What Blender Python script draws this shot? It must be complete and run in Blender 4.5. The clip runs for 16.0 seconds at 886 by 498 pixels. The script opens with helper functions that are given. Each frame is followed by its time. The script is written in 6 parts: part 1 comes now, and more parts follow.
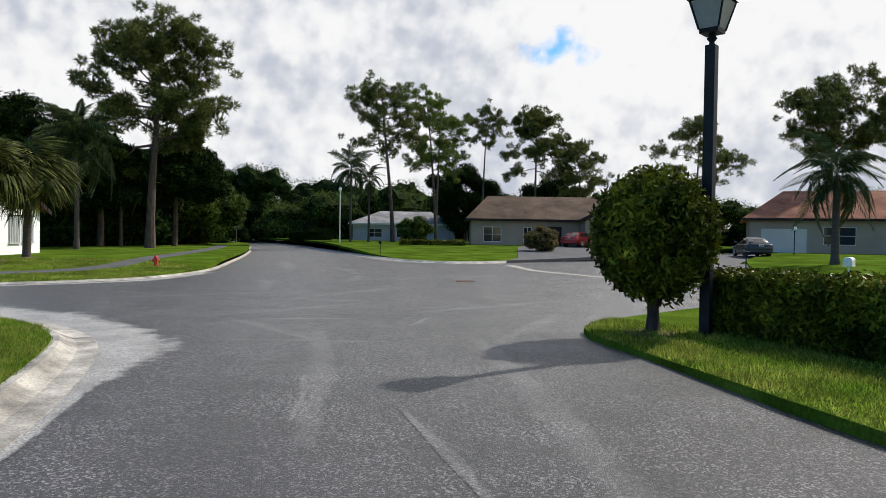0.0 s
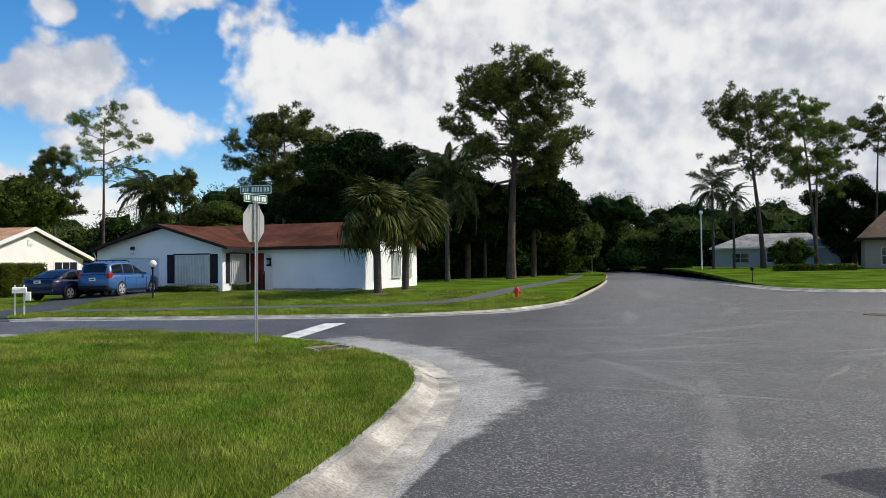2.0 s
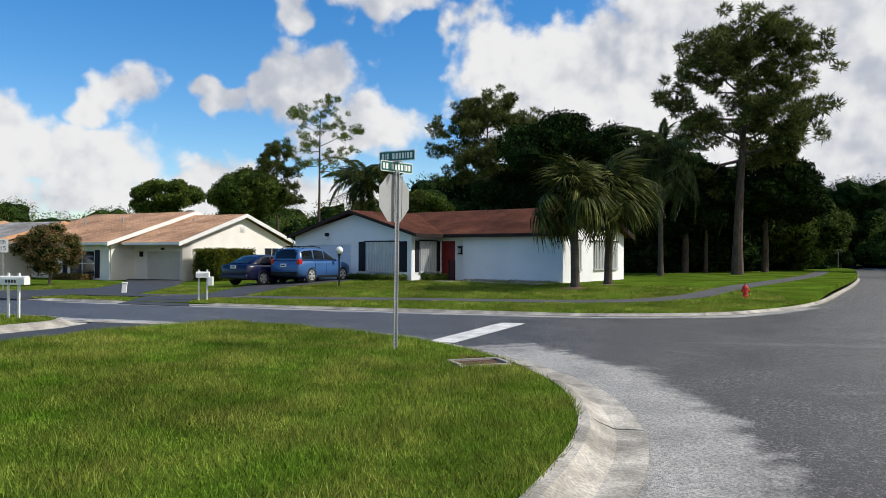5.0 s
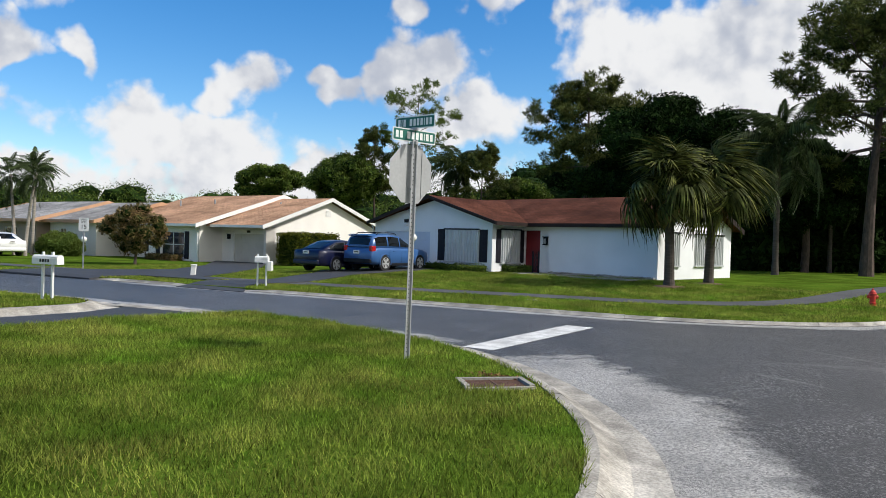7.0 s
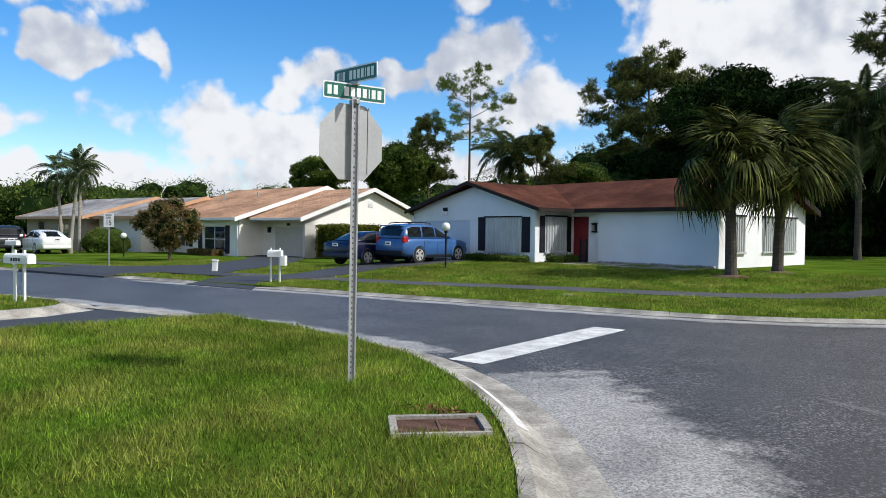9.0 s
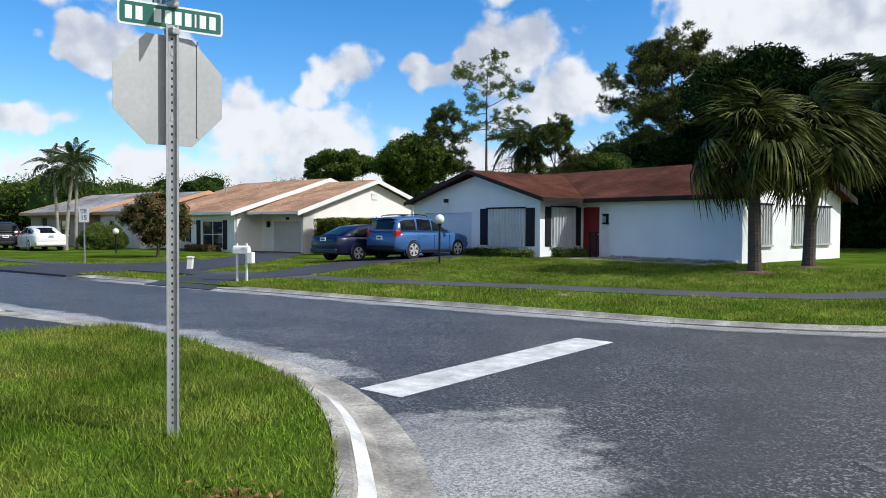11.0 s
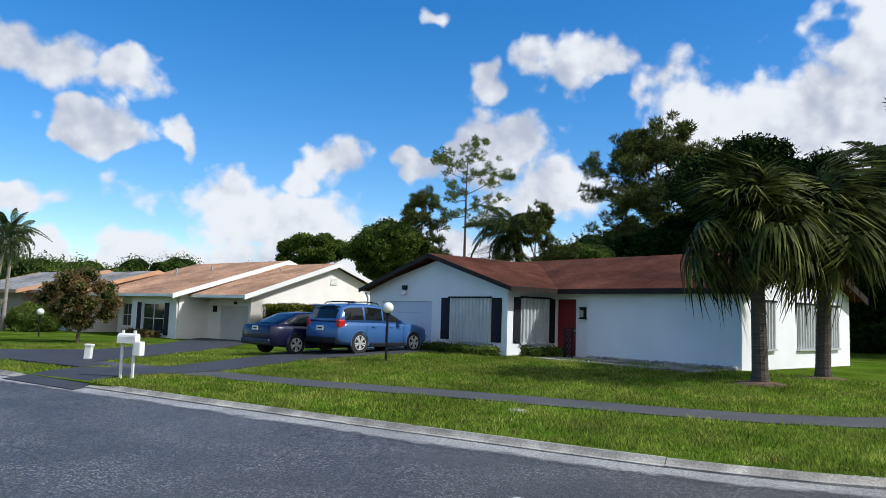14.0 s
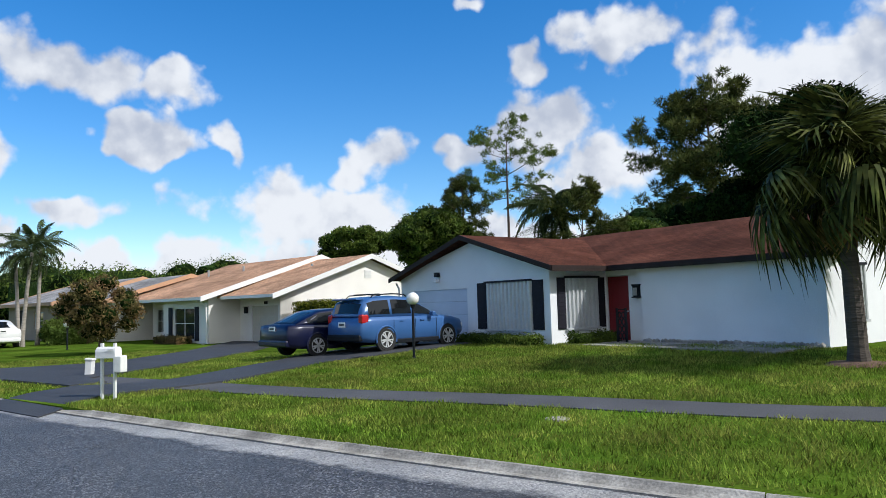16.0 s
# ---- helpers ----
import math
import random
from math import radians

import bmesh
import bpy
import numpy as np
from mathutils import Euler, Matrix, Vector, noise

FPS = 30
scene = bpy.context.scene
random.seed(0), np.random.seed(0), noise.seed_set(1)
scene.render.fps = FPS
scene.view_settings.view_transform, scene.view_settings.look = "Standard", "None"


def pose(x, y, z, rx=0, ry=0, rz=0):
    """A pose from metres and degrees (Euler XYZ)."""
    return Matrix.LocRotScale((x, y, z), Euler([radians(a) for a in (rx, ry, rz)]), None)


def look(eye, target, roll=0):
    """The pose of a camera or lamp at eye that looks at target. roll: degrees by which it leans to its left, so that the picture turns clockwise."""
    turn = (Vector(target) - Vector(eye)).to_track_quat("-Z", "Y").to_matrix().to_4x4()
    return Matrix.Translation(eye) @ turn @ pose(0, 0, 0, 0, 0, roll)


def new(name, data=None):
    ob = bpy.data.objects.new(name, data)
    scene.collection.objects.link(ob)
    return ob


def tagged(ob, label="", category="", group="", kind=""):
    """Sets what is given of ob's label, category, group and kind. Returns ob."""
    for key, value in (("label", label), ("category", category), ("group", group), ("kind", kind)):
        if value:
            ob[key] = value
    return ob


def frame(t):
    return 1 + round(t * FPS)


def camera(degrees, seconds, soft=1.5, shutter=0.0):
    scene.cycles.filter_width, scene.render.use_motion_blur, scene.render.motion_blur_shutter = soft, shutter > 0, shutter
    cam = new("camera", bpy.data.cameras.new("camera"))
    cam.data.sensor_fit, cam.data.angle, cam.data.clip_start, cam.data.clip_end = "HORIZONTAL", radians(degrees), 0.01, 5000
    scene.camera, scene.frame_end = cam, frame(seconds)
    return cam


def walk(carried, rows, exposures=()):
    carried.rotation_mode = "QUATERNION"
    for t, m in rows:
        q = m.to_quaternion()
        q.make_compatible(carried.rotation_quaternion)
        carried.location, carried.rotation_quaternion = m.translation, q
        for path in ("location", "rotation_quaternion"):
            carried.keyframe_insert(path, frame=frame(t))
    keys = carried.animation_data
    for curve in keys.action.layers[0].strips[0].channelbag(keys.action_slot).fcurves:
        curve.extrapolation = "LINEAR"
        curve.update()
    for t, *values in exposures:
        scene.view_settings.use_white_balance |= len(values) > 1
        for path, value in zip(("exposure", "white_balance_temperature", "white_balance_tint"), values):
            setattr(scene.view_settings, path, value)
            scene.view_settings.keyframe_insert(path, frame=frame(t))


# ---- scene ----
cam = camera(62.3, 16.0, 0.8)
PATH = [
    (0, (1.428, -2.237, 1.728), (2.394, -0.486, 1.69), 0.9),
    (0.5, (1.451, -1.672, 1.728), (2.096, 0.221, 1.711), -1.3),
    (1, (1.528, -1.267, 1.676), (1.976, 0.682, 1.675), 0.1),
    (1.5, (1.542, -0.723, 1.707), (1.889, 1.247, 1.684), 0.9),
    (2, (1.694, -0.271, 1.714), (1.756, 1.728, 1.753), -0.7),
    (2.5, (1.66, 0.431, 1.679), (1.733, 2.428, 1.759), 0.8),
    (3, (1.751, 1.051, 1.658), (1.553, 3.04, 1.717), 1.4),
    (3.5, (1.869, 1.695, 1.676), (1.695, 3.687, 1.682), 4.7),
    (4, (1.95, 2.268, 1.714), (1.62, 4.24, 1.672), 3.0),
    (4.5, (2.019, 2.849, 1.696), (1.483, 4.775, 1.699), 1.3),
    (5, (2.096, 3.447, 1.657), (1.587, 5.381, 1.674), 0.2),
    (5.2, (2.168, 3.632, 1.632), (1.632, 5.559, 1.649), 0.6),
    (7.3, (2.632, 6.288, 1.684), (1.839, 8.123, 1.651), 1.6),
    (7.5, (2.7, 6.512, 1.675), (1.934, 8.359, 1.612), 1.6),
    (8, (2.783, 7.114, 1.698), (1.93, 8.923, 1.672), 2.0),
    (8.5, (2.76, 7.809, 1.689), (1.989, 9.653, 1.617), 2.8),
    (9, (2.696, 8.52, 1.678), (1.749, 10.28, 1.63), 0.6),
    (9.2, (2.687, 8.812, 1.636), (1.702, 10.553, 1.588), 0.9),
    (11.3, (2.593, 11.549, 1.632), (1.574, 13.269, 1.56), 0.2),
    (11.5, (2.564, 11.805, 1.617), (1.502, 13.497, 1.521), 1.9),
    (12, (2.411, 12.279, 1.679), (1.4, 14.001, 1.562), 1.3),
    (12.5, (2.295, 12.93, 1.682), (1.312, 14.67, 1.753), 0.4),
    (13, (2.058, 13.504, 1.672), (1.243, 15.317, 1.894), 2.3),
    (13.5, (1.941, 14.173, 1.691), (1.151, 15.995, 1.926), 0.5),
    (14, (1.705, 14.811, 1.662), (0.724, 16.544, 1.844), 1.8),
    (14.5, (1.599, 15.525, 1.692), (0.554, 17.23, 1.747), 0.1),
    (15, (1.361, 16.138, 1.635), (0.199, 17.762, 1.749), -0.6),
    (15.5, (1.153, 16.716, 1.688), (0.141, 18.438, 1.79), -1.1),
    (16, (0.938, 17.319, 1.706), (-0.161, 18.984, 1.854), -1.7),
]
walk(cam, [(t, look(eye, target, roll)) for t, eye, target, roll in PATH],
     [(0.0, -0.05, 6500, 10), (2.5, -0.18, 6480, 10), (5.0, -0.20, 6480, 10), (9.0, -0.11, 6250, 10), (12.5, -0.12, 6050, 10), (13.5, -0.12, 6050, 10), (15.0, -0.24, 6050, 10), (16.0, -0.14, 6050, 10)])

# ---------------------------------------------------------------- light
SUN_AZ, SUN_EL = 80.0, 43.0
sun_dir = Vector((math.sin(radians(SUN_AZ)) * math.cos(radians(SUN_EL)), math.cos(radians(SUN_AZ)) * math.cos(radians(SUN_EL)), math.sin(radians(SUN_EL))))
sun_data = bpy.data.lights.new("sun", "SUN")
sun_data.energy, sun_data.angle, sun_data.color = 4.6, radians(0.6), (1.0, 0.95, 0.87)
new("sun", sun_data).matrix_world = look(sun_dir * 60, (0, 0, 0))

# clouds: azimuth, elevation, half width, half height in degrees
CLOUDS = [(-60, 16.3, 6.5, 2.4), (-53.5, 16, 3, 1.8), (-66, 10, 2.6, 1.8), (-66, 6.5, 2.8, 1.8), (-54.6, 12.6, 2.2, 1.6),
          (-50.9, 12.4, 2.0, 1.9), (-60, 7.6, 3, 1.1), (-46, 7.2, 8.5, 3.6), (-39.7, 12, 4.0, 2.8), (-41, 6.5, 6.5, 3.0),
          (-27.4, 18.1, 2.4, 1.9), (-25, 13.5, 4.4, 2.9), (-31.4, 12.2, 2.4, 1.3), (-19.4, 20, 5.2, 3.0), (-21, 9, 5.5, 3.0),
          (-3, 12, 12, 8), (-12, 13.5, 6.0, 6), (-32.4, 22, 2.8, 1.2), (-52, 3, 12, 2.4), (-30, 4, 14, 3.0),
          (-80, 9, 8, 4), (-95, 18, 9, 5)]
HOLES = [(36.5, 14.5, 4.5, 2.2), (-17, 16.5, 2.0, 2.0)]

world = bpy.data.worlds.new("sky")
scene.world = world
world.use_nodes = True
wt = world.node_tree
wt.nodes.clear()


def wnode(kind):
    return wt.nodes.new(kind)


def wmath(op, a, b=None, c=None, clamp=False):
    n = wnode("ShaderNodeMath")
    n.operation, n.use_clamp = op, clamp
    for i, v in enumerate((a, b, c)):
        if v is None:
            continue
        if isinstance(v, (int, float)):
            n.inputs[i].default_value = v
        else:
            wt.links.new(v, n.inputs[i])
    return n.outputs[0]


def wnoise(vec, scale, detail, rough=0.55):
    n = wnode("ShaderNodeTexNoise")
    n.inputs["Scale"].default_value, n.inputs["Detail"].default_value, n.inputs["Roughness"].default_value = scale, detail, rough
    wt.links.new(vec, n.inputs["Vector"])
    return n.outputs[0]


def wramp(x, lo, hi):
    n = wnode("ShaderNodeMapRange")
    n.interpolation_type = "SMOOTHSTEP"
    n.inputs[1].default_value, n.inputs[2].default_value = lo, hi
    wt.links.new(x, n.inputs[0])
    return n.outputs[0]


way = wnode("ShaderNodeTexCoord").outputs["Generated"]
sep = wnode("ShaderNodeSeparateXYZ")
wt.links.new(way, sep.inputs[0])


def billows(vec):
    """Cauliflower heaps: soft swells broken by rounded puffs at two sizes."""
    heap = wmath("SUBTRACT", wnoise(vec, 9.0, 5.0, 0.55), 0.5)
    total = wmath("MULTIPLY", heap, 1.9)
    for scale, weight in ((24.0, 0.50), (58.0, 0.26)):
        cell = wnode("ShaderNodeTexVoronoi")
        cell.feature, cell.inputs["Scale"].default_value = "SMOOTH_F1", scale
        cell.inputs["Smoothness"].default_value = 0.6
        bent = wnode("ShaderNodeVectorMath")
        bent.operation = "MULTIPLY_ADD"
        wob = wnode("ShaderNodeTexNoise")
        wob.inputs["Scale"].default_value, wob.inputs["Detail"].default_value = scale * 1.3, 4.0
        wt.links.new(vec, wob.inputs["Vector"])
        wt.links.new(wob.outputs["Color"], bent.inputs[0])
        bent.inputs[1].default_value = (0.9 / scale,) * 3
        wt.links.new(vec, bent.inputs[2])
        wt.links.new(bent.outputs[0], cell.inputs["Vector"])
        total = wmath("ADD", total, wmath("MULTIPLY", wmath("SUBTRACT", 0.42, cell.outputs["Distance"]), weight))
    return total


towards_sun = wnode("ShaderNodeVectorMath")
towards_sun.operation = "ADD"
wt.links.new(way, towards_sun.inputs[0])
towards_sun.inputs[1].default_value = (0.014, 0.0, 0.017)
billow, billow_lit = billows(way), billows(towards_sun.outputs[0])
relief = wmath("SUBTRACT", billow, billow_lit)
az = wmath("MULTIPLY", wmath("ARCTAN2", sep.outputs[0], sep.outputs[1]), 57.2958)
el = wmath("MULTIPLY", wmath("ARCSINE", sep.outputs[2]), 57.2958)
drift = wnode("ShaderNodeTexNoise")
drift.inputs["Scale"].default_value, drift.inputs["Detail"].default_value = 9.0, 3.0
wt.links.new(way, drift.inputs["Vector"])
drift_rgb = wnode("ShaderNodeSeparateColor")
wt.links.new(drift.outputs["Color"], drift_rgb.inputs[0])
az = wmath("MULTIPLY_ADD", wmath("SUBTRACT", drift_rgb.outputs[0], 0.5), 11.0, az)
el = wmath("MULTIPLY_ADD", wmath("SUBTRACT", drift_rgb.outputs[1], 0.5), 7.0, el)


def blob(a, e, w, h):
    dx = wmath("MULTIPLY", wmath("SUBTRACT", az, a), 1 / w)
    dy = wmath("MULTIPLY", wmath("SUBTRACT", el, e), 1 / h)
    return wmath("SUBTRACT", 1.0, wmath("SQRT", wmath("ADD", wmath("MULTIPLY", dx, dx), wmath("MULTIPLY", dy, dy))))


cover = wmath("SUBTRACT", wmath("MULTIPLY", wramp(az, -9.0, 4.0), 1.55), 0.75)
for c in CLOUDS:
    cover = wmath("MAXIMUM", cover, blob(*c))
hole = None
for c in HOLES:
    hole = blob(*c) if hole is None else wmath("MAXIMUM", hole, blob(*c))
cover = wmath("SUBTRACT", cover, wmath("MULTIPLY", wmath("MAXIMUM", hole, 0.0), 0.70))
density = wramp(wmath("ADD", wmath("MAXIMUM", cover, -0.8), wmath("MULTIPLY", billow, 1.0)), -0.10, 0.34)
shade = wramp(wmath("ADD", wmath("ADD", wnoise(way, 5.0, 4.0, 0.5), 0.02), wmath("MULTIPLY", relief, 0.30)), 0.30, 0.62)
tone = wnode("ShaderNodeMix")
tone.data_type = "RGBA"
wt.links.new(shade, tone.inputs[0])
tone.inputs[6].default_value, tone.inputs[7].default_value = (0.57, 0.61, 0.70, 1), (1.0, 1.0, 1.0, 1)
sky = wnode("ShaderNodeTexSky")
sky.sky_type, sky.sun_disc, sky.sun_elevation, sky.sun_rotation = "NISHITA", False, radians(SUN_EL), radians(SUN_AZ)
sky.air_density, sky.dust_density, sky.ozone_density = 1.0, 0.3, 2.5
sky_bg, cloud_bg, mix_bg = wnode("ShaderNodeBackground"), wnode("ShaderNodeBackground"), wnode("ShaderNodeMixShader")
vivid = wnode("ShaderNodeHueSaturation")
vivid.inputs["Hue"].default_value = 0.503
vivid.inputs["Saturation"].default_value, vivid.inputs["Value"].default_value = 1.4, 1.0
wt.links.new(sky.outputs[0], vivid.inputs["Color"])
wt.links.new(vivid.outputs[0], sky_bg.inputs[0])
sky_bg.inputs[1].default_value = 0.178
wt.links.new(tone.outputs[2], cloud_bg.inputs[0])
cloud_bg.inputs[1].default_value = 0.97
wt.links.new(density, mix_bg.inputs[0])
wt.links.new(sky_bg.outputs[0], mix_bg.inputs[1])
wt.links.new(cloud_bg.outputs[0], mix_bg.inputs[2])
wt.links.new(mix_bg.outputs[0], wnode("ShaderNodeOutputWorld").inputs[0])

# ---------------------------------------------------------------- materials


def mat(name, color, rough=0.8, vary=0.25, scale=3.0, fine=40.0, bump=0.2, metal=0.0, island=0.0, second=None, glow=0.0, trans=0.0, coat=0.0, bumpscale=None, stretch=None):
    """A node material: base colour broken at two scales by noise, with relief; island varies each loose leaf or blade."""
    m = bpy.data.materials.new(name)
    m.use_nodes = True
    nt = m.node_tree
    b = nt.nodes["Principled BSDF"]
    b.inputs["Roughness"].default_value, b.inputs["Metallic"].default_value = rough, metal
    if island:
        b.inputs["Specular IOR Level"].default_value = 0.02 if name == "dark_shade_leaves" else 0.06
    if name == "lawn_turf":
        b.inputs["Specular IOR Level"].default_value = 0.0
    co = nt.nodes.new("ShaderNodeTexCoord").outputs["Object"]
    if stretch:
        mp = nt.nodes.new("ShaderNodeMapping")
        mp.inputs["Scale"].default_value = stretch
        nt.links.new(co, mp.inputs[0])
        co = mp.outputs[0]

    def noise_at(s, d=4.0):
        n = nt.nodes.new("ShaderNodeTexNoise")
        n.inputs["Scale"].default_value, n.inputs["Detail"].default_value = s, d
        nt.links.new(co, n.inputs["Vector"])
        return n.outputs[0]

    def ramped(x, lo, hi):
        r = nt.nodes.new("ShaderNodeMapRange")
        r.inputs[1].default_value, r.inputs[2].default_value, r.inputs[3].default_value, r.inputs[4].default_value = 0.3, 0.7, lo, hi
        nt.links.new(x, r.inputs[0])
        return r.outputs[0]

    def mul(a, c):
        x = nt.nodes.new("ShaderNodeMath")
        x.operation = "MULTIPLY"
        nt.links.new(a, x.inputs[0])
        nt.links.new(c, x.inputs[1])
        return x.outputs[0]

    coarse, grain = noise_at(scale), noise_at(fine, 3.0)
    value = mul(ramped(coarse, 1 - vary, 1 + vary), ramped(grain, 1 - vary * 0.7, 1 + vary * 0.7))
    if island:
        g = nt.nodes.new("ShaderNodeNewGeometry")
        r = nt.nodes.new("ShaderNodeMapRange")
        r.inputs[3].default_value, r.inputs[4].default_value = 1 - island, 1 + island
        nt.links.new(g.outputs["Random Per Island"], r.inputs[0])
        value = mul(value, r.outputs[0])
    base = nt.nodes.new("ShaderNodeMix")
    base.data_type = "RGBA"
    base.inputs[6].default_value = (*color, 1)
    base.inputs[7].default_value = (*(second or color), 1)
    nt.links.new(ramped(noise_at(scale * 2.3), 0, 1), base.inputs[0])
    out = nt.nodes.new("ShaderNodeVectorMath")
    out.operation = "SCALE"
    nt.links.new(base.outputs[2], out.inputs[0])
    nt.links.new(value, out.inputs["Scale"])
    nt.links.new(out.outputs[0], b.inputs["Base Color"])
    if bump:
        bp = nt.nodes.new("ShaderNodeBump")
        bp.inputs["Strength"].default_value, bp.inputs["Distance"].default_value = bump, 0.02
        nt.links.new(noise_at(bumpscale, 3.0) if bumpscale else grain, bp.inputs["Height"])
        nt.links.new(bp.outputs[0], b.inputs["Normal"])
    if coat:
        b.inputs["Coat Weight"].default_value, b.inputs["Coat Roughness"].default_value = coat, 0.05
    if trans:
        b.inputs["Subsurface Weight"].default_value = 0.0
        t = nt.nodes.new("ShaderNodeBsdfTranslucent")
        nt.links.new(out.outputs[0], t.inputs[0])
        mx = nt.nodes.new("ShaderNodeMixShader")
        mx.inputs[0].default_value = trans
        nt.links.new(b.outputs[0], mx.inputs[1])
        nt.links.new(t.outputs[0], mx.inputs[2])
        nt.links.new(mx.outputs[0], nt.nodes["Material Output"].inputs[0])
    return m


def asphalt(name, worn):
    """Street asphalt: dark binder with pale stones; worn: the binder is lost towards the strip's inner edge (v = 0), in patches."""
    m = mat(name, (0.019, 0.018, 0.0195), 0.40, 0.36, 0.30, 24, 1.0, second=(0.034, 0.0325, 0.034), bumpscale=110)
    nt = m.node_tree
    bsdf = nt.nodes["Principled BSDF"]
    bsdf.inputs["Specular IOR Level"].default_value = 0.75
    co = nt.nodes.new("ShaderNodeTexCoord")
    grit = nt.nodes.new("ShaderNodeTexVoronoi")
    grit.inputs["Scale"].default_value = 58.0
    nt.links.new(co.outputs["Object"], grit.inputs["Vector"])
    sp = nt.nodes.new("ShaderNodeSeparateColor")
    nt.links.new(grit.outputs["Color"], sp.inputs[0])
    pick = nt.nodes.new("ShaderNodeMapRange")
    pick.inputs[1].default_value, pick.inputs[2].default_value, pick.inputs[4].default_value = 0.70, 0.95, 1.0
    nt.links.new(sp.outputs[0], pick.inputs[0])
    patch = nt.nodes.new("ShaderNodeTexNoise")
    patch.inputs["Scale"].default_value, patch.inputs["Detail"].default_value = 0.9, 6.0
    nt.links.new(co.outputs["Object"], patch.inputs["Vector"])
    amount = nt.nodes.new("ShaderNodeMapRange")
    amount.inputs[1].default_value, amount.inputs[2].default_value, amount.inputs[3].default_value, amount.inputs[4].default_value = 0.38, 0.68, 0.35, 1.0
    nt.links.new(patch.outputs[0], amount.inputs[0])
    fac = nt.nodes.new("ShaderNodeMath")
    fac.operation = "MULTIPLY"
    nt.links.new(pick.outputs[0], fac.inputs[0])
    nt.links.new(amount.outputs[0], fac.inputs[1])
    old = bsdf.inputs["Base Color"].links[0].from_socket
    mx = nt.nodes.new("ShaderNodeMix")
    mx.data_type = "RGBA"
    nt.links.new(fac.outputs[0], mx.inputs[0])
    nt.links.new(old, mx.inputs[6])
    mx.inputs[7].default_value = (0.40, 0.385, 0.375, 1)
    last = mx.outputs[2]
    if worn:
        uv = nt.nodes.new("ShaderNodeSeparateXYZ")
        nt.links.new(co.outputs["UV"], uv.inputs[0])
        broken = nt.nodes.new("ShaderNodeTexNoise")
        broken.inputs["Scale"].default_value, broken.inputs["Detail"].default_value, broken.inputs["Roughness"].default_value = 2.6, 9.0, 0.72
        nt.links.new(co.outputs["Object"], broken.inputs["Vector"])
        diff = nt.nodes.new("ShaderNodeMath")
        diff.operation = "MULTIPLY_ADD"
        nt.links.new(uv.outputs[1], diff.inputs[0])
        diff.inputs[1].default_value = -0.31 if worn < 0.5 else -0.75
        nt.links.new(broken.outputs[0], diff.inputs[2])
        edge_ = nt.nodes.new("ShaderNodeMapRange")
        edge_.inputs[1].default_value, edge_.inputs[2].default_value, edge_.inputs[4].default_value = (0.17, 0.34, worn) if worn < 0.5 else (-0.17, 0.02, worn)
        nt.links.new(diff.outputs[0], edge_.inputs[0])
        lasting = nt.nodes.new("ShaderNodeMapRange")
        lasting.inputs[1].default_value, lasting.inputs[2].default_value, lasting.inputs[3].default_value = 0.36, 0.56, 0.62
        nt.links.new(patch.outputs[0], lasting.inputs[0])
        spread = nt.nodes.new("ShaderNodeMath")
        spread.operation = "MULTIPLY"
        nt.links.new(edge_.outputs[0], spread.inputs[0])
        nt.links.new(lasting.outputs[0], spread.inputs[1])
        gritty = nt.nodes.new("ShaderNodeMapRange")
        gritty.inputs[3].default_value, gritty.inputs[4].default_value = 0.35, 1.25
        nt.links.new(sp.outputs[1], gritty.inputs[0])
        tone_ = nt.nodes.new("ShaderNodeVectorMath")
        tone_.operation = "SCALE"
        tone_.inputs[0].default_value = (0.56, 0.54, 0.505)
        nt.links.new(gritty.outputs[0], tone_.inputs["Scale"])
        mw = nt.nodes.new("ShaderNodeMix")
        mw.data_type = "RGBA"
        nt.links.new(spread.outputs[0], mw.inputs[0])
        nt.links.new(last, mw.inputs[6])
        nt.links.new(tone_.outputs[0], mw.inputs[7])
        last = mw.outputs[2]
    nt.links.new(last, bsdf.inputs["Base Color"])
    return m


ASPHALT, ASPHALT_WORN, ASPHALT_SCUFF, ASPHALT_SCRATCH = asphalt("asphalt", 0.0), asphalt("worn_asphalt", 0.95), asphalt("scuffed_asphalt", 0.17), asphalt("scratched_asphalt", 0.26)
ASPHALT_NEW = mat("sealed_asphalt", (0.040, 0.042, 0.047), 0.7, 0.2, 1.0, 60, 0.3)
PATH_ASPHALT = mat("path_asphalt", (0.07, 0.07, 0.074), 0.85, 0.2, 1.0, 50, 0.3)
CONCRETE = mat("kerb_concrete", (0.45, 0.42, 0.37), 0.9, 0.42, 1.3, 38, 0.4, second=(0.23, 0.215, 0.185))
PAINT_WHITE = mat("road_paint", (0.72, 0.72, 0.70), 0.75, 0.14, 2.0, 50, 0.3)
PAINT_WORN = mat("worn_road_paint", (0.70, 0.70, 0.68), 0.8, 0.22, 2.5, 70, 0.5, second=(0.50, 0.50, 0.49))
GRASS = mat("lawn_turf", (0.056, 0.108, 0.010), 0.9, 0.42, 0.5, 22, 0.9, second=(0.088, 0.132, 0.016), bumpscale=30)
BLADE = mat("grass_blade", (0.122, 0.228, 0.018), 0.6, 0.34, 0.45, 2.6, 0, island=0.7, second=(0.30, 0.310, 0.064), trans=0.46)
STUCCO = mat("white_stucco", (0.83, 0.845, 0.86), 0.9, 0.05, 0.8, 30, 0.25, bumpscale=60)
STUCCO_CREAM = mat("cream_stucco", (0.85, 0.82, 0.77), 0.9, 0.05, 0.8, 30, 0.25)
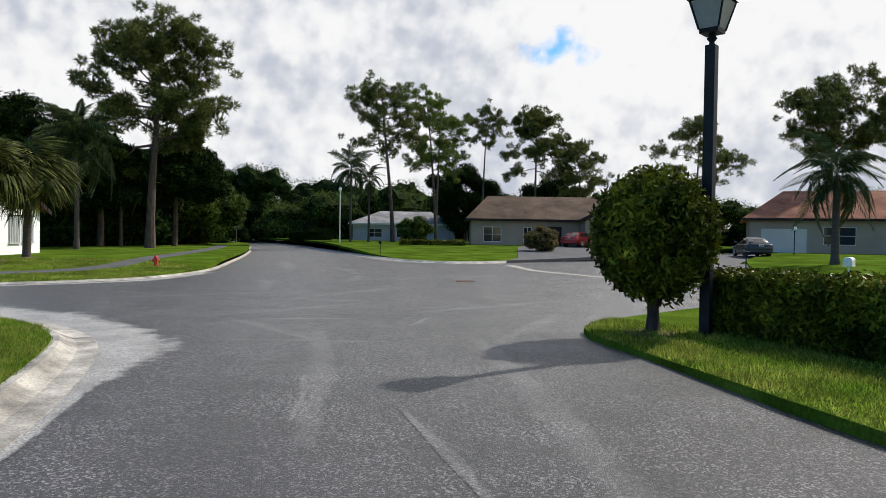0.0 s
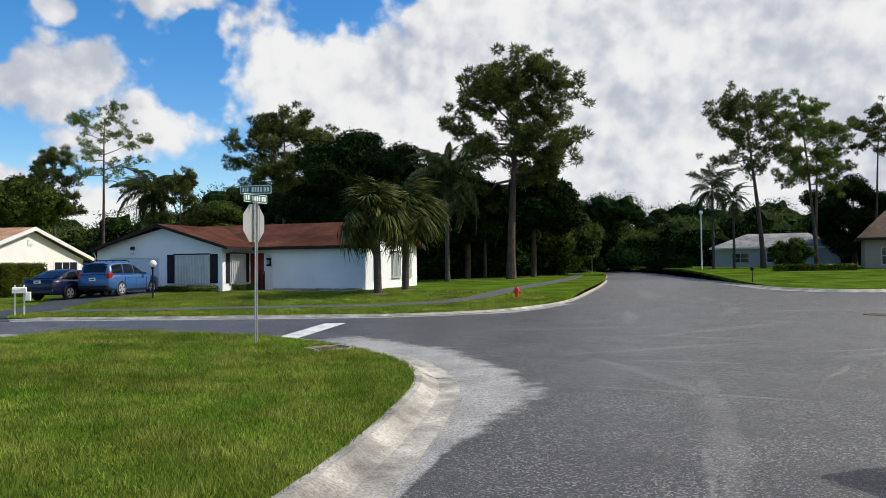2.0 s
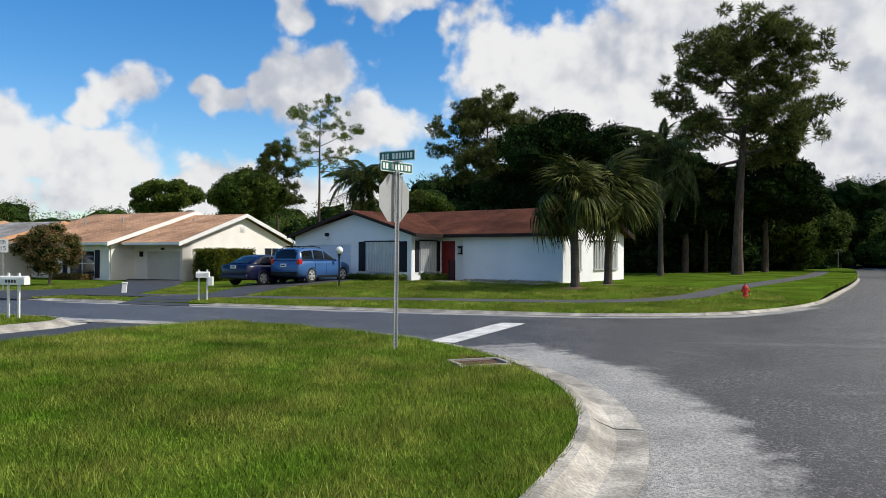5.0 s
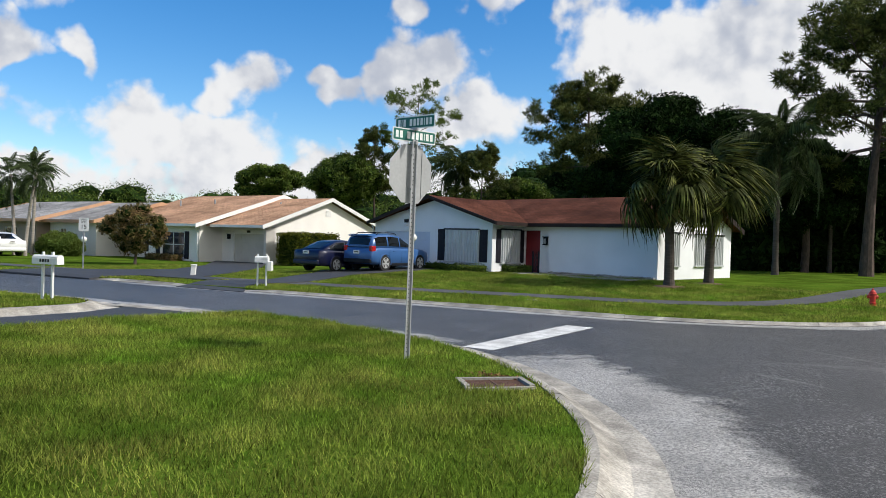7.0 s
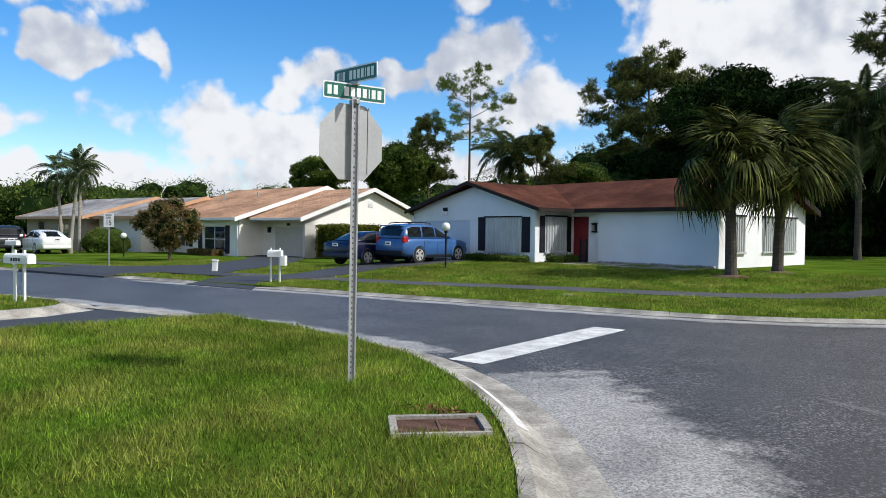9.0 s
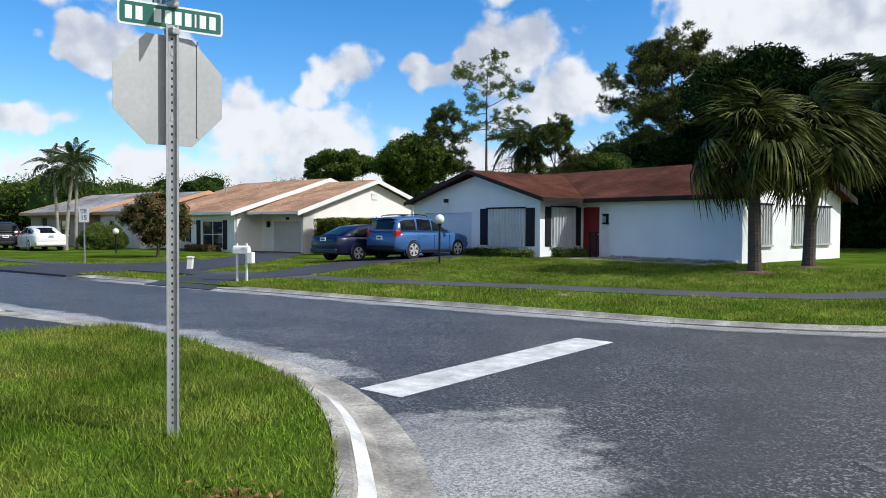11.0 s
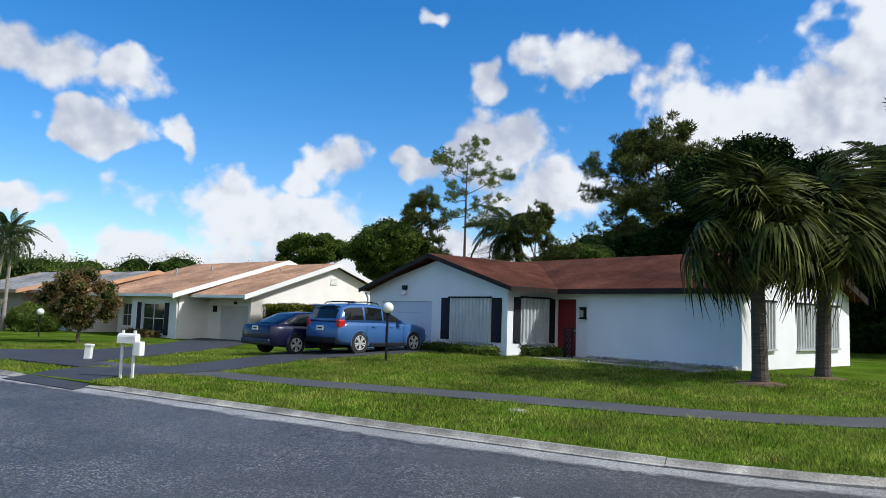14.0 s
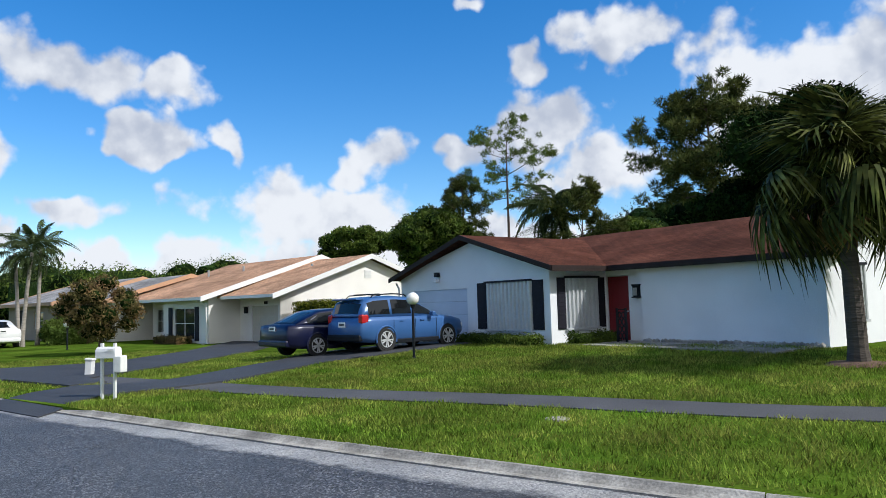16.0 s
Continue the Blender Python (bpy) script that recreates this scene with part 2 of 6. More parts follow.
STUCCO_TAN = mat("tan_stucco", (0.36, 0.28, 0.21), 0.9, 0.08, 0.8, 30, 0.25)
STUCCO_GREY = mat("grey_stucco", (0.42, 0.43, 0.43), 0.9, 0.08, 0.8, 30, 0.25)
TRIM_WHITE = mat("white_trim", (0.78, 0.78, 0.76), 0.5, 0.06, 1, 20, 0.05)
TRIM_DARK = mat("dark_brown_trim", (0.028, 0.020, 0.018), 0.6, 0.2, 2, 30, 0.1)
TRIM_DARK.node_tree.nodes["Principled BSDF"].inputs["Specular IOR Level"].default_value = 0.15
TRIM_ORANGE = mat("orange_trim", (0.50, 0.29, 0.17), 0.7, 0.1, 2, 30, 0.1)
BLACK = mat("black_metal", (0.014, 0.016, 0.020), 0.45, 0.2, 3, 30, 0.1)
BLACK.node_tree.nodes["Principled BSDF"].inputs["Specular IOR Level"].default_value = 0.15
SHUTTER = mat("shutter_dark", (0.02, 0.02, 0.028), 0.6, 0.2, 3, 30, 0.1)
SHUTTER.node_tree.nodes["Principled BSDF"].inputs["Specular IOR Level"].default_value = 0.15
PANEL = mat("storm_panel", (0.55, 0.57, 0.58), 0.5, 0.08, 2, 20, 0.05, metal=0.3)
RED_DOOR = mat("red_door_paint", (0.19, 0.012, 0.016), 0.5, 0.12, 2, 30, 0.05)
GARAGE_BLUE = mat("garage_paint", (0.58, 0.64, 0.74), 0.6, 0.06, 1, 30, 0.05)
GARAGE_CREAM = mat("garage_cream", (0.62, 0.57, 0.49), 0.6, 0.06, 1, 30, 0.05)
GLASS = mat("window_glass", (0.02, 0.025, 0.03), 0.06, 0.1, 1, 5, 0, coat=0.3)
TAIL = mat("red_lamp", (0.45, 0.012, 0.012), 0.2, 0.1, 5, 30, 0, coat=0.8)
ALU = mat("sign_aluminium", (0.42, 0.43, 0.43), 0.5, 0.08, 2, 25, 0.03, metal=0.35)
STEEL = mat("galvanised_steel", (0.40, 0.41, 0.42), 0.5, 0.12, 6, 40, 0.05, metal=0.5)
SIGN_GREEN = mat("sign_green", (0.012, 0.13, 0.10), 0.4, 0.08, 4, 20, 0)
SIGN_WHITE = mat("sign_white", (0.82, 0.82, 0.80), 0.45, 0.04, 4, 20, 0)
SIGN_RED = mat("sign_red", (0.45, 0.02, 0.025), 0.45, 0.04, 4, 20, 0)
INK = mat("sign_ink", (0.02, 0.02, 0.02), 0.5, 0.05, 4, 20, 0)
GLOBE = mat("milk_glass", (0.80, 0.80, 0.76), 0.25, 0.03, 3, 10, 0)
LANTERN = mat("frosted_pane", (0.55, 0.55, 0.52), 0.35, 0.08, 8, 30, 0, trans=0.5)
HYDRANT = mat("hydrant_red", (0.55, 0.035, 0.02), 0.5, 0.15, 6, 40, 0.1)
RUST = mat("rusty_iron", (0.11, 0.055, 0.035), 0.8, 0.3, 8, 50, 0.3)
DARKHOLE = mat("shaft", (0.012, 0.011, 0.010), 0.9, 0.1, 4, 30, 0)
WOODRAIL = mat("mulch", (0.12, 0.07, 0.045), 0.95, 0.35, 6, 50, 0.6)
BARK = mat("pine_bark", (0.11, 0.078, 0.06), 0.95, 0.4, 2.5, 14, 0.9, second=(0.06, 0.045, 0.036), bumpscale=9, stretch=(1, 1, 0.35))
DARK_BARK = mat("dark_bark", (0.045, 0.034, 0.028), 0.95, 0.4, 4, 20, 0.7, bumpscale=14)
DEAD_LEAF = mat("dead_leaves", (0.22, 0.11, 0.05), 0.9, 0.3, 2, 8, 0, island=0.5, second=(0.14, 0.075, 0.04))
PALE_BARK = mat("pale_palm_bark", (0.30, 0.27, 0.23), 0.9, 0.25, 3, 16, 0.5, bumpscale=12, stretch=(0.4, 0.4, 3))
PALM_BARK = mat("palm_bark", (0.075, 0.062, 0.05), 0.95, 0.3, 3, 16, 0.8, bumpscale=12, stretch=(0.4, 0.4, 3))
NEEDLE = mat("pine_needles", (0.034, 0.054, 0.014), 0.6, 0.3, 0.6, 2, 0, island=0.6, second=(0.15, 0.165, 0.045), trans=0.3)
# paler copy of the needles: sunlight put into the colour; also the bush's yellow-green
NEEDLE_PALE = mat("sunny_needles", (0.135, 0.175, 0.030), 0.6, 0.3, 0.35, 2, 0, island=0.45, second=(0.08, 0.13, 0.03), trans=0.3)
# near-black leaves: shade inside and under the crowns is put into this colour
LEAF_DARK_SHADE = mat("dark_shade_leaves", (0.007, 0.017, 0.004), 0.75, 0.4, 0.35, 2, 0, island=0.7, second=(0.018, 0.036, 0.008), trans=0.05)
LEAF = mat("broad_leaves", (0.040, 0.078, 0.012), 0.5, 0.3, 0.5, 2, 0, island=0.55, second=(0.125, 0.165, 0.03), trans=0.2)
LEAF_YELLOW = mat("hedge_leaves", (0.026, 0.040, 0.005), 0.45, 0.35, 0.8, 3, 0, island=0.65, second=(0.17, 0.175, 0.016), trans=0.08)
LEAF_COPPER = mat("copper_leaves", (0.11, 0.115, 0.035), 0.5, 0.3, 0.9, 3, 0, island=0.6, second=(0.22, 0.135, 0.065), trans=0.3)
FROND = mat("palm_frond", (0.012, 0.024, 0.005), 0.55, 0.4, 0.8, 3, 0, island=0.8, second=(0.135, 0.145, 0.036), trans=0.14)
FROND_DRY = mat("dry_frond", (0.22, 0.15, 0.07), 0.8, 0.3, 0.8, 3, 0, island=0.4, trans=0.2)
FROND_GREY = mat("queen_frond", (0.026, 0.046, 0.016), 0.5, 0.3, 0.8, 3, 0, island=0.55, second=(0.075, 0.10, 0.038), trans=0.12)


def shingles(name, a, b):
    """Roof shingles: courses of small tabs with uneven tone and a step at each course."""
    m = mat(name, a, 1.0, 0.34, 0.5, 18, 0.2, second=b)
    nt = m.node_tree
    bsdf = nt.nodes["Principled BSDF"]
    bsdf.inputs["Specular IOR Level"].default_value = 0.1
    br = nt.nodes.new("ShaderNodeTexBrick")
    br.inputs["Scale"].default_value = 1.0
    br.inputs["Brick Width"].default_value, br.inputs["Row Height"].default_value = 0.33, 0.15
    br.inputs["Mortar Size"].default_value = 0.012
    br.inputs["Color1"].default_value, br.inputs["Color2"].default_value, br.inputs["Mortar"].default_value = (1.12, 1.1, 1.1, 1), (0.82, 0.84, 0.84, 1), (0.5, 0.5, 0.5, 1)
    nt.links.new(nt.nodes.new("ShaderNodeTexCoord").outputs["UV"], br.inputs["Vector"])
    old = bsdf.inputs["Base Color"].links[0].from_socket
    mx = nt.nodes.new("ShaderNodeVectorMath")
    mx.operation = "MULTIPLY"
    nt.links.new(old, mx.inputs[0])
    nt.links.new(br.outputs["Color"], mx.inputs[1])
    nt.links.new(mx.outputs[0], bsdf.inputs["Base Color"])
    return m


SHINGLE_BROWN = shingles("brown_shingles", (0.075, 0.026, 0.015), (0.125, 0.048, 0.030))
SHINGLE_TAN = shingles("tan_shingles", (0.56, 0.335, 0.205), (0.43, 0.25, 0.155))
SHINGLE_GREY = shingles("grey_shingles", (0.36, 0.35, 0.34), (0.30, 0.29, 0.28))
SHINGLE_UMBER = shingles("umber_shingles", (0.15, 0.105, 0.075), (0.12, 0.085, 0.06))
SHINGLE_RED = shingles("terracotta_shingles", (0.30, 0.14, 0.09), (0.25, 0.115, 0.075))


def paint(name, color):
    return mat(name, color, 0.32, 0.05, 1, 60, 0, metal=0.1, coat=0.3)


CAR_BLUE, CAR_NAVY, CAR_WHITE = paint("blue_car_paint", (0.045, 0.125, 0.32)), paint("navy_car_paint", (0.003, 0.005, 0.032)), paint("white_car_paint", (0.75, 0.75, 0.75))
CAR_SILVER, CAR_RED, CAR_BLACK = paint("silver_car_paint", (0.30, 0.31, 0.32)), paint("red_car_paint", (0.40, 0.02, 0.02)), paint("dark_car_paint", (0.02, 0.022, 0.03))
CAR_GLASS = mat("car_glass", (0.010, 0.012, 0.014), 0.06, 0.1, 1, 5, 0)
TYRE = mat("tyre_rubber", (0.018, 0.018, 0.018), 0.85, 0.2, 4, 40, 0.2)
RIM = mat("alloy_rim", (0.66, 0.67, 0.68), 0.35, 0.1, 6, 30, 0, metal=0.4)

# ---------------------------------------------------------------- mesh tools


def mesh_ob(name, verts, faces, material, parent=None, label="", smooth=False):
    me = bpy.data.meshes.new(name)
    me.from_pydata([tuple(v) for v in verts], [], [tuple(f) for f in faces])
    me.update()
    return finish(name, me, material, parent, label, smooth)


def finish(name, me, material, parent=None, label="", smooth=False):
    me.materials.append(material)
    if smooth:
        me.polygons.foreach_set("use_smooth", [True] * len(me.polygons))
    ob = new(name, me)
    if parent is not None:
        ob.parent = parent
    if label:
        ob["label"] = label
    return ob


def part(name, bm, material, parent=None, label="", smooth=False):
    me = bpy.data.meshes.new(name)
    bmesh.ops.recalc_face_normals(bm, faces=bm.faces)
    bm.to_mesh(me)
    bm.free()
    return finish(name, me, material, parent, label, smooth)


def np_mesh(name, verts, size):
    """A mesh of loose polygons of one size from an array of corners."""
    verts = np.asarray(verts, np.float32).reshape(-1, 3)
    n = len(verts) // size
    me = bpy.data.meshes.new(name)
    me.vertices.add(len(verts))
    me.vertices.foreach_set("co", verts.ravel())
    me.loops.add(len(verts))
    me.loops.foreach_set("vertex_index", np.arange(len(verts), dtype=np.int32))
    me.polygons.add(n)
    me.polygons.foreach_set("loop_start", np.arange(0, len(verts), size, dtype=np.int32))
    me.update(calc_edges=True)
    return me


def thing(name, m, label, category, group=""):
    ob = new(name)
    ob.matrix_world = m
    ob.empty_display_size = 0.2
    return tagged(ob, label, category, group)


def box(bm, x0, x1, y0, y1, z0, z1, bevel=0.0):
    r = bmesh.ops.create_cube(bm, size=1.0, matrix=Matrix.Translation(((x0 + x1) / 2, (y0 + y1) / 2, (z0 + z1) / 2)) @ Matrix.Diagonal((abs(x1 - x0), abs(y1 - y0), abs(z1 - z0), 1)))
    if bevel:
        edges = {e for v in r["verts"] for e in v.link_edges}
        bmesh.ops.bevel(bm, geom=list(edges), offset=bevel, segments=2, affect="EDGES", profile=0.5)
    return bm


def boxed(name, dims, material, parent=None, label="", bevel=0.0):
    return part(name, box(bmesh.new(), *dims, bevel=bevel), material, parent, label)


def turned(profile, seg=20):
    """A body of revolution about z from (radius, z) pairs."""
    bm = bmesh.new()
    rings = [[bm.verts.new((r * math.cos(2 * math.pi * k / seg), r * math.sin(2 * math.pi * k / seg), z)) for k in range(seg)] for r, z in profile]
    for a, b in zip(rings, rings[1:]):
        for k in range(seg):
            bm.faces.new((a[k], a[(k + 1) % seg], b[(k + 1) % seg], b[k]))
    bm.faces.new(rings[0][::-1])
    bm.faces.new(rings[-1])
    return bm


def tube(pts, radii, seg=8, bm=None):
    """A tapered tube along points."""
    bm = bm or bmesh.new()
    rings, pts = [], [Vector(p) for p in pts]
    for i, (p, r) in enumerate(zip(pts, radii)):
        d = (pts[min(i + 1, len(pts) - 1)] - pts[max(i - 1, 0)]).normalized()
        a = d.cross(Vector((0.31, 0.95, 0.02))).normalized()
        b = d.cross(a)
        rings.append([bm.verts.new(p + r * (a * math.cos(2 * math.pi * k / seg) + b * math.sin(2 * math.pi * k / seg))) for k in range(seg)])
    for a, b in zip(rings, rings[1:]):
        for k in range(seg):
            bm.faces.new((a[k], a[(k + 1) % seg], b[(k + 1) % seg], b[k]))
    bm.faces.new(rings[0][::-1])
    bm.faces.new(rings[-1])
    return bm


def prism(bm, poly, axis, a, b):
    """Extrudes a polygon (pairs) along an axis from a to b."""
    def at(p, t):
        return {"x": (t, p[0], p[1]), "y": (p[0], t, p[1]), "z": (p[0], p[1], t)}[axis]
    lo, hi = [bm.verts.new(at(p, a)) for p in poly], [bm.verts.new(at(p, b)) for p in poly]
    n = len(poly)
    for k in range(n):
        bm.faces.new((lo[k], lo[(k + 1) % n], hi[(k + 1) % n], hi[k]))
    bm.faces.new(lo[::-1])
    bm.faces.new(hi)
    return bm


def smooth_line(pts, step=0.5):
    """A rounded line through points, in even steps."""
    p = [Vector((*q, 0)) if len(q) == 2 else Vector(q) for q in pts]
    p = [2 * p[0] - p[1], *p, 2 * p[-1] - p[-2]]
    out = []
    for a, b, c, d in zip(p, p[1:], p[2:], p[3:]):
        n = max(2, int((c - b).length / step))
        for k in range(n):
            t = k / n
            out.append(0.5 * ((2 * b) + (c - a) * t + (2 * a - 5 * b + 4 * c - d) * t * t + (3 * b - a - 3 * c + d) * t ** 3))
    out.append(p[-2])
    return out


def ease(x):
    x = min(max(x, 0.0), 1.0)
    return x * x * (3 - 2 * x)

# ---------------------------------------------------------------- ground, roads, kerbs


def rise(x, y, start, run, top, low=0.12):
    return low + (top - low) * ease((y - start) / run)


def h_far(x, y):
    return 0.075 + (rise(x, y, 26.0, 10.5, 0.42, 0.075) - 0.075) * (1 - 0.95 * ease((-10.8 - x) / 8.0))


def h_near(x, y):
    return 0.12 + 0.05 * ease((11 - x) / 14 - 0.6) + 0.03 * ease((-2.5 - x) / 3.5)


def h_right(x, y):
    return rise(x, x * 0.55 + y * 0.83, 42, 32, 0.85)


def h_corner(x, y):
    return 0.10 + 0.03 * math.sin(x) * math.sin(y * 0.7)


def sheet(name, outline, height, material, cell, label, category, skirt=0.2):
    """A piece of ground: a polygon cut into a grid, raised to its height, with a thick edge."""
    bm = bmesh.new()
    bm.faces.new([bm.verts.new((p[0], p[1], 0)) for p in outline])
    bm.normal_update()
    bmesh.ops.triangulate(bm, faces=bm.faces[:])
    for axis in (0, 1):
        lo, hi = min(p[axis] for p in outline), max(p[axis] for p in outline)
        for k in range(1, int((hi - lo) / cell) + 1):
            co, no = [0, 0, 0], [0, 0, 0]
            co[axis], no[axis] = lo + k * cell, 1
            bmesh.ops.bisect_plane(bm, geom=bm.verts[:] + bm.edges[:] + bm.faces[:], dist=1e-4, plane_co=co, plane_no=no)
    bm.normal_update()
    for f in bm.faces:
        if f.normal.z < 0:
            f.normal_flip()
    if skirt:
        rim = [e for e in bm.edges if e.is_boundary]
        made = bmesh.ops.extrude_edge_only(bm, edges=rim)["geom"]
        low = {v for v in made if isinstance(v, bmesh.types.BMVert)}
    else:
        low = set()
    for v in bm.verts:
        v.co.z = height(v.co.x, v.co.y) - (skirt if v in low else 0)
    me = bpy.data.meshes.new(name)
    bm.to_mesh(me)
    bm.free()
    ob = finish(name, me, material)
    return tagged(ob, label, category, kind="structure")


def flat(z):
    return lambda x, y: z


ground_mesh = [(-900, -900, -0.35), (900, -900, -0.35), (900, 900, -0.35), (-900, 900, -0.35)]
tagged(mesh_ob("ground", ground_mesh, [(0, 1, 2, 3)], GRASS), "flat grassy ground reaching the horizon", "ground", kind="structure")
sheet("road", [(-140, -60), (90, -60), (140, 30), (140, 75), (60, 80), (45, 170), (10, 170), (2, 80), (-140, 60)], flat(0.0), ASPHALT, 12.0, "grey asphalt street with worn patches", "road", 0.1)

KERB_NEAR = smooth_line([(-4.5, -14), (-2.2, -6), (0.0, 1.0), (1.25, 4.6), (1.9, 7.4), (2.2, 9.6), (2.1, 11.1), (1.7, 12.6), (0.85, 14.25), (0.05, 15.3), (-0.72, 16.12), (-1.82, 16.97), (-3.2, 17.62), (-4.8, 18.1), (-6.6, 18.42)])
KERB_NEAR_B = smooth_line([(-10.9, 12), (-10.4, 15.3), (-10.1, 16.9), (-10.35, 18.0), (-11.5, 18.85), (-14, 19.1), (-20, 19.3), (-40, 20.6), (-90, 25)], 0.6)
KERB_FAR = smooth_line([(-90, 31), (-40, 26.6), (-18, 24.9), (-11, 24.3), (-6.7, 24.0), (-3.4, 23.8), (0.4, 23.7), (2.9, 24.4), (5.2, 26.0), (8.0, 30.7), (11.0, 39.6), (15.9, 55.6), (19.8, 70.6), (24, 92), (27, 150)], 0.7)
KERB_RIGHT = smooth_line([(35, 150), (30, 92), (26.2, 70), (23.2, 53), (21.6, 43), (21.6, 38), (24, 35.6), (29.5, 37.0), (41, 40), (62, 46), (130, 62)], 0.7)
KERB_CORNER = smooth_line([(5.5, -12), (6.6, -4), (7.7, 1.4), (8.3, 3.3), (9.1, 5.7), (9.6, 7.4), (10.6, 8.5), (13, 9.4), (20, 10.6), (34, 10), (60, 2)], 0.7)


def offset(line, d):
    """The line moved d metres to its left."""
    out = []
    for i, p in enumerate(line):
        t = (line[min(i + 1, len(line) - 1)] - line[max(i - 1, 0)]).normalized()
        out.append(p + Vector((-t.y, t.x, 0)) * d)
    return out


def dropped(p):
    k = 1.0
    for a, b in ((-14.6, -11.5), (-24.6, -18.7)):
        if 23 < p.y < 28:
            k = min(k, 1 - 0.88 * ease((p.x - a + 0.4) / 0.8) * ease((b + 0.4 - p.x) / 0.8))
    return k


def kerb(name, line, side, label, slab=6, wide=1.0, tall=1.0):
    """A rolled concrete kerb along the road's edge, cast in slabs with open joints. side: +1 grass on the left of the line."""
    root = thing(name, Matrix(), label, "kerb")
    root["kind"] = "structure"
    profile = [(0.0, -0.05), (0.0, 0.012), (0.30, 0.016), (0.46, 0.075), (0.56, 0.135), (0.68, 0.140), (0.68, -0.05)]
    rows = [offset(line, side * d * wide) for d, _ in profile]
    for a in range(0, len(line) - 1, slab):
        b = min(a + slab, len(line) - 1)
        bm = bmesh.new()
        rings = []
        for i in range(a, b + 1):
            nudge = Vector()
            if i == a or i == b:
                j = i + (1 if i == a else -1)
                nudge = (line[j] - line[i]).normalized() * 0.006
            rings.append([bm.verts.new(rows[k][i] + nudge + Vector((0, 0, (z if z < 0.02 else 0.02 + (z - 0.02) * tall * dropped(line[i])) + 0.004 * math.sin(a * 1.7 + k)))) for k, (_, z) in enumerate(profile)])
        for p, q in zip(rings, rings[1:]):
            for k in range(len(profile) - 1):
                bm.faces.new((p[k], p[k + 1], q[k + 1], q[k]))
        bm.faces.new(rings[0])
        bm.faces.new(rings[-1][::-1])
        part("kerb_slab", bm, CONCRETE, root)
    return root


def kerb_paint(root, line, side, wide, y0, y1):
    """Worn white paint on the kerb's face between two places along the line."""
    bm = bmesh.new()
    inner, mid, outer = [offset(line, side * wide * d) for d in (0.53, 0.46, 0.41)]
    rows = [[bm.verts.new(p[i] + Vector((0, 0, z))) for p, z in ((inner, 0.124), (mid, 0.083), (outer, 0.064))] for i, q in enumerate(line) if y0 < q.y < y1 and q.x > -2.5]
    for a, b in zip(rows, rows[1:]):
        for k in range(2):
            bm.faces.new((a[k], a[k + 1], b[k + 1], b[k]))
    return part("kerb_paint", bm, PAINT_WORN, root, "worn white paint on the kerb face")


kerb("kerb_1", KERB_NEAR, 1, "pale rolled concrete kerb round the corner lawn", 6, 0.9)
kerb_paint(scene.objects["kerb_1"], KERB_NEAR, 1, 0.9, 14.0, 16.9)
kerb("kerb_2", KERB_NEAR_B, 1, "pale rolled concrete kerb along the street", 5)
kerb("kerb_3", KERB_FAR, 1, "pale rolled concrete kerb before the house lawns", 6, 0.30, 0.5)
kerb("kerb_4", KERB_RIGHT, 1, "pale concrete kerb along the far lawn")

edge = 0.66
lawn_near = [(p.x, p.y) for p in offset(KERB_NEAR, 0.585)]
sheet("lawn_1", lawn_near + [(-7.9, 15), (-9.6, -14)], h_near, GRASS, 1.5, "sunny corner lawn of coarse green grass", "lawn")
drive_near = [(-6.62, 18.45), (-6.9, 17.7), (-7.9, 15), (-9.6, -14), (-12.5, -14), (-10.92, 12), (-10.42, 15.3), (-10.12, 16.9), (-10.35, 18.0), (-10.6, 18.6)]
sheet("driveway_1", drive_near, flat(0.03), ASPHALT_NEW, 3.0, "black sealed asphalt driveway by the corner lawn", "driveway", 0.05)
lawn_b = [(p.x, p.y) for p in offset(KERB_NEAR_B, edge)]
sheet("lawn_2", lawn_b + [(-90, -14), (-12.9, -14)], flat(0.12), GRASS, 4.0, "green lawn beyond the driveway", "lawn")
lawn_far = [(p.x, p.y) for p in offset(KERB_FAR, 0.178)]
sheet("lawn_3", lawn_far + [(10, 150), (-90, 150)], h_far, GRASS, 2.5, "broad green lawn before the white house", "lawn")
lawn_right = [(p.x, p.y) for p in offset(KERB_RIGHT, edge)]
sheet("lawn_4", lawn_right + [(130, 150)], h_right, GRASS, 3.0, "green lawn of the brown-roofed house", "lawn")
lawn_corner = [(p.x, p.y) for p in KERB_CORNER]
sheet("lawn_5", lawn_corner[::-1] + [(5.5, -40), (60, -40)], h_corner, GRASS, 1.5, "bright green verge beside the clipped hedge", "lawn")
sheet("lawn_6", [(33, 21.5), (36.5, 25.5), (43, 31), (51, 35.5), (66, 40), (110, 30), (110, 6), (60, 10), (38, 16)][::-1], lambda x, y: 0.12 + 0.6 * ease((x - 33) / 22), GRASS, 3.0, "green lawn of the red-roofed house", "lawn")

# driveways, footpath and markings laid over the lawns


def over(fn, d):
    return lambda x, y: fn(x, y) + d


def h_drive(x, y):
    return 0.02 + (h_far(x, y) + 0.035) * ease((y - (24.05 - 0.03 * (x + 10))) / 1.3)


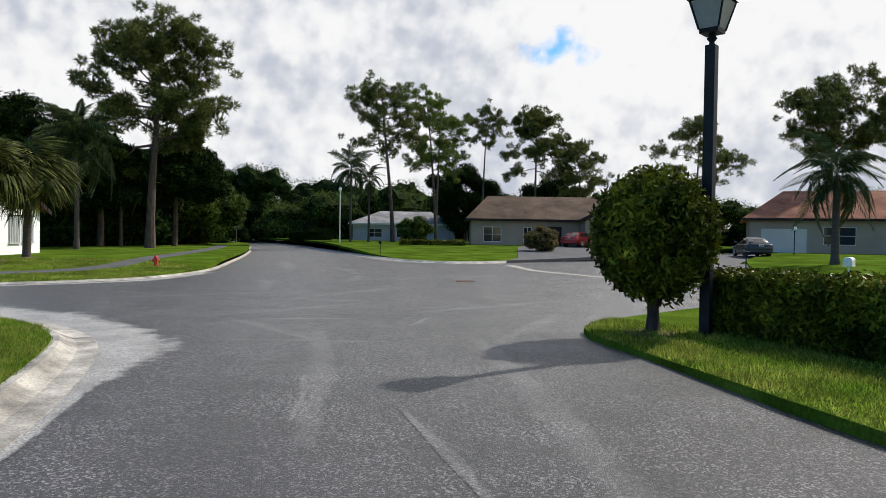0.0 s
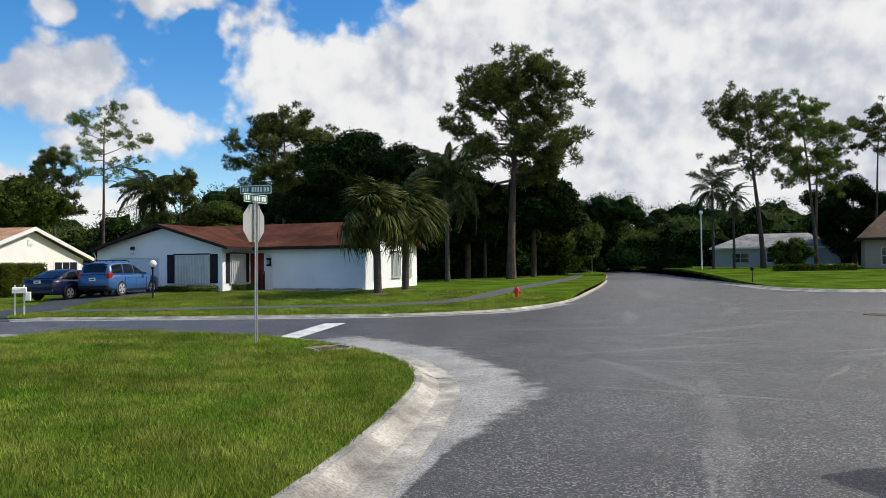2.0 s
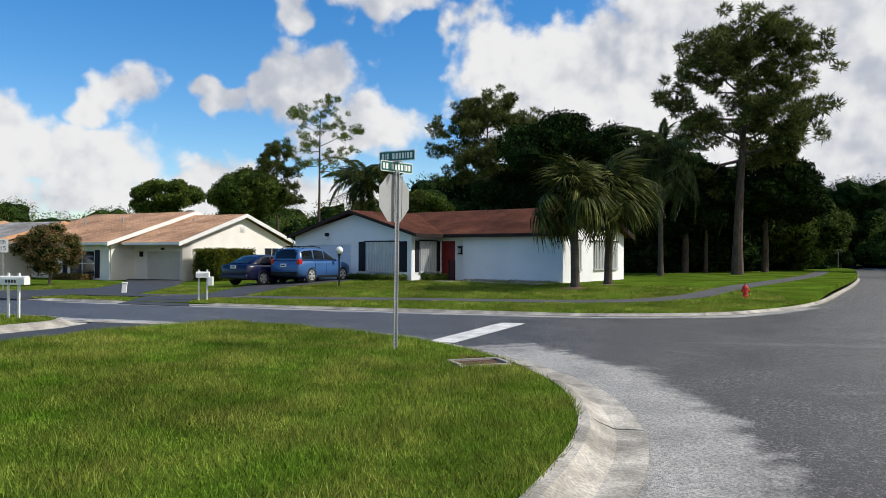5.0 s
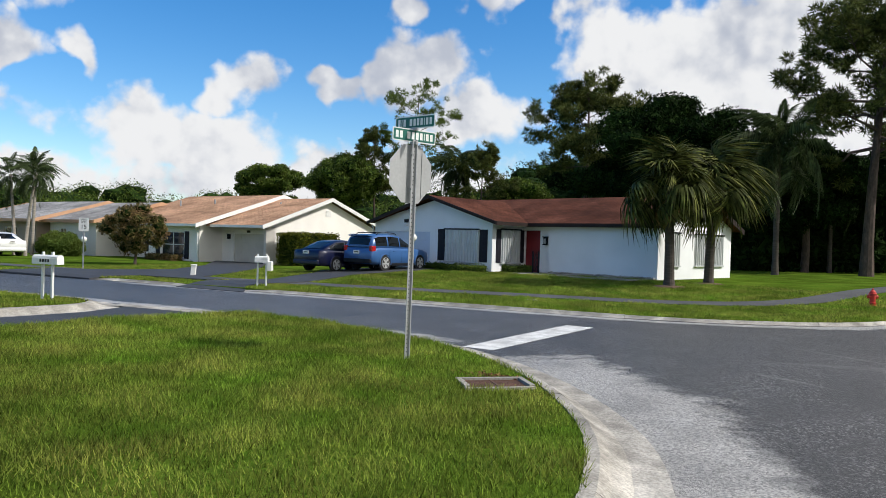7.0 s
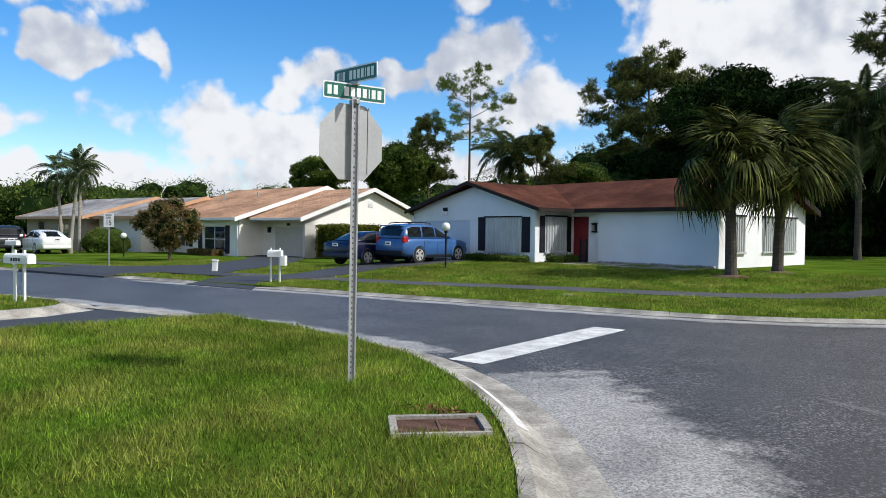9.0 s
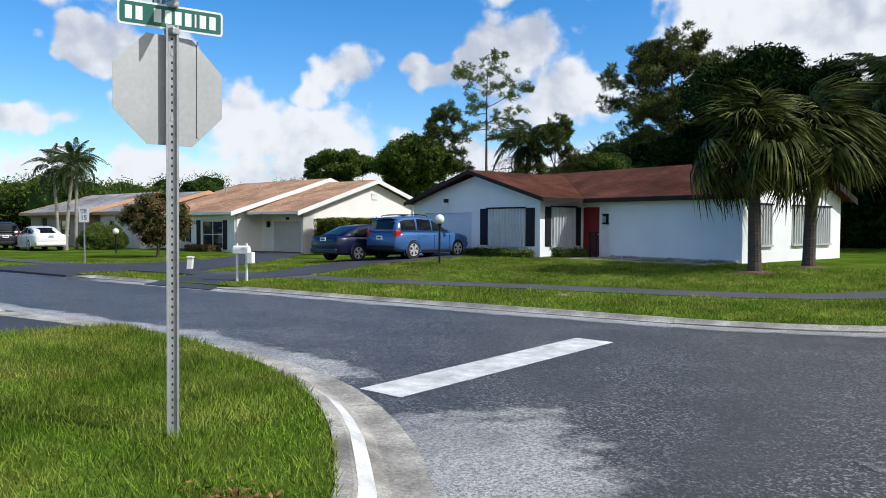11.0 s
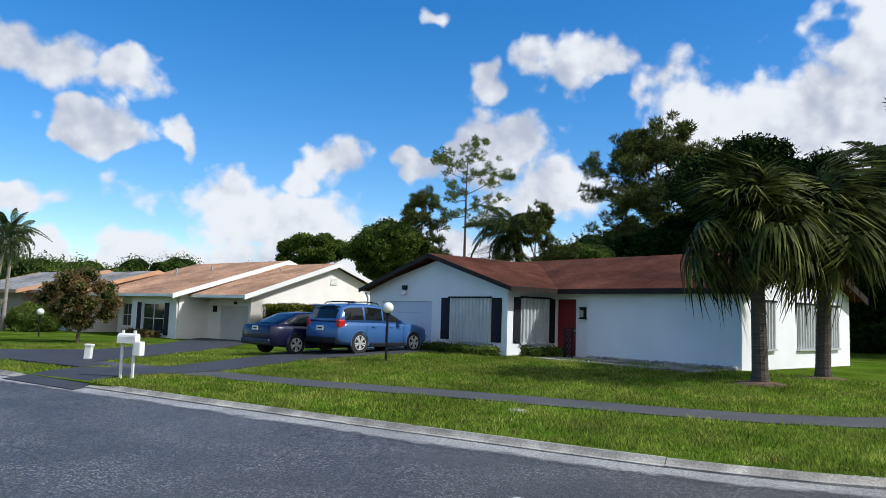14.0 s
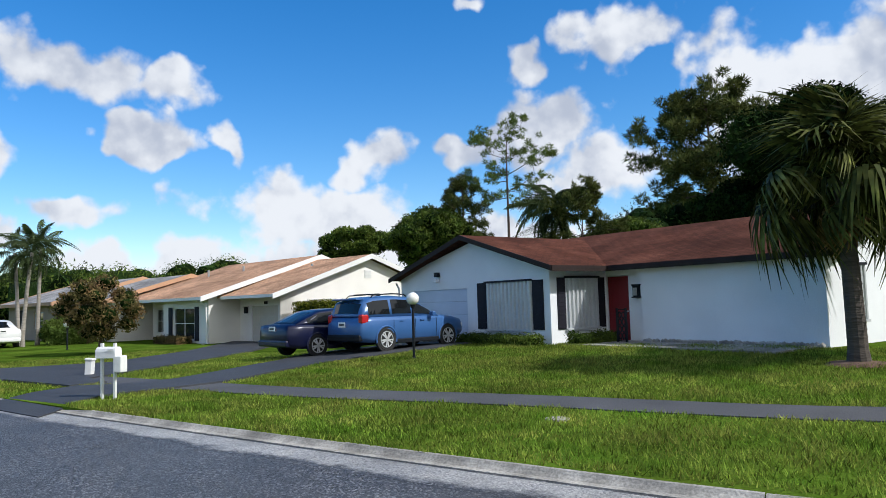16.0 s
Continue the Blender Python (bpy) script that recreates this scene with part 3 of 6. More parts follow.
DRIVE_A = [(-11.6, 23.9), (-12.35, 25.0), (-12.65, 26.0), (-12.3, 27.2), (-12.0, 28.2), (-12.2, 29.8), (-12.2, 31.4), (-11.5, 33.4), (-11.0, 34.8), (-10.9, 38.2), (-16.1, 40.1), (-15.7, 34.6), (-14.5, 32.2), (-14.1, 30), (-13.8, 28.2), (-14.3, 27.0), (-15.0, 26.5), (-14.6, 25.2), (-14.5, 24.2)]
sheet("driveway_2", DRIVE_A[::-1], h_drive, ASPHALT_NEW, 0.7, "black sealed asphalt driveway with two parked cars", "driveway", 0.14)
DRIVE_B = [(-24.4, 25.2), (-24.4, 27.5), (-22.5, 29), (-21.3, 31.3), (-23.6, 36), (-28.2, 42.2), (-23.9, 41.6), (-20.2, 36), (-18.0, 31.3), (-16.5, 27.7), (-15.1, 27.3), (-15.25, 26.5), (-18.6, 26.7), (-19.0, 24.8)]
sheet("driveway_3", DRIVE_B, h_drive, ASPHALT_NEW, 0.7, "black asphalt driveway of the cream house", "driveway", 0.14)
walk_line = smooth_line([(-90, 34.4), (-40, 30.0), (-24, 28.3), (-11, 27.5), (-5, 27.9), (0.4, 28.3), (3.4, 30.0), (5.6, 34), (8.6, 42), (13.0, 55), (17, 70)], 0.8)
walk_edge = [(p.x, p.y) for p in offset(walk_line, 0.5)] + [(p.x, p.y) for p in offset(walk_line, -0.5)][::-1]
sheet("pavement", walk_edge[::-1], over(h_far, 0.022), PATH_ASPHALT, 2.5, "narrow grey asphalt footpath through the lawn", "footpath", 0.1)
sheet("driveway_4", [(27.5, 36.6), (30, 39), (39, 52), (48, 61), (52, 58), (44, 48), (37.5, 39.0)][::-1], over(h_right, 0.03), PATH_ASPHALT, 2.0, "grey asphalt driveway of the brown-roofed house", "driveway", 0.2)
rng = random.Random(4)


def ragged(line, width, name, material, z, label, wob=0.3, both=False):
    """A thin strip of worn surface on the right of a line; its v runs from the line (0) to the outer edge (1)."""
    w = width if callable(width) else (lambda s: width)
    bm = bmesh.new()
    uv = bm.loops.layers.uv.new("UVMap")
    n, cross = len(line), 5
    rows = []
    for i, p in enumerate(line):
        t = (line[min(i + 1, n - 1)] - line[max(i - 1, 0)]).normalized()
        d = w(i / (n - 1)) * (1 + wob * noise.noise(Vector((p.x * 0.9, p.y * 0.9, 2))))
        rows.append([bm.verts.new((p.x + t.y * d * (k / (cross - 1) - (0.5 if both else 0)), p.y - t.x * d * (k / (cross - 1) - (0.5 if both else 0)), z)) for k in range(cross)])
    for i in range(n - 1):
        for k in range(cross - 1):
            f = bm.faces.new((rows[i][k], rows[i][k + 1], rows[i + 1][k + 1], rows[i + 1][k]))
            for l, (a, b) in zip(f.loops, ((i, k), (i, k + 1), (i + 1, k + 1), (i + 1, k))):
                q = b / (cross - 1)
                q = abs(2 * q - 1) if both else q
                q = max(q, 1.2 * abs(2 * a / (n - 1) - 1) ** 6)
                l[uv].uv = (a, q)
    bm.normal_update()
    for f in bm.faces:
        if f.normal.z < 0:
            f.normal_flip()
    me = bpy.data.meshes.new(name)
    bm.to_mesh(me)
    bm.free()
    return tagged(finish(name, me, material), label, "road patch", kind="structure")


ragged(smooth_line([(0.45, 2.4), (1.25, 4.6), (1.9, 7.4), (2.2, 9.6), (2.1, 11.1), (1.7, 12.6), (0.85, 14.25), (0.05, 15.3), (-0.72, 16.12), (-1.25, 16.55)], 0.15), lambda s: 0.14 + 1.12 * ease((s - 0.20) * 3.2) + 0.35 * ease((s - 0.55) / 0.3), "worn_strip", ASPHALT_WORN, 0.0022, "pale worn asphalt along the corner kerb")
ragged(smooth_line([(-1.9, 17.02), (-3.2, 17.62), (-4.8, 18.1), (-6.6, 18.43), (-10.2, 18.8), (-14, 19.1)], 0.25), 0.6, "worn_strip", ASPHALT_WORN, 0.0022, "pale gritty asphalt edge along the kerb")
ragged(smooth_line([(-18, 24.8), (-11, 24.25), (-3.4, 23.75), (0.4, 23.65), (2.9, 24.3), (5.2, 25.9), (8.0, 30.6)], 0.25), 0.6, "worn_strip", ASPHALT_WORN, 0.0022, "pale gritty asphalt edge before the lawn")
tagged(mesh_ob("stop_line", [(-1.78, 17.0, 0.0045), (-1.22, 16.9, 0.0045), (-0.5, 21.2, 0.0045), (-1.1, 21.3, 0.0045)], [(0, 1, 2, 3)], PAINT_WORN), "white painted stop line across the street", "road marking", kind="structure")
for k, (x, y, a, l, wd) in enumerate([(6.5, 14, 20, 5, 0.4), (9.5, 18, 35, 6, 0.5), (12, 24, 60, 5, 0.6), (5, 11, 100, 4, 0.4), (8, 22, 75, 6, 0.5), (14, 30, 80, 7, 0.8), (4.6, 7, 70, 8, 0.45), (11.5, 13, 15, 6, 0.5), (6.0, 4.0, 66, 10, 0.5), (16, 24, 10, 8, 0.9), (13, 36, 75, 10, 1.0), (5.6, 18.5, 5, 6, 0.5), (10, 9.5, 40, 5, 0.4)]):
    d = Vector((math.cos(radians(a)), math.sin(radians(a)), 0))
    ragged(smooth_line([Vector((x, y, 0)) - d * l / 2, (x + 0.1, y, 0), Vector((x, y, 0)) + d * l / 2], 0.3), lambda s, wd=wd: wd * (0.3 + 0.7 * math.sin(math.pi * s)), "tyre_scuff", ASPHALT_SCUFF, 0.0006 + 0.0001 * k, "faint pale scuff across the asphalt", 0.5, True)
for k, (x0, y0, x1, y1) in enumerate([(2.5, 17.0, 3.8, 15.9), (3.9, 9.8, 6.4, 8.4), (4.3, 6.5, 3.4, 4.2), (4.6, 4.4, 3.6, 0.4), (7.0, 16.5, 9.4, 14.6), (5.0, 12.4, 7.2, 11.6), (8.2, 12.9, 11.0, 13.4), (9.0, 20.5, 12.5, 19.2), (6.1, 20.4, 8.0, 19.0), (3.2, 20.2, 4.6, 18.9), (7.4, 10.0, 8.6, 11.4)]):
    ragged(smooth_line([(x0, y0), ((x0 + x1) / 2 + 0.08, (y0 + y1) / 2), (x1, y1)], 0.2), lambda s: 0.05 + 0.10 * math.sin(math.pi * s), "scratch", ASPHALT_SCRATCH, 0.0028 + 0.00006 * k, "thin pale scratch in the asphalt", 0.6, True)
channel = smooth_line([(-6.55, 18.40), (-8.4, 18.65), (-10.9, 18.72)], 0.4)
ragged(channel, -0.45, "gutter_channel", CONCRETE, 0.034, "pale concrete gutter across the driveway mouth", 0.02)
# shallow concrete channel across the side street
ragged(smooth_line([(26.0, 33.5), (23.5, 27.5), (23.2, 23), (22.5, 17), (20, 11)], 0.8), 0.6, "gutter_channel", CONCRETE, 0.011, "pale concrete channel across the side street", 0.05)

# ---------------------------------------------------------------- houses


def roof_mesh(name, verts, faces, material, parent, label="", thick=0.12):
    """A roof of planes with real thickness and shingle courses laid along each plane."""
    bm = bmesh.new()
    vs = [bm.verts.new(v) for v in verts]
    fs = [bm.faces.new([vs[i] for i in f]) for f in faces]
    for f in fs:
        f.normal_update()
        if f.normal.z < 0:
            f.normal_flip()
    uv = bm.loops.layers.uv.new("UVMap")
    made = bmesh.ops.extrude_face_region(bm, geom=fs)["geom"]
    for v in [g for g in made if isinstance(g, bmesh.types.BMVert)]:
        v.co.z += thick
    bm.normal_update()
    for f in bm.faces:
        n = f.normal
        along = Vector((-n.y, n.x, 0))
        along = along.normalized() if along.length > 0.01 else Vector((1, 0, 0))
        up = n.cross(along)
        for l in f.loops:
            l[uv].uv = (l.vert.co.dot(along), l.vert.co.dot(up))
    me = bpy.data.meshes.new(name)
    bm.to_mesh(me)
    bm.free()
    return finish(name, me, material, parent, label)


def wall(name, poly, axis, a, b, material, parent, label=""):
    return part(name, prism(bmesh.new(), poly, axis, a, b), material, parent, label)


def framed_window(parent, u0, u1, z0, z1, v, cols=2, rows=2, facing="v"):
    """A window of glass behind a frame and bars. facing v: in a wall towards -v; u: in a wall towards +u, with u0, u1 along v."""
    def b(name, p0, p1, d0, d1, q0, q1, m, par):
        dims = (p0, p1, v + d0, v + d1, q0, q1) if facing == "v" else (v - d1, v - d0, p0, p1, q0, q1)
        return boxed(name, dims, m, par)
    w = b("window", u0 - 0.06, u1 + 0.06, -0.05, -0.004, z0 - 0.08, z0 - 0.01, TRIM_WHITE, parent)
    b("window_pane", u0, u1, -0.012, -0.003, z0, z1, GLASS, w)
    for a, c in ((u0 - 0.06, u0), (u1, u1 + 0.06)):
        b("window_frame", a, c, -0.05, -0.004, z0 - 0.01, z1, TRIM_WHITE, w)
    b("window_frame", u0 - 0.06, u1 + 0.06, -0.05, -0.004, z1, z1 + 0.06, TRIM_WHITE, w)
    for k in range(1, cols):
        x = u0 + (u1 - u0) * k / cols
        b("glazing_bar", x - 0.022, x + 0.022, -0.035, -0.013, z0, z1, TRIM_WHITE, w)
    for k in range(1, rows):
        z = z0 + (z1 - z0) * k / rows
        b("glazing_bar", u0, u1, -0.040, -0.014, z - 0.018, z + 0.018, TRIM_WHITE, w)
    return w


def louvred(parent, u0, u1, z0, z1, v, material, facing="v"):
    """A shutter: frame and slats."""
    def dims(p0, p1, d0, d1, q0, q1):
        return (p0, p1, v + d0, v + d1, q0, q1) if facing == "v" else (v - d1, v - d0, p0, p1, q0, q1)
    s = boxed("shutter", dims(u0, u1, -0.028, -0.004, z0, z1), material, parent, "dark louvred shutter")
    n = int((z1 - z0) / 0.12)
    for k in range(n):
        z = z0 + 0.06 + (z1 - z0 - 0.12) * k / max(n - 1, 1)
        boxed("slat", dims(u0 + 0.04, u1 - 0.04, -0.042, -0.028, z - 0.025, z + 0.025), material, s)
    return s


def corrugated(parent, u0, u1, z0, z1, v, facing="v", pitch=0.17):
    """Storm panels: a sheet folded in upright ribs, under a top rail."""
    bm = bmesh.new()
    n = int((u1 - u0) / pitch)
    xs = []
    for k in range(n):
        x = u0 + (u1 - u0) * k / n
        w = (u1 - u0) / n
        xs += [(x, -0.02), (x + 0.30 * w, -0.02), (x + 0.42 * w, -0.075), (x + 0.82 * w, -0.075)]
    xs.append((u1, -0.02))
    rows = [[bm.verts.new((x, v + d, z) if facing == "v" else (v - d, x, z)) for x, d in xs] for z in (z0, z1)]
    for k in range(len(xs) - 1):
        bm.faces.new((rows[0][k], rows[0][k + 1], rows[1][k + 1], rows[1][k]))
    p = part("storm_panel", bm, PANEL, parent, "corrugated metal storm panel over a window")
    for z in (z0 - 0.05, z1):
        d = (u0 - 0.03, u1 + 0.03, v - 0.10, v - 0.005, z, z + 0.06)
        boxed("panel_rail", d if facing == "v" else (v + 0.005, v + 0.10, u0 - 0.03, u1 + 0.03, z, z + 0.06), SHUTTER if z > z0 else PANEL, p)
    return p


def garage_door(parent, u0, u1, z0, z1, v, material, rows=4, cols=0):
    d = boxed("garage_door", (u0, u1, v + 0.06, v + 0.10, z0, z1), material, parent, "sectional garage door")
    h = (z1 - z0) / rows
    for k in range(rows):
        if cols:
            w = (u1 - u0) / cols
            for c in range(cols):
                boxed("door_panel", (u0 + c * w + 0.06, u0 + (c + 1) * w - 0.06, v + 0.045, v + 0.06, z0 + k * h + 0.07, z0 + (k + 1) * h - 0.07), material, d, bevel=0.01)
        else:
            boxed("door_panel", (u0 + 0.01, u1 - 0.01, v + 0.04, v + 0.06, z0 + k * h + 0.012, z0 + (k + 1) * h - 0.012), material, d, bevel=0.008)
    return d


def opened(bm_name, u0, u1, z0, z1, holes, y0, y1, material, parent, label=""):
    """A wall in the u-z plane with rectangular openings cut through it (holes do not overlap in u)."""
    cuts = sorted(holes)
    x = u0
    bm = bmesh.new()
    for a, b, c, d in cuts:
        box(bm, x, a, y0, y1, z0, z1)
        if c > z0:
            box(bm, a, b, y0, y1, z0, c)
        box(bm, a, b, y0, y1, d, z1)
        x = b
    box(bm, x, u1, y0, y1, z0, z1)
    bmesh.ops.remove_doubles(bm, verts=bm.verts, dist=1e-4)
    return part(bm_name, bm, material, parent, label)


def white_house():
    h = thing("house", pose(-8.2, 36.7, 0, rz=-20), "white stucco bungalow with brown shingle roof and red door", "house")
    zb, wl, wr = 0.30, -7.8, 0.0
    eave, pk = 2.72, -3.6
    # garage wing, gable to the street
    opened("wall", wl, wr, zb, eave, [(-7.0, -3.85, 0.3, 2.18)], 0.0, 0.2, STUCCO, h)
    slope = (3.86 - 2.62) / 4.55
    top = eave + slope * 3.9 - 0.10
    wall("gable", [(wl, eave), (wr, eave), (pk, top)], "y", 0.0, 0.2, STUCCO, h)
    wall("wall", [(0.2, zb), (9.4, zb), (9.4, eave), (0.2, eave)], "x", wl, wl + 0.2, STUCCO, h)
    wall("wall", [(0.2, zb), (2.4, zb), (2.4, eave), (0.2, eave)], "x", wr - 0.2, wr, STUCCO, h)
    # main range
    opened("wall", -0.2, 1.5, zb, eave, [(0.03, 0.88, 0.3, 2.38)], 2.4, 2.6, STUCCO, h)
    boxed("wall", (1.5, 6.8, 2.2, 2.4, zb, eave), STUCCO, h)
    wall("wall", [(2.4, zb), (9.4, zb), (9.4, eave), (2.4, eave)], "x", 6.6, 6.8, STUCCO, h)
    wall("gable", [(2.4, eave), (9.6, eave), (6.0, 3.95)], "x", 6.6, 6.8, STUCCO, h)
    boxed("wall", (wl, 6.8, 9.4, 9.6, zb, eave), STUCCO, h)
    boxed("floor_slab", (wl + 0.2, 6.6, 0.2, 9.4, zb, zb + 0.15), CONCRETE, h)
    # roof: main ridge along u, wing ridge towards the street
    yr, zr, ye = 6.0, 4.02, 1.85
    ze = 2.60
    m = (zr - ze) / (yr - ye)
    roof_mesh("roof", [(-8.3, ye, ze), (7.2, ye, ze), (7.2, yr, zr), (-8.3, yr, zr), (7.2, 10.1, ze), (-8.3, 10.1, ze)], [(0, 1, 2, 3), (3, 2, 4, 5)], SHINGLE_BROWN, h, thick=0.08)
    zp = 2.60 + slope * 4.5
    back = ye + (zp - ze) / m
    roof_mesh("wing_roof", [(pk - 4.35, -0.45, ze - 0.02), (pk, -0.45, zp), (pk, back + 0.1, zp), (pk - 4.35, ye + 0.3, ze - 0.02), (pk + 4.15, -0.45, ze), (pk + 4.15, ye, ze)], [(0, 1, 2, 3), (1, 4, 5, 2)], SHINGLE_BROWN, h, thick=0.085)
    # fascia boards
    def raked(a, b, y):
        p = [(a[0], a[1] - 0.07), (b[0], b[1] - 0.07), (b[0], b[1] + 0.085), (a[0], a[1] + 0.085)]
        wall("fascia", p, "y", y - 0.03, y, TRIM_DARK, h, "dark brown fascia board")
    raked((pk - 4.35, ze - 0.02), (pk, zp), -0.45)
    raked((pk, zp), (pk + 4.15, ze), -0.45)
    boxed("fascia", (pk + 4.15, pk + 4.18, -0.45, ye, ze - 0.08, ze + 0.085), TRIM_DARK, h)
    boxed("fascia", (pk + 4.18, 7.2, ye - 0.03, ye, ze - 0.08, ze + 0.085), TRIM_DARK, h)
    boxed("soffit", (0.02, 7.15, ye + 0.01, 2.38, ze - 0.05, ze - 0.02), TRIM_DARK, h)
    wall("fascia", [(ye, ze - 0.14), (yr, zr - 0.14), (10.1, ze - 0.14), (10.1, ze + 0.1), (yr, zr + 0.1), (ye, ze + 0.1)], "x", 7.2, 7.23, TRIM_DARK, h)
    garage_door(h, -7.0, -3.85, 0.42, 2.18, 0.0, GARAGE_BLUE)
    louvred(h, -3.30, -2.86, 0.85, 2.32, 0.0, SHUTTER)
    louvred(h, -0.72, -0.26, 0.85, 2.32, 0.0, SHUTTER)
    corrugated(h, -2.84, -0.76, 0.84, 2.30, 0.0)
    louvred(h, 0.28, 0.60, 0.85, 2.36, 0.0, SHUTTER, "u")
    louvred(h, 2.02, 2.32, 0.85, 2.36, 0.0, SHUTTER, "u")
    corrugated(h, 0.62, 2.0, 0.86, 2.34, 0.0, "u")
    for a, b in ((3.2, 4.1), (5.6, 6.9), (7.2, 8.6)):
        corrugated(h, a, b, 1.0, 2.35, 6.8, "u")
    door = boxed("front_door", (0.05, 0.86, 2.46, 2.51, 0.40, 2.36), RED_DOOR, h, "dark red panelled front door")
    for a, b, c, d in ((0.14, 0.42, 0.55, 1.25), (0.50, 0.78, 0.55, 1.25), (0.14, 0.42, 1.40, 2.2), (0.50, 0.78, 1.40, 2.2)):
        boxed("door_panel", (a, b, 2.445, 2.46, c, d), RED_DOOR, door, bevel=0.006)
    part("door_knob", box(bmesh.new(), 0.76, 0.81, 2.40, 2.46, 1.28, 1.33, 0.015), RIM, door)
    lamp = boxed("wall_lamp", (1.14, 1.32, 2.26, 2.395, 1.72, 2.06), BLACK, h, "black metal lantern on the wall")
    for z in (1.70, 2.06):
        boxed("lamp_cap", (1.11, 1.35, 2.23, 2.397, z, z + 0.04), BLACK, lamp, bevel=0.01)
    boxed("lamp_glass", (1.16, 1.30, 2.25, 2.26, 1.77, 2.0), LANTERN, lamp)
    flood = boxed("flood_light", (-5.52, -5.34, -0.14, -0.004, 2.62, 2.78), BLACK, h)
    boxed("lamp_head", (-5.50, -5.30, -0.22, -0.06, 2.42, 2.56), TRIM_WHITE, flood, bevel=0.03)
    part("downpipe", tube([(-7.85, -0.2, 2.5), (-7.82, -0.1, 2.3), (-7.84, -0.05, 0.5)], [0.035] * 3, 8), TRIM_WHITE, h)
    part("vent_pipe", turned([(0.05, 3.3), (0.05, 3.75)], 10), STEEL, h).location = (5.0, 4.6, 0)
    return h


white_house()

# iron scrollwork beside the door
rail = thing("iron_railing", pose(-8.2, 36.7, 0, rz=-20) @ pose(1.22, 1.62, 0.40), "black wrought-iron scrollwork railing by the door", "railing")
for a in (-0.16, 0.16):
    boxed("post", (a - 0.026, a + 0.026, -0.026, 0.026, 0, 1.02), BLACK, rail)
for z in (0.08, 0.98):
    boxed("bar", (-0.15, 0.15, -0.012, 0.012, z - 0.012, z + 0.012), BLACK, rail)
for k in range(4):
    z = 0.22 + k * 0.2
    for s in (-1, 1):
        pts = [(s * (0.07 + 0.06 * math.cos(a)), 0, z + 0.09 * math.sin(a)) for a in np.linspace(0, 2 * math.pi, 10)]
        part("scroll", tube(pts, [0.021] * 10, 5), BLACK, rail)


def cream_house():
    h = thing("house", pose(-23.4, 40.8, 0, rz=-11), "cream stucco house with tan shingle roof and white trim", "house")
    zb, e, pk, ph, D = -0.05, 2.27, 5.1, 4.18, 10.2
    # garage block with the gable to the side
    wall("gable_wall", [(0.0, zb), (D, zb), (D, e), (pk, ph - 0.1), (0.0, e)], "x", -0.2, 0.0, STUCCO_CREAM, h)
    opened("wall", -4.7, -0.2, zb, e, [(-3.6, -0.9, zb, 1.85)], 0.7, 0.9, STUCCO_CREAM, h)
    boxed("wall", (-0.2, 0.0, 0.0, 0.7, zb, e), STUCCO_CREAM, h)
    garage_door(h, -3.6, -0.9, 0.02, 1.85, 0.7, GARAGE_CREAM, 4, 4)
    roof_mesh("roof", [(-4.6, -0.6, e), (0.35, -0.6, e), (0.35, pk, ph), (-4.6, pk, ph), (0.35, D + 0.6, e), (-4.6, D + 0.6, e)], [(0, 1, 2, 3), (3, 2, 4, 5)], SHINGLE_TAN, h, thick=0.08)
    wall("rake_board", [(-0.65, e - 0.14), (pk, ph - 0.14), (D + 0.65, e - 0.14), (D + 0.65, e + 0.09), (pk, ph + 0.10), (-0.65, e + 0.09)], "x", 0.35, 0.41, TRIM_WHITE, h, "white rake board")
    vent = boxed("gable_vent", (0.003, 0.03, pk - 0.22, pk + 0.22, 3.1, 3.5), TRIM_WHITE, h)
    for k in range(5):
        boxed("slat", (0.03, 0.045, pk - 0.19, pk + 0.19, 3.14 + k * 0.07, 3.17 + k * 0.07), TRIM_WHITE, vent)
    framed_window(h, 7.3, 9.5, 1.25, 2.08, 0.0, 3, 1, "u")
    # living block, stepped forward
    f, L = -1.0, -13.6
    p2_, E = f + 6.4, -4.7
    wall("gable_wall", [(f, zb), (f + 12.8, zb), (f + 12.8, e), (p2_, ph + 0.2), (f, e)], "x", E - 0.2, E, STUCCO_CREAM, h)
    opened("wall", -9.4, E - 0.2, zb, e, [(-8.45, -6.15, 0.25, 1.88)], f, f + 0.2, STUCCO_CREAM, h)
    boxed("wall", (-9.6, -9.4, f, f + 1.4, zb, e), STUCCO_CREAM, h)
    opened("wall", L, -9.6, zb, e, [(-13.1, -12.0, 0.5, 1.85)], f + 1.2, f + 1.4, STUCCO_CREAM, h)
    boxed("wall", (L, L + 0.2, f + 1.4, f + 12.6, zb, e), STUCCO_CREAM, h)
    roof_mesh("roof", [(L - 0.6, f - 0.6, e), (E + 0.4, f - 0.6, e), (E + 0.4, p2_, ph + 0.27), (L - 0.6, p2_, ph + 0.27), (E + 0.4, f + 13.4, e), (L - 0.6, f + 13.4, e)], [(0, 1, 2, 3), (3, 2, 4, 5)], SHINGLE_TAN, h, thick=0.09)
    wall("rake_board", [(f - 0.65, e - 0.14), (p2_, ph + 0.13), (f + 13.4, e - 0.14), (f + 13.4, e + 0.10), (p2_, ph + 0.38), (f - 0.65, e + 0.10)], "x", E + 0.4, E + 0.47, TRIM_WHITE, h, "white rake board")
    boxed("fascia", (L - 0.6, E + 0.4, f - 0.63, f - 0.6, e - 0.06, e + 0.085), TRIM_WHITE, h)
    boxed("fascia", (E + 0.47, 0.35, -0.63, -0.6, e - 0.06, e + 0.085), TRIM_WHITE, h)
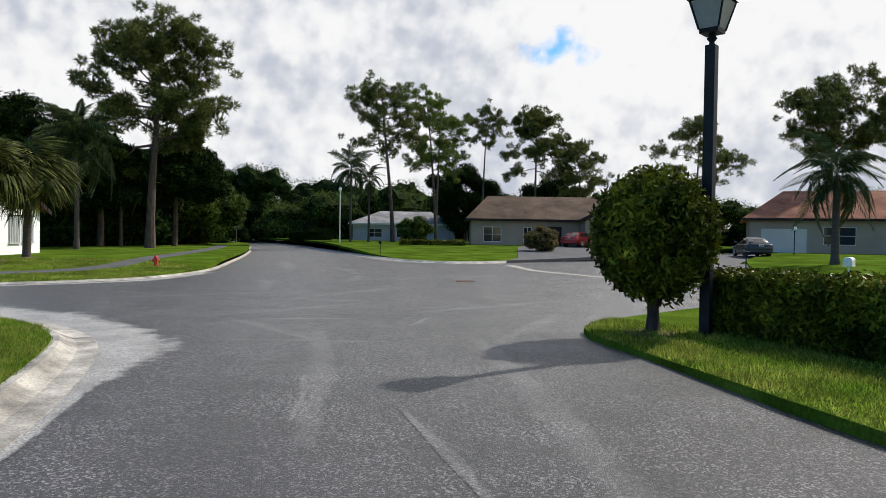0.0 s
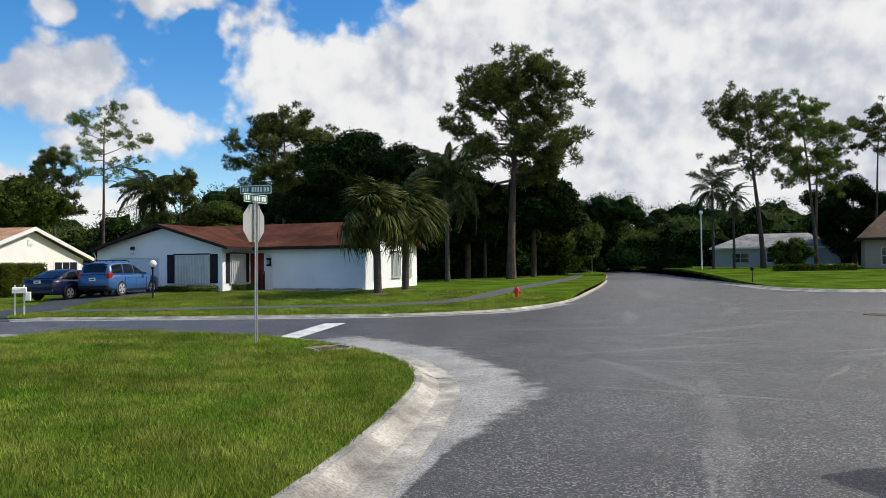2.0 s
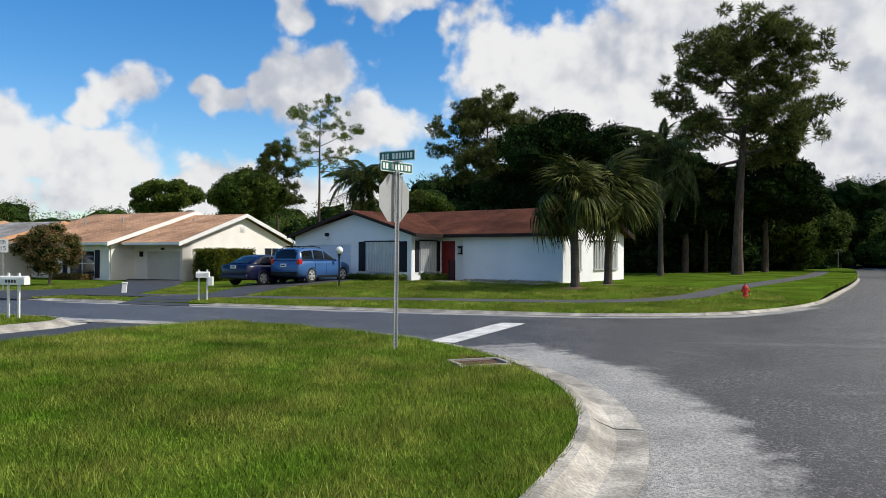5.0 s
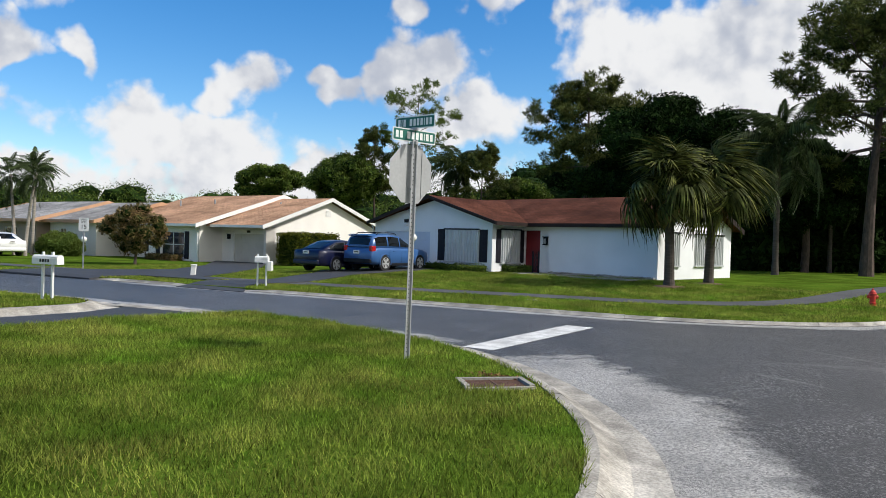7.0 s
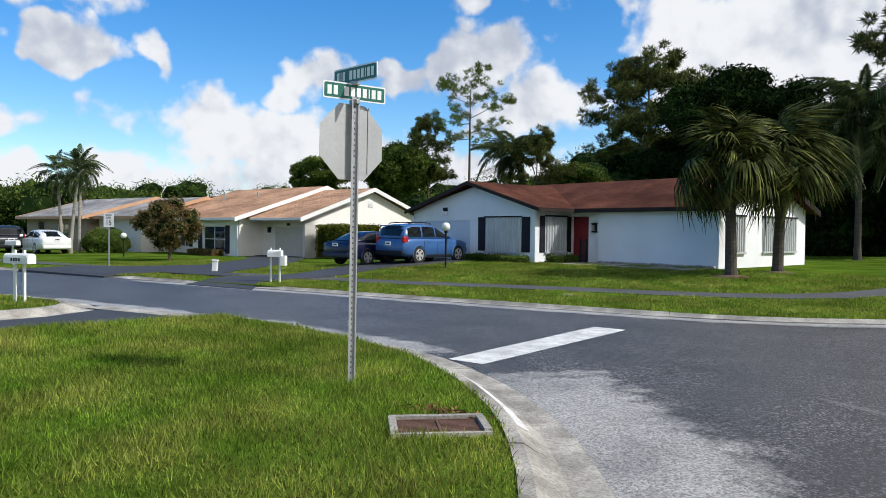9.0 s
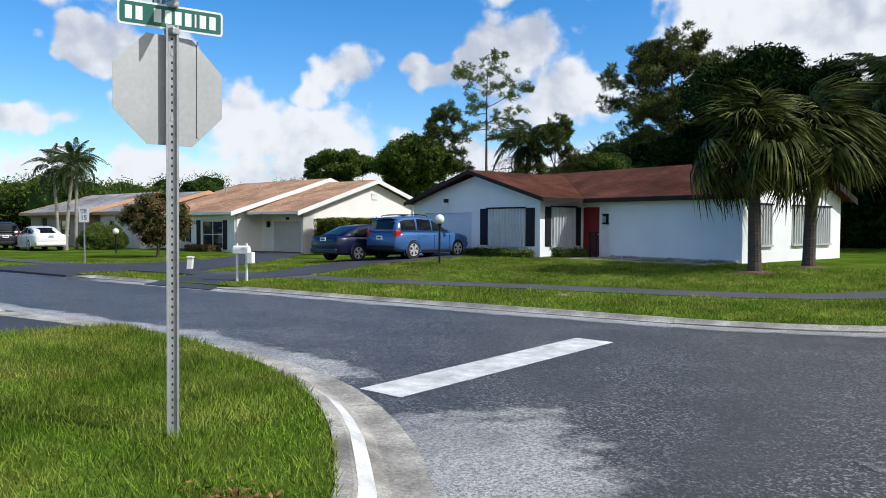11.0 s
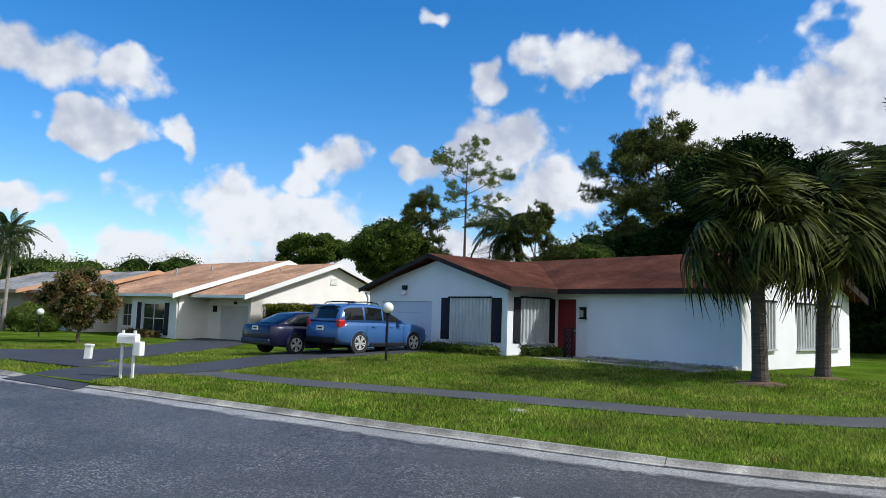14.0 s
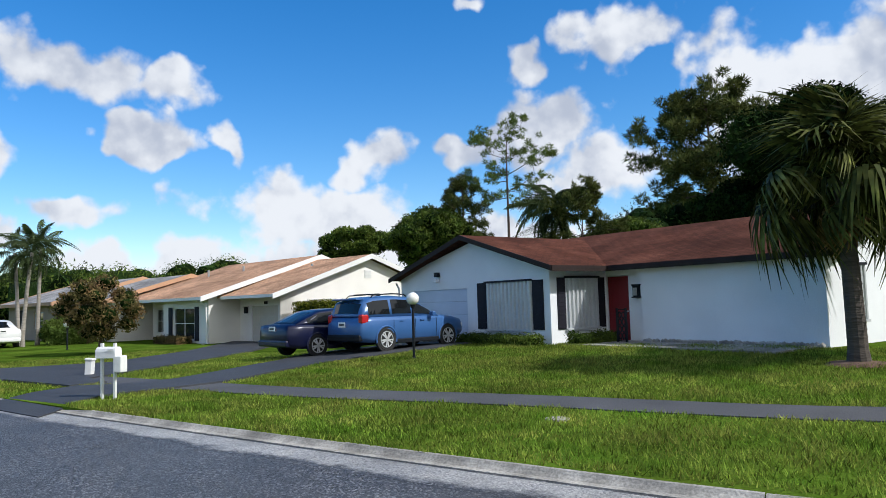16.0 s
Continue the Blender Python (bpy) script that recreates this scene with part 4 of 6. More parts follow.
    framed_window(h, -8.38, -6.22, 0.32, 1.82, f + 0.1, 2, 2)
    louvred(h, -8.95, -8.52, 0.22, 1.90, f, SHUTTER)
    louvred(h, -6.08, -5.65, 0.22, 1.90, f, SHUTTER)
    framed_window(h, -13.05, -12.05, 0.55, 1.80, f + 1.3, 2, 2)
    louvred(h, -11.9, -11.5, 0.50, 1.88, f + 1.2, SHUTTER)
    part("downpipe", tube([(E - 0.06, f - 0.5, 2.2), (E - 0.06, f - 0.1, 2.0), (E - 0.06, f - 0.06, 0.1), (E, f - 0.4, 0.06)], [0.045] * 4, 8), TRIM_WHITE, h)
    for x in (-0.6, -4.0):
        lm = boxed("wall_lamp", (x - 0.09, x + 0.09, 0.54, 0.696, 1.50, 1.80), BLACK, h, "black wall lantern", 0.02)
        boxed("lamp_cap", (x - 0.12, x + 0.12, 0.52, 0.697, 1.80, 1.83), BLACK, lm)
    boxed("number_plaque", (-2.45, -2.15, 0.67, 0.697, 1.92, 2.06), TRIM_DARK, h, "dark oval number plaque", 0.01)
    boxed("wall", (L, E - 0.2, f + 12.6, f + 12.8, zb, e), STUCCO_CREAM, h)
    boxed("wall", (E, 0.0, D - 0.2, D, zb, e), STUCCO_CREAM, h)
    for x, y, z in ((-8.6, 3.2, 3.4), (-11.5, 2.6, 3.3), (-3.0, 3.9, 3.2)):
        part("vent_pipe", turned([(0.06, z), (0.06, z + 0.75)], 10), STEEL, h).location = (x, y, 0)
    return h


cream_house()


def plain_house(name, m, L, D, eave, ridge, walls, roof, label, trim, hip=0.0, zb=0.0, holes=(), doors=(), garage=None, wing=None):
    """A single-storey house: front wall with windows, hipped or gabled roof with overhang, fascia, and a forward wing."""
    h = thing(name, m, label, "house")
    cut = [(a, b, c, d) for a, b, c, d in holes] + [(a, b, zb, d) for a, b, d in doors] + ([(garage[0], garage[1], zb, garage[2])] if garage else [])
    opened("wall", 0, L, zb, eave, cut, 0, 0.2, walls, h)
    boxed("wall", (0, 0.2, 0.2, D, zb, eave), walls, h)
    boxed("wall", (L - 0.2, L, 0.2, D, zb, eave), walls, h)
    boxed("wall", (0.2, L - 0.2, D - 0.2, D, zb, eave), walls, h)
    o = 0.6
    r0, r1 = (-o + hip, L + o - hip)
    v = [(-o, -o, eave), (L + o, -o, eave), (L + o, D + o, eave), (-o, D + o, eave), (r0, D / 2, ridge), (r1, D / 2, ridge)]
    fs = [(0, 1, 5, 4), (2, 3, 4, 5)] + ([(1, 2, 5), (3, 0, 4)] if hip else [])
    roof_mesh("roof", v, fs, roof, h)
    if not hip:
        for x in (0.0, L - 0.2):
            wall("gable", [(0, eave), (D, eave), (D / 2, ridge - 0.2)], "x", x, x + 0.2, walls, h)
        for x in (-o - 0.05, L + o):
            wall("rake_board", [(-o, eave - 0.1), (D / 2, ridge - 0.1), (D + o, eave - 0.1), (D + o, eave + 0.14), (D / 2, ridge + 0.16), (-o, eave + 0.14)], "x", x, x + 0.05, trim, h)
    boxed("fascia", (-o, L + o, -o - 0.03, -o, eave - 0.08, eave + 0.13), trim, h)
    boxed("soffit", (-o, L + o, -o, 0, eave - 0.05, eave - 0.01), trim, h)
    for a, b, c, d in holes:
        framed_window(h, a + 0.05, b - 0.05, c + 0.05, d - 0.05, 0.10, 2, 2)
    for a, b, d in doors:
        boxed("front_door", (a + 0.03, b - 0.03, 0.08, 0.13, zb, d - 0.03), TRIM_DARK, h)
    if garage:
        garage_door(h, garage[0], garage[1], zb, garage[2], 0.0, GARAGE_CREAM)
    if wing:
        a, b, fwd, wr = wing
        c = (a + b) / 2
        wall("wing_front", [(a, zb), (b, zb), (b, eave), (c, wr - 0.15), (a, eave)], "y", -fwd, -fwd + 0.2, walls, h)
        for x in (a, b - 0.2):
            boxed("wall", (x, x + 0.2, -fwd + 0.2, 0, zb, eave), walls, h)
        garage_door(h, a + 0.5, b - 0.5, zb, zb + 2.1, -fwd - 0.11, STUCCO_TAN)
        back = D / 2 * (wr - eave) / (ridge - eave)
        roof_mesh("wing_roof", [(a - o, -fwd - o, eave), (c, -fwd - o, wr), (c, back, wr), (a - o, -o + 0.05, eave), (b + o, -fwd - o, eave), (b + o, -o + 0.05, eave)], [(0, 1, 2, 3), (1, 4, 5, 2)], roof, h, thick=0.14)
        wall("rake_board", [(a - o, eave - 0.12), (c, wr - 0.12), (b + o, eave - 0.12), (b + o, eave + 0.14), (c, wr + 0.15), (a - o, eave + 0.14)], "y", -fwd - o - 0.05, -fwd - o, trim, h)
    return h


# third house along the street, with orange trim
plain_house("house", pose(-53.0, 43.5, 0.0, rz=-10), 9.5, 10, 2.35, 3.9, STUCCO_TAN, SHINGLE_GREY, "tan house with a pale grey roof and shaded carport", TRIM_ORANGE, 0, 0.0, holes=[(5.2, 6.9, 0.8, 1.9)], doors=[(2.0, 3.0, 2.1)])
plain_house("house", pose(-43.2, 42.6, 0.0, rz=-10), 5.6, 9, 2.35, 3.8, STUCCO_CREAM, SHINGLE_GREY, "pale stucco house wing with orange rake boards", TRIM_ORANGE, 0, 0.0, holes=[(1.2, 2.0, 0.9, 1.9)])
# brown-roofed house across the road
plain_house("house", pose(39.1, 60.3, 0.55, rz=-30), 19, 11, 2.75, 5.3, STUCCO_TAN, SHINGLE_UMBER, "tan stucco house with a broad umber shingle roof", TRIM_DARK, 2.4, 0.0, holes=[(1.2, 3.0, 0.6, 2.1), (5.2, 6.0, 0.3, 2.1)], doors=[(7.5, 9.0, 2.2)], wing=(10.8, 16.6, 3.0, 4.4))
plain_house("house", pose(39.0, 91.5, 0.5, rz=-28), 14, 10, 2.6, 4.4, STUCCO_GREY, SHINGLE_GREY, "pale blue-grey house with a grey hipped roof", TRIM_WHITE, 4.0, 0.0, holes=[(2.0, 4.0, 0.8, 2.0), (6.0, 8.0, 0.8, 2.0)])
plain_house("house", pose(54.4, 39.8, 0.7, rz=-50), 20, 12, 2.75, 5.4, STUCCO_TAN, SHINGLE_RED, "tan stucco house with a terracotta hipped roof", TRIM_DARK, 3.5, 0.0, holes=[(5.6, 8.0, 0.7, 2.2)], doors=[(10.6, 12.4, 2.2)], garage=(0.9, 4.4, 2.0))

# ---------------------------------------------------------------- cars


def loft(sections, smooth=False):
    """Joins rings of equal count into a closed body."""
    bm = bmesh.new()
    rings = [[bm.verts.new(p) for p in s] for s in sections]
    n = len(rings[0])
    for a, b in zip(rings, rings[1:]):
        for k in range(n):
            bm.faces.new((a[k], a[(k + 1) % n], b[(k + 1) % n], b[k]))
    bm.faces.new(rings[0][::-1])
    bm.faces.new(rings[-1])
    return bm


def car(m, color, kind, label, rails=False):
    """A car, nose towards +y, its origin on the ground between the rear wheels' contact points."""
    c = thing("car", m, label, "car")
    if kind == "suv":
        # y, half width, sill, bonnet or belt height
        st = [(-0.95, 0.80, 0.45, 0.80), (-0.88, 0.86, 0.34, 1.02), (-0.5, 0.89, 0.26, 1.06), (0.4, 0.90, 0.24, 1.05), (1.4, 0.90, 0.24, 1.04), (2.1, 0.90, 0.24, 1.05), (2.9, 0.88, 0.26, 0.98), (3.35, 0.82, 0.32, 0.88), (3.55, 0.70, 0.42, 0.72)]
        roof = [(-0.86, 0.74, 1.08, 1.12), (-0.72, 0.72, 1.06, 1.52), (-0.35, 0.70, 1.05, 1.64), (0.5, 0.70, 1.05, 1.68), (1.2, 0.69, 1.04, 1.63), (1.65, 0.70, 1.04, 1.40), (2.25, 0.74, 1.03, 1.07)]
        wheelbase, r, tail_z = 2.64, 0.345, (0.84, 1.12)
    else:
        st = [(-1.05, 0.76, 0.45, 0.82), (-0.98, 0.84, 0.32, 0.98), (-0.5, 0.89, 0.24, 1.00), (0.4, 0.90, 0.22, 0.96), (1.4, 0.90, 0.22, 0.94), (2.2, 0.90, 0.22, 0.94), (3.1, 0.87, 0.24, 0.84), (3.6, 0.80, 0.30, 0.72), (3.82, 0.66, 0.40, 0.60)]
        roof = [(-0.65, 0.66, 0.99, 1.01), (-0.25, 0.67, 0.98, 1.20), (0.25, 0.65, 0.96, 1.40), (0.9, 0.64, 0.95, 1.45), (1.4, 0.64, 0.94, 1.40), (1.8, 0.67, 0.94, 1.22), (2.35, 0.72, 0.94, 0.97)]
        wheelbase, r, tail_z = 2.75, 0.325, (0.72, 0.87)

    def ring(y, w, z0, z1):
        h = z1 - z0
        half = [(w * 0.88, z0), (w * 0.99, z0 + 0.15 * h), (w, z0 + 0.5 * h), (w * 0.985, z0 + 0.82 * h), (w * 0.93, z0 + 0.96 * h), (w * 0.7, z1)]
        return [(x, y, z) for x, z in half] + [(-x, y, z) for x, z in half[::-1]]

    def cap(y, w, z0, z1):
        h = z1 - z0
        half = [(w * 1.16, z0 - 0.03), (w * 1.10, z0 + 0.35 * h), (w * 1.0, z0 + 0.78 * h), (w * 0.90, z0 + 0.94 * h), (w * 0.55, z1)]
        return [(x, y, z) for x, z in half] + [(-x, y, z) for x, z in half[::-1]]

    part("body", loft([ring(*s) for s in st]), color, c, smooth=True)
    part("cabin", loft([cap(*q) for q in roof]), color, c, smooth=True)
    ys = [q[0] for q in roof]

    def flank(y, f, s):
        """A point on the cabin's side at length y, f of the way from belt to roof."""
        w, z0, z1 = (np.interp(y, ys, [q[k] for q in roof]) for k in (1, 2, 3))
        return (s * (w * np.interp(f, (0.0, 0.35, 0.78, 0.94), (1.155, 1.10, 1.0, 0.90)) + 0.008), y, z0 + f * (z1 - z0))

    def side_window(y0, y1):
        for s in (-1, 1):
            bm = bmesh.new()
            grid = [[bm.verts.new(flank(y, f, s)) for f in (0.10, 0.35, 0.60, 0.80)] for y in np.linspace(y0, y1, 7)]
            for p, q in zip(grid, grid[1:]):
                for k in range(3):
                    bm.faces.new((p[k], p[k + 1], q[k + 1], q[k]))
            part("side_window", bm, CAR_GLASS, c, "dark tinted side window")

    def end_window(name, low, high, out):
        bm = bmesh.new()
        p, q = Vector((0, low[0], low[3])), Vector((0, high[0], high[3]))
        rows = [[bm.verts.new((x * (low[1] * (1 - t) + high[1] * t), 0.0 + (p + (q - p) * t).y + out - abs(out) / out * 0.05 * abs(x) ** 3, (p + (q - p) * t).z + 0.012 - 0.05 * abs(x) ** 3)) for x in (-0.92, -0.5, 0, 0.5, 0.92)] for t in (0.08, 0.45, 0.84)]
        for a, b in zip(rows, rows[1:]):
            for k in range(4):
                bm.faces.new((a[k], a[k + 1], b[k + 1], b[k]))
        part(name, bm, CAR_GLASS, c, "dark tinted glass")

    for y0, y1 in (((-0.62, 0.22), (0.32, 1.12), (1.20, 1.98)) if kind == "suv" else ((-0.28, 0.70), (0.80, 2.02))):
        side_window(y0, y1)
    end_window("rear_window", roof[0], roof[1 if kind == "suv" else 2], -0.035)
    end_window("windscreen", roof[-1], roof[-3], 0.03)
    for y in (0.0, wheelbase):
        for s in (-1, 1):
            w = part("wheel", turned([(r * 0.70, -0.10), (r * 0.93, -0.105), (r, -0.07), (r, 0.07), (r * 0.93, 0.105), (r * 0.70, 0.10)], 24), TYRE, c)
            w.matrix_local = pose(s * 0.80, y, r) @ pose(0, 0, 0, 0, 90, 0)
            rim = part("rim", turned([(r * 0.30, s * 0.075), (r * 0.66, s * 0.09), (r * 0.70, s * 0.107), (r * 0.68, s * 0.112)][:: 1], 20), TYRE, w, "dark wheel barrel")
            part("rim_lip", turned([(r * 0.62, s * 0.100), (r * 0.66, s * 0.118), (r * 0.71, s * 0.120), (r * 0.72, s * 0.100)], 24), RIM, w, "bright alloy rim edge")
            for k in range(10):
                sp = boxed("spoke", (-0.022, 0.022, 0.0, r * 0.66, 0.104 if s > 0 else -0.125, 0.125 if s > 0 else -0.104), RIM, w)
                sp.matrix_local = pose(0, 0, 0, 0, 0, 36 * k + (7 if k % 2 else -7))
            arch = [(s * 0.893, y + (r + 0.055) * math.cos(a), r + (r + 0.055) * math.sin(a)) for a in np.linspace(-0.25, math.pi + 0.25, 14)]
            part("wheel_arch", tube(arch, [0.026] * 14, 6), color, c)
            well = part("wheel_well", turned([(r + 0.05, -0.05), (r + 0.05, 0.05)], 22), TYRE, c)
            well.matrix_local = pose(s * 0.845, y, r + 0.015) @ pose(0, 0, 0, 0, 90, 0)
    y0 = st[1][0]
    for s in (-1, 1):
        part("tail_light", box(bmesh.new(), s * (0.66 if kind == "suv" else 0.42), s * (0.862 if kind == "suv" else 0.80), y0 - 0.045, y0 + (0.24 if kind == "suv" else 0.10), *tail_z, bevel=0.05), TAIL, c)
        part("headlight", box(bmesh.new(), s * 0.50, s * 0.80, st[-2][0] - 0.08, st[-2][0] + 0.09, 0.60, 0.74, bevel=0.03), GLOBE, c)
        part("mirror", box(bmesh.new(), s * 0.90, s * 1.08, roof[-1][0] - 0.45, roof[-1][0] - 0.30, 1.0, 1.14, bevel=0.03), color, c)
        for yy in (0.55, 1.42):
            part("door_handle", box(bmesh.new(), s * 0.895, s * 0.915, yy, yy + 0.16, 0.87, 0.90), color, c)
        for yy in (0.30, 1.20, 2.12):
            boxed("door_gap", (s * 0.896, s * 0.9025, yy, yy + 0.012, 0.36, 0.93), BLACK, c)
        boxed("sill", (s * 0.80, s * 0.905, 0.42, wheelbase - 0.42, 0.20, 0.33), BLACK if kind == "suv" else color, c, bevel=0.02)
        if rails:
            part("roof_rail", tube([(s * 0.60, -0.35, 1.63), (s * 0.60, -0.25, 1.70), (s * 0.60, 0.5, 1.735), (s * 0.59, 1.0, 1.70), (s * 0.59, 1.1, 1.64)], [0.02] * 5, 6), BLACK, c)
    if rails:
        for yy in (-0.05, 0.75):
            boxed("cross_bar", (-0.60, 0.60, yy, yy + 0.06, 1.715, 1.745), BLACK, c)
        boxed("rear_spoiler", (-0.60, 0.60, -0.92, -0.62, 1.55, 1.60), color, c, bevel=0.02)
    boxed("rear_bumper", (-0.80, 0.80, st[0][0] - 0.05, st[0][0] + 0.12, 0.32, 0.52), color if kind != "suv" else BLACK, c, bevel=0.05)
    pl = boxed("number_plate", (-0.17, 0.17, st[0][0] - 0.075, st[0][0] - 0.062, 0.74, 0.90) if kind == "suv" else (-0.17, 0.17, st[0][0] - 0.03, st[0][0] - 0.015, 0.80, 0.94), SIGN_WHITE, c)
    zc = 0.82 if kind == "suv" else 0.87
    boxed("plate_bar", (-0.12, 0.12, pl.bound_box[0][1] - 0.004, pl.bound_box[0][1] - 0.001, zc - 0.025, zc + 0.025), INK, pl)
    return c


H1 = pose(-8.2, 36.7, 0, rz=-20)
car(pose(-12.9, 34.15, h_drive(-12.9, 35) + 0.005, rz=-11.5) @ Matrix.Scale(0.94, 4), CAR_BLUE, "suv", "metallic blue estate SUV with roof rails on the driveway", True)
car(pose(-14.95, 33.5, h_drive(-15, 34) + 0.005, rz=-12) @ Matrix.Scale(0.95, 4), CAR_NAVY, "sedan", "dark blue saloon car parked beside the SUV")
car(pose(-39.2, 36.3, 0.08, rz=76), CAR_WHITE, "sedan", "white coupe parked before the tan house")
car(pose(-42.5, 35.6, 0.09, rz=74), CAR_BLACK, "suv", "black pick-up sized car before the tan house")
car(pose(45.3, 52.0, h_right(45.3, 52.0) + 0.03, rz=-65), CAR_RED, "sedan", "small red car at the brown-roofed house")
car(pose(47.8, 33.9, 0.48, rz=-36), CAR_BLACK, "sedan", "dark grey saloon car on a grey driveway")
sheet("driveway_5", [(36.5, 25.5), (33, 27.5), (40, 36), (50, 44.5), (56, 40), (51, 35.5), (43, 31)][::-1], lambda x, y: 0.05 + 0.5 * ease((x - 33) / 22), PATH_ASPHALT, 2.0, "grey asphalt driveway of the red-roofed house", "driveway", 0.3)

# ---------------------------------------------------------------- signs and street furniture


def letters(name, body, size, material, parent, m):
    cu = bpy.data.curves.new(name, "FONT")
    cu.body, cu.size, cu.align_x, cu.align_y, cu.extrude = body, size, "CENTER", "CENTER", 0.002
    tmp = new(name, cu)
    me = bpy.data.meshes.new_from_object(tmp.evaluated_get(bpy.context.evaluated_depsgraph_get()))
    bpy.data.objects.remove(tmp)
    ob = finish(name, me, material, parent)
    ob.matrix_local = m
    return ob


def rounded_rect(w, h, r, n=4):
    out = []
    for cx, cy, a0 in ((w / 2 - r, h / 2 - r, 0), (-w / 2 + r, h / 2 - r, 90), (-w / 2 + r, -h / 2 + r, 180), (w / 2 - r, -h / 2 + r, 270)):
        for k in range(n + 1):
            a = radians(a0 + 90 * k / n)
            out.append((cx + r * math.cos(a), cy + r * math.sin(a)))
    return out


def name_blade(parent, z, rz, label, widths):
    """A green street-name blade with a white rim and letter-sized white bars on both faces."""
    b = part("name_blade", prism(bmesh.new(), [(x, y + z) for x, y in rounded_rect(0.70, 0.17, 0.02)], "y", -0.003, 0.003), SIGN_WHITE, parent, label)
    b.matrix_local = pose(0, 0, 0, 0, 0, rz)
    for s in (-1, 1):
        f = part("green_field", prism(bmesh.new(), [(x, y + z) for x, y in rounded_rect(0.672, 0.142, 0.015)], "y", s * 0.0031, s * 0.0045), SIGN_GREEN, b)
        x = -0.30
        for w in widths:
            if w > 0:
                boxed("letter_bar", (s * x, s * (x + w), s * 0.0046, s * 0.0060, z - 0.046, z + 0.046), SIGN_WHITE, f)
                x += w + 0.022
            else:
                x -= w
    return b


sign = thing("stop_sign", pose(-1.65, 14.63, 0.12, 0, 0.6, 0), "bare metal back of a stop sign on a galvanised post", "road sign")
post = prism(bmesh.new(), [(-0.042, -0.03), (-0.028, -0.03), (-0.022, -0.006), (0.022, -0.006), (0.028, -0.03), (0.042, -0.03), (0.042, -0.026), (0.032, -0.026), (0.026, 0.0), (-0.026, 0.0), (-0.032, -0.026), (-0.042, -0.026)], "z", -0.3, 2.90)
pst = part("post", post, STEEL, sign, "galvanised U-channel post with punched holes")
pst.matrix_local = pose(0, 0, 0, 0, 0, 60)
for k in range(50):
    boxed("punched_hole", (-0.006, 0.006, -0.0085, -0.0065, 0.1 + k * 0.055, 0.118 + k * 0.055), INK, pst)
oct_pts = [(0.412 * math.cos(radians(22.5 + 45 * k)), 2.45 + 0.412 * math.sin(radians(22.5 + 45 * k))) for k in range(8)]
plate = part("plate", prism(bmesh.new(), oct_pts, "x", -0.042, -0.039), ALU, sign, "unpainted aluminium back of the octagonal plate")
plate.matrix_local = pose(0, 0, 0, 0, 0, -20)
face = part("red_face", prism(bmesh.new(), [(y * 0.99, 2.45 + (z - 2.45) * 0.99) for y, z in oct_pts], "x", -0.045, -0.0425), SIGN_RED, plate)
boxed("stiffener", (-0.0385, -0.030, 0.19, 0.20, 2.14, 2.82), ALU, plate)
for z in (2.25, 2.70):
    boxed("bolt", (-0.0385, 0.01, -0.012, 0.012, z - 0.012, z + 0.012), STEEL, plate)
boxed("bracket", (-0.05, 0.05, -0.03, 0.03, 2.83, 2.88), STEEL, sign, bevel=0.01)
name_blade(sign, 2.95, 62, "green street-name blade with a white rim", [0.045, 0.045, 0.012, 0.045, 0.045, 0.045, 0.05, -0.05, 0.045, 0.045])
boxed("bracket", (-0.045, 0.045, -0.03, 0.03, 3.02, 3.06), STEEL, sign, bevel=0.01)
name_blade(sign, 3.13, -17, "dark green street-name blade above", [0.04, 0.04, 0.012, 0.04, 0.04, 0.04, 0.045, -0.05, 0.04, 0.012, 0.04])

speed = thing("speed_sign", pose(-23.5, 28.4, 0.07, 0, 0, 25), "white speed limit sign on a thin steel post", "road sign")
boxed("post", (-0.025, 0.025, 0.0, 0.03, -0.2, 2.2), STEEL, speed)
brd = part("board", prism(bmesh.new(), [(x, y + 1.92) for x, y in rounded_rect(0.42, 0.56, 0.03)], "y", -0.012, -0.002), SIGN_WHITE, speed)
for txt, z, s in (("SPEED", 2.12, 0.10), ("LIMIT", 2.02, 0.10), ("15", 1.81, 0.26)):
    letters("lettering", txt, s, INK, brd, pose(0, -0.014, z, 90))


def mailbox(m, label, twin=True, width=0.55, bars=True, dark=False):
    """A domed metal box on one or two posts."""
    b = thing("mailbox", m, label, "mailbox")
    body = TRIM_WHITE if not dark else BLACK
    for s in ((-1, 1) if twin else (0,)):
        boxed("post", (s * 0.14 - 0.024, s * 0.14 + 0.024, -0.024, 0.024, -0.4, 1.10 if twin else 0.85), body, b)
    prof = [(-0.10, 0.82), (0.10, 0.82), (0.10, 0.95), (0.085, 1.0), (0.045, 1.03), (-0.045, 1.03), (-0.085, 1.0), (-0.10, 0.95)]
    x = part("box", prism(bmesh.new(), prof, "x", -width / 2, width / 2), body, b)
    boxed("door", (-width / 2 - 0.012, -width / 2, -0.095, 0.095, 0.83, 0.98), body, x)
    boxed("flag", (width / 2 - 0.16, width / 2 - 0.02, -0.112, -0.102, 0.965, 0.99), body, x)
    if bars:
        for k in range(4):
            boxed("number_bar", (-0.14 + k * 0.075, -0.09 + k * 0.075, -0.106, -0.1, 0.87, 0.94), INK, x)
    return b


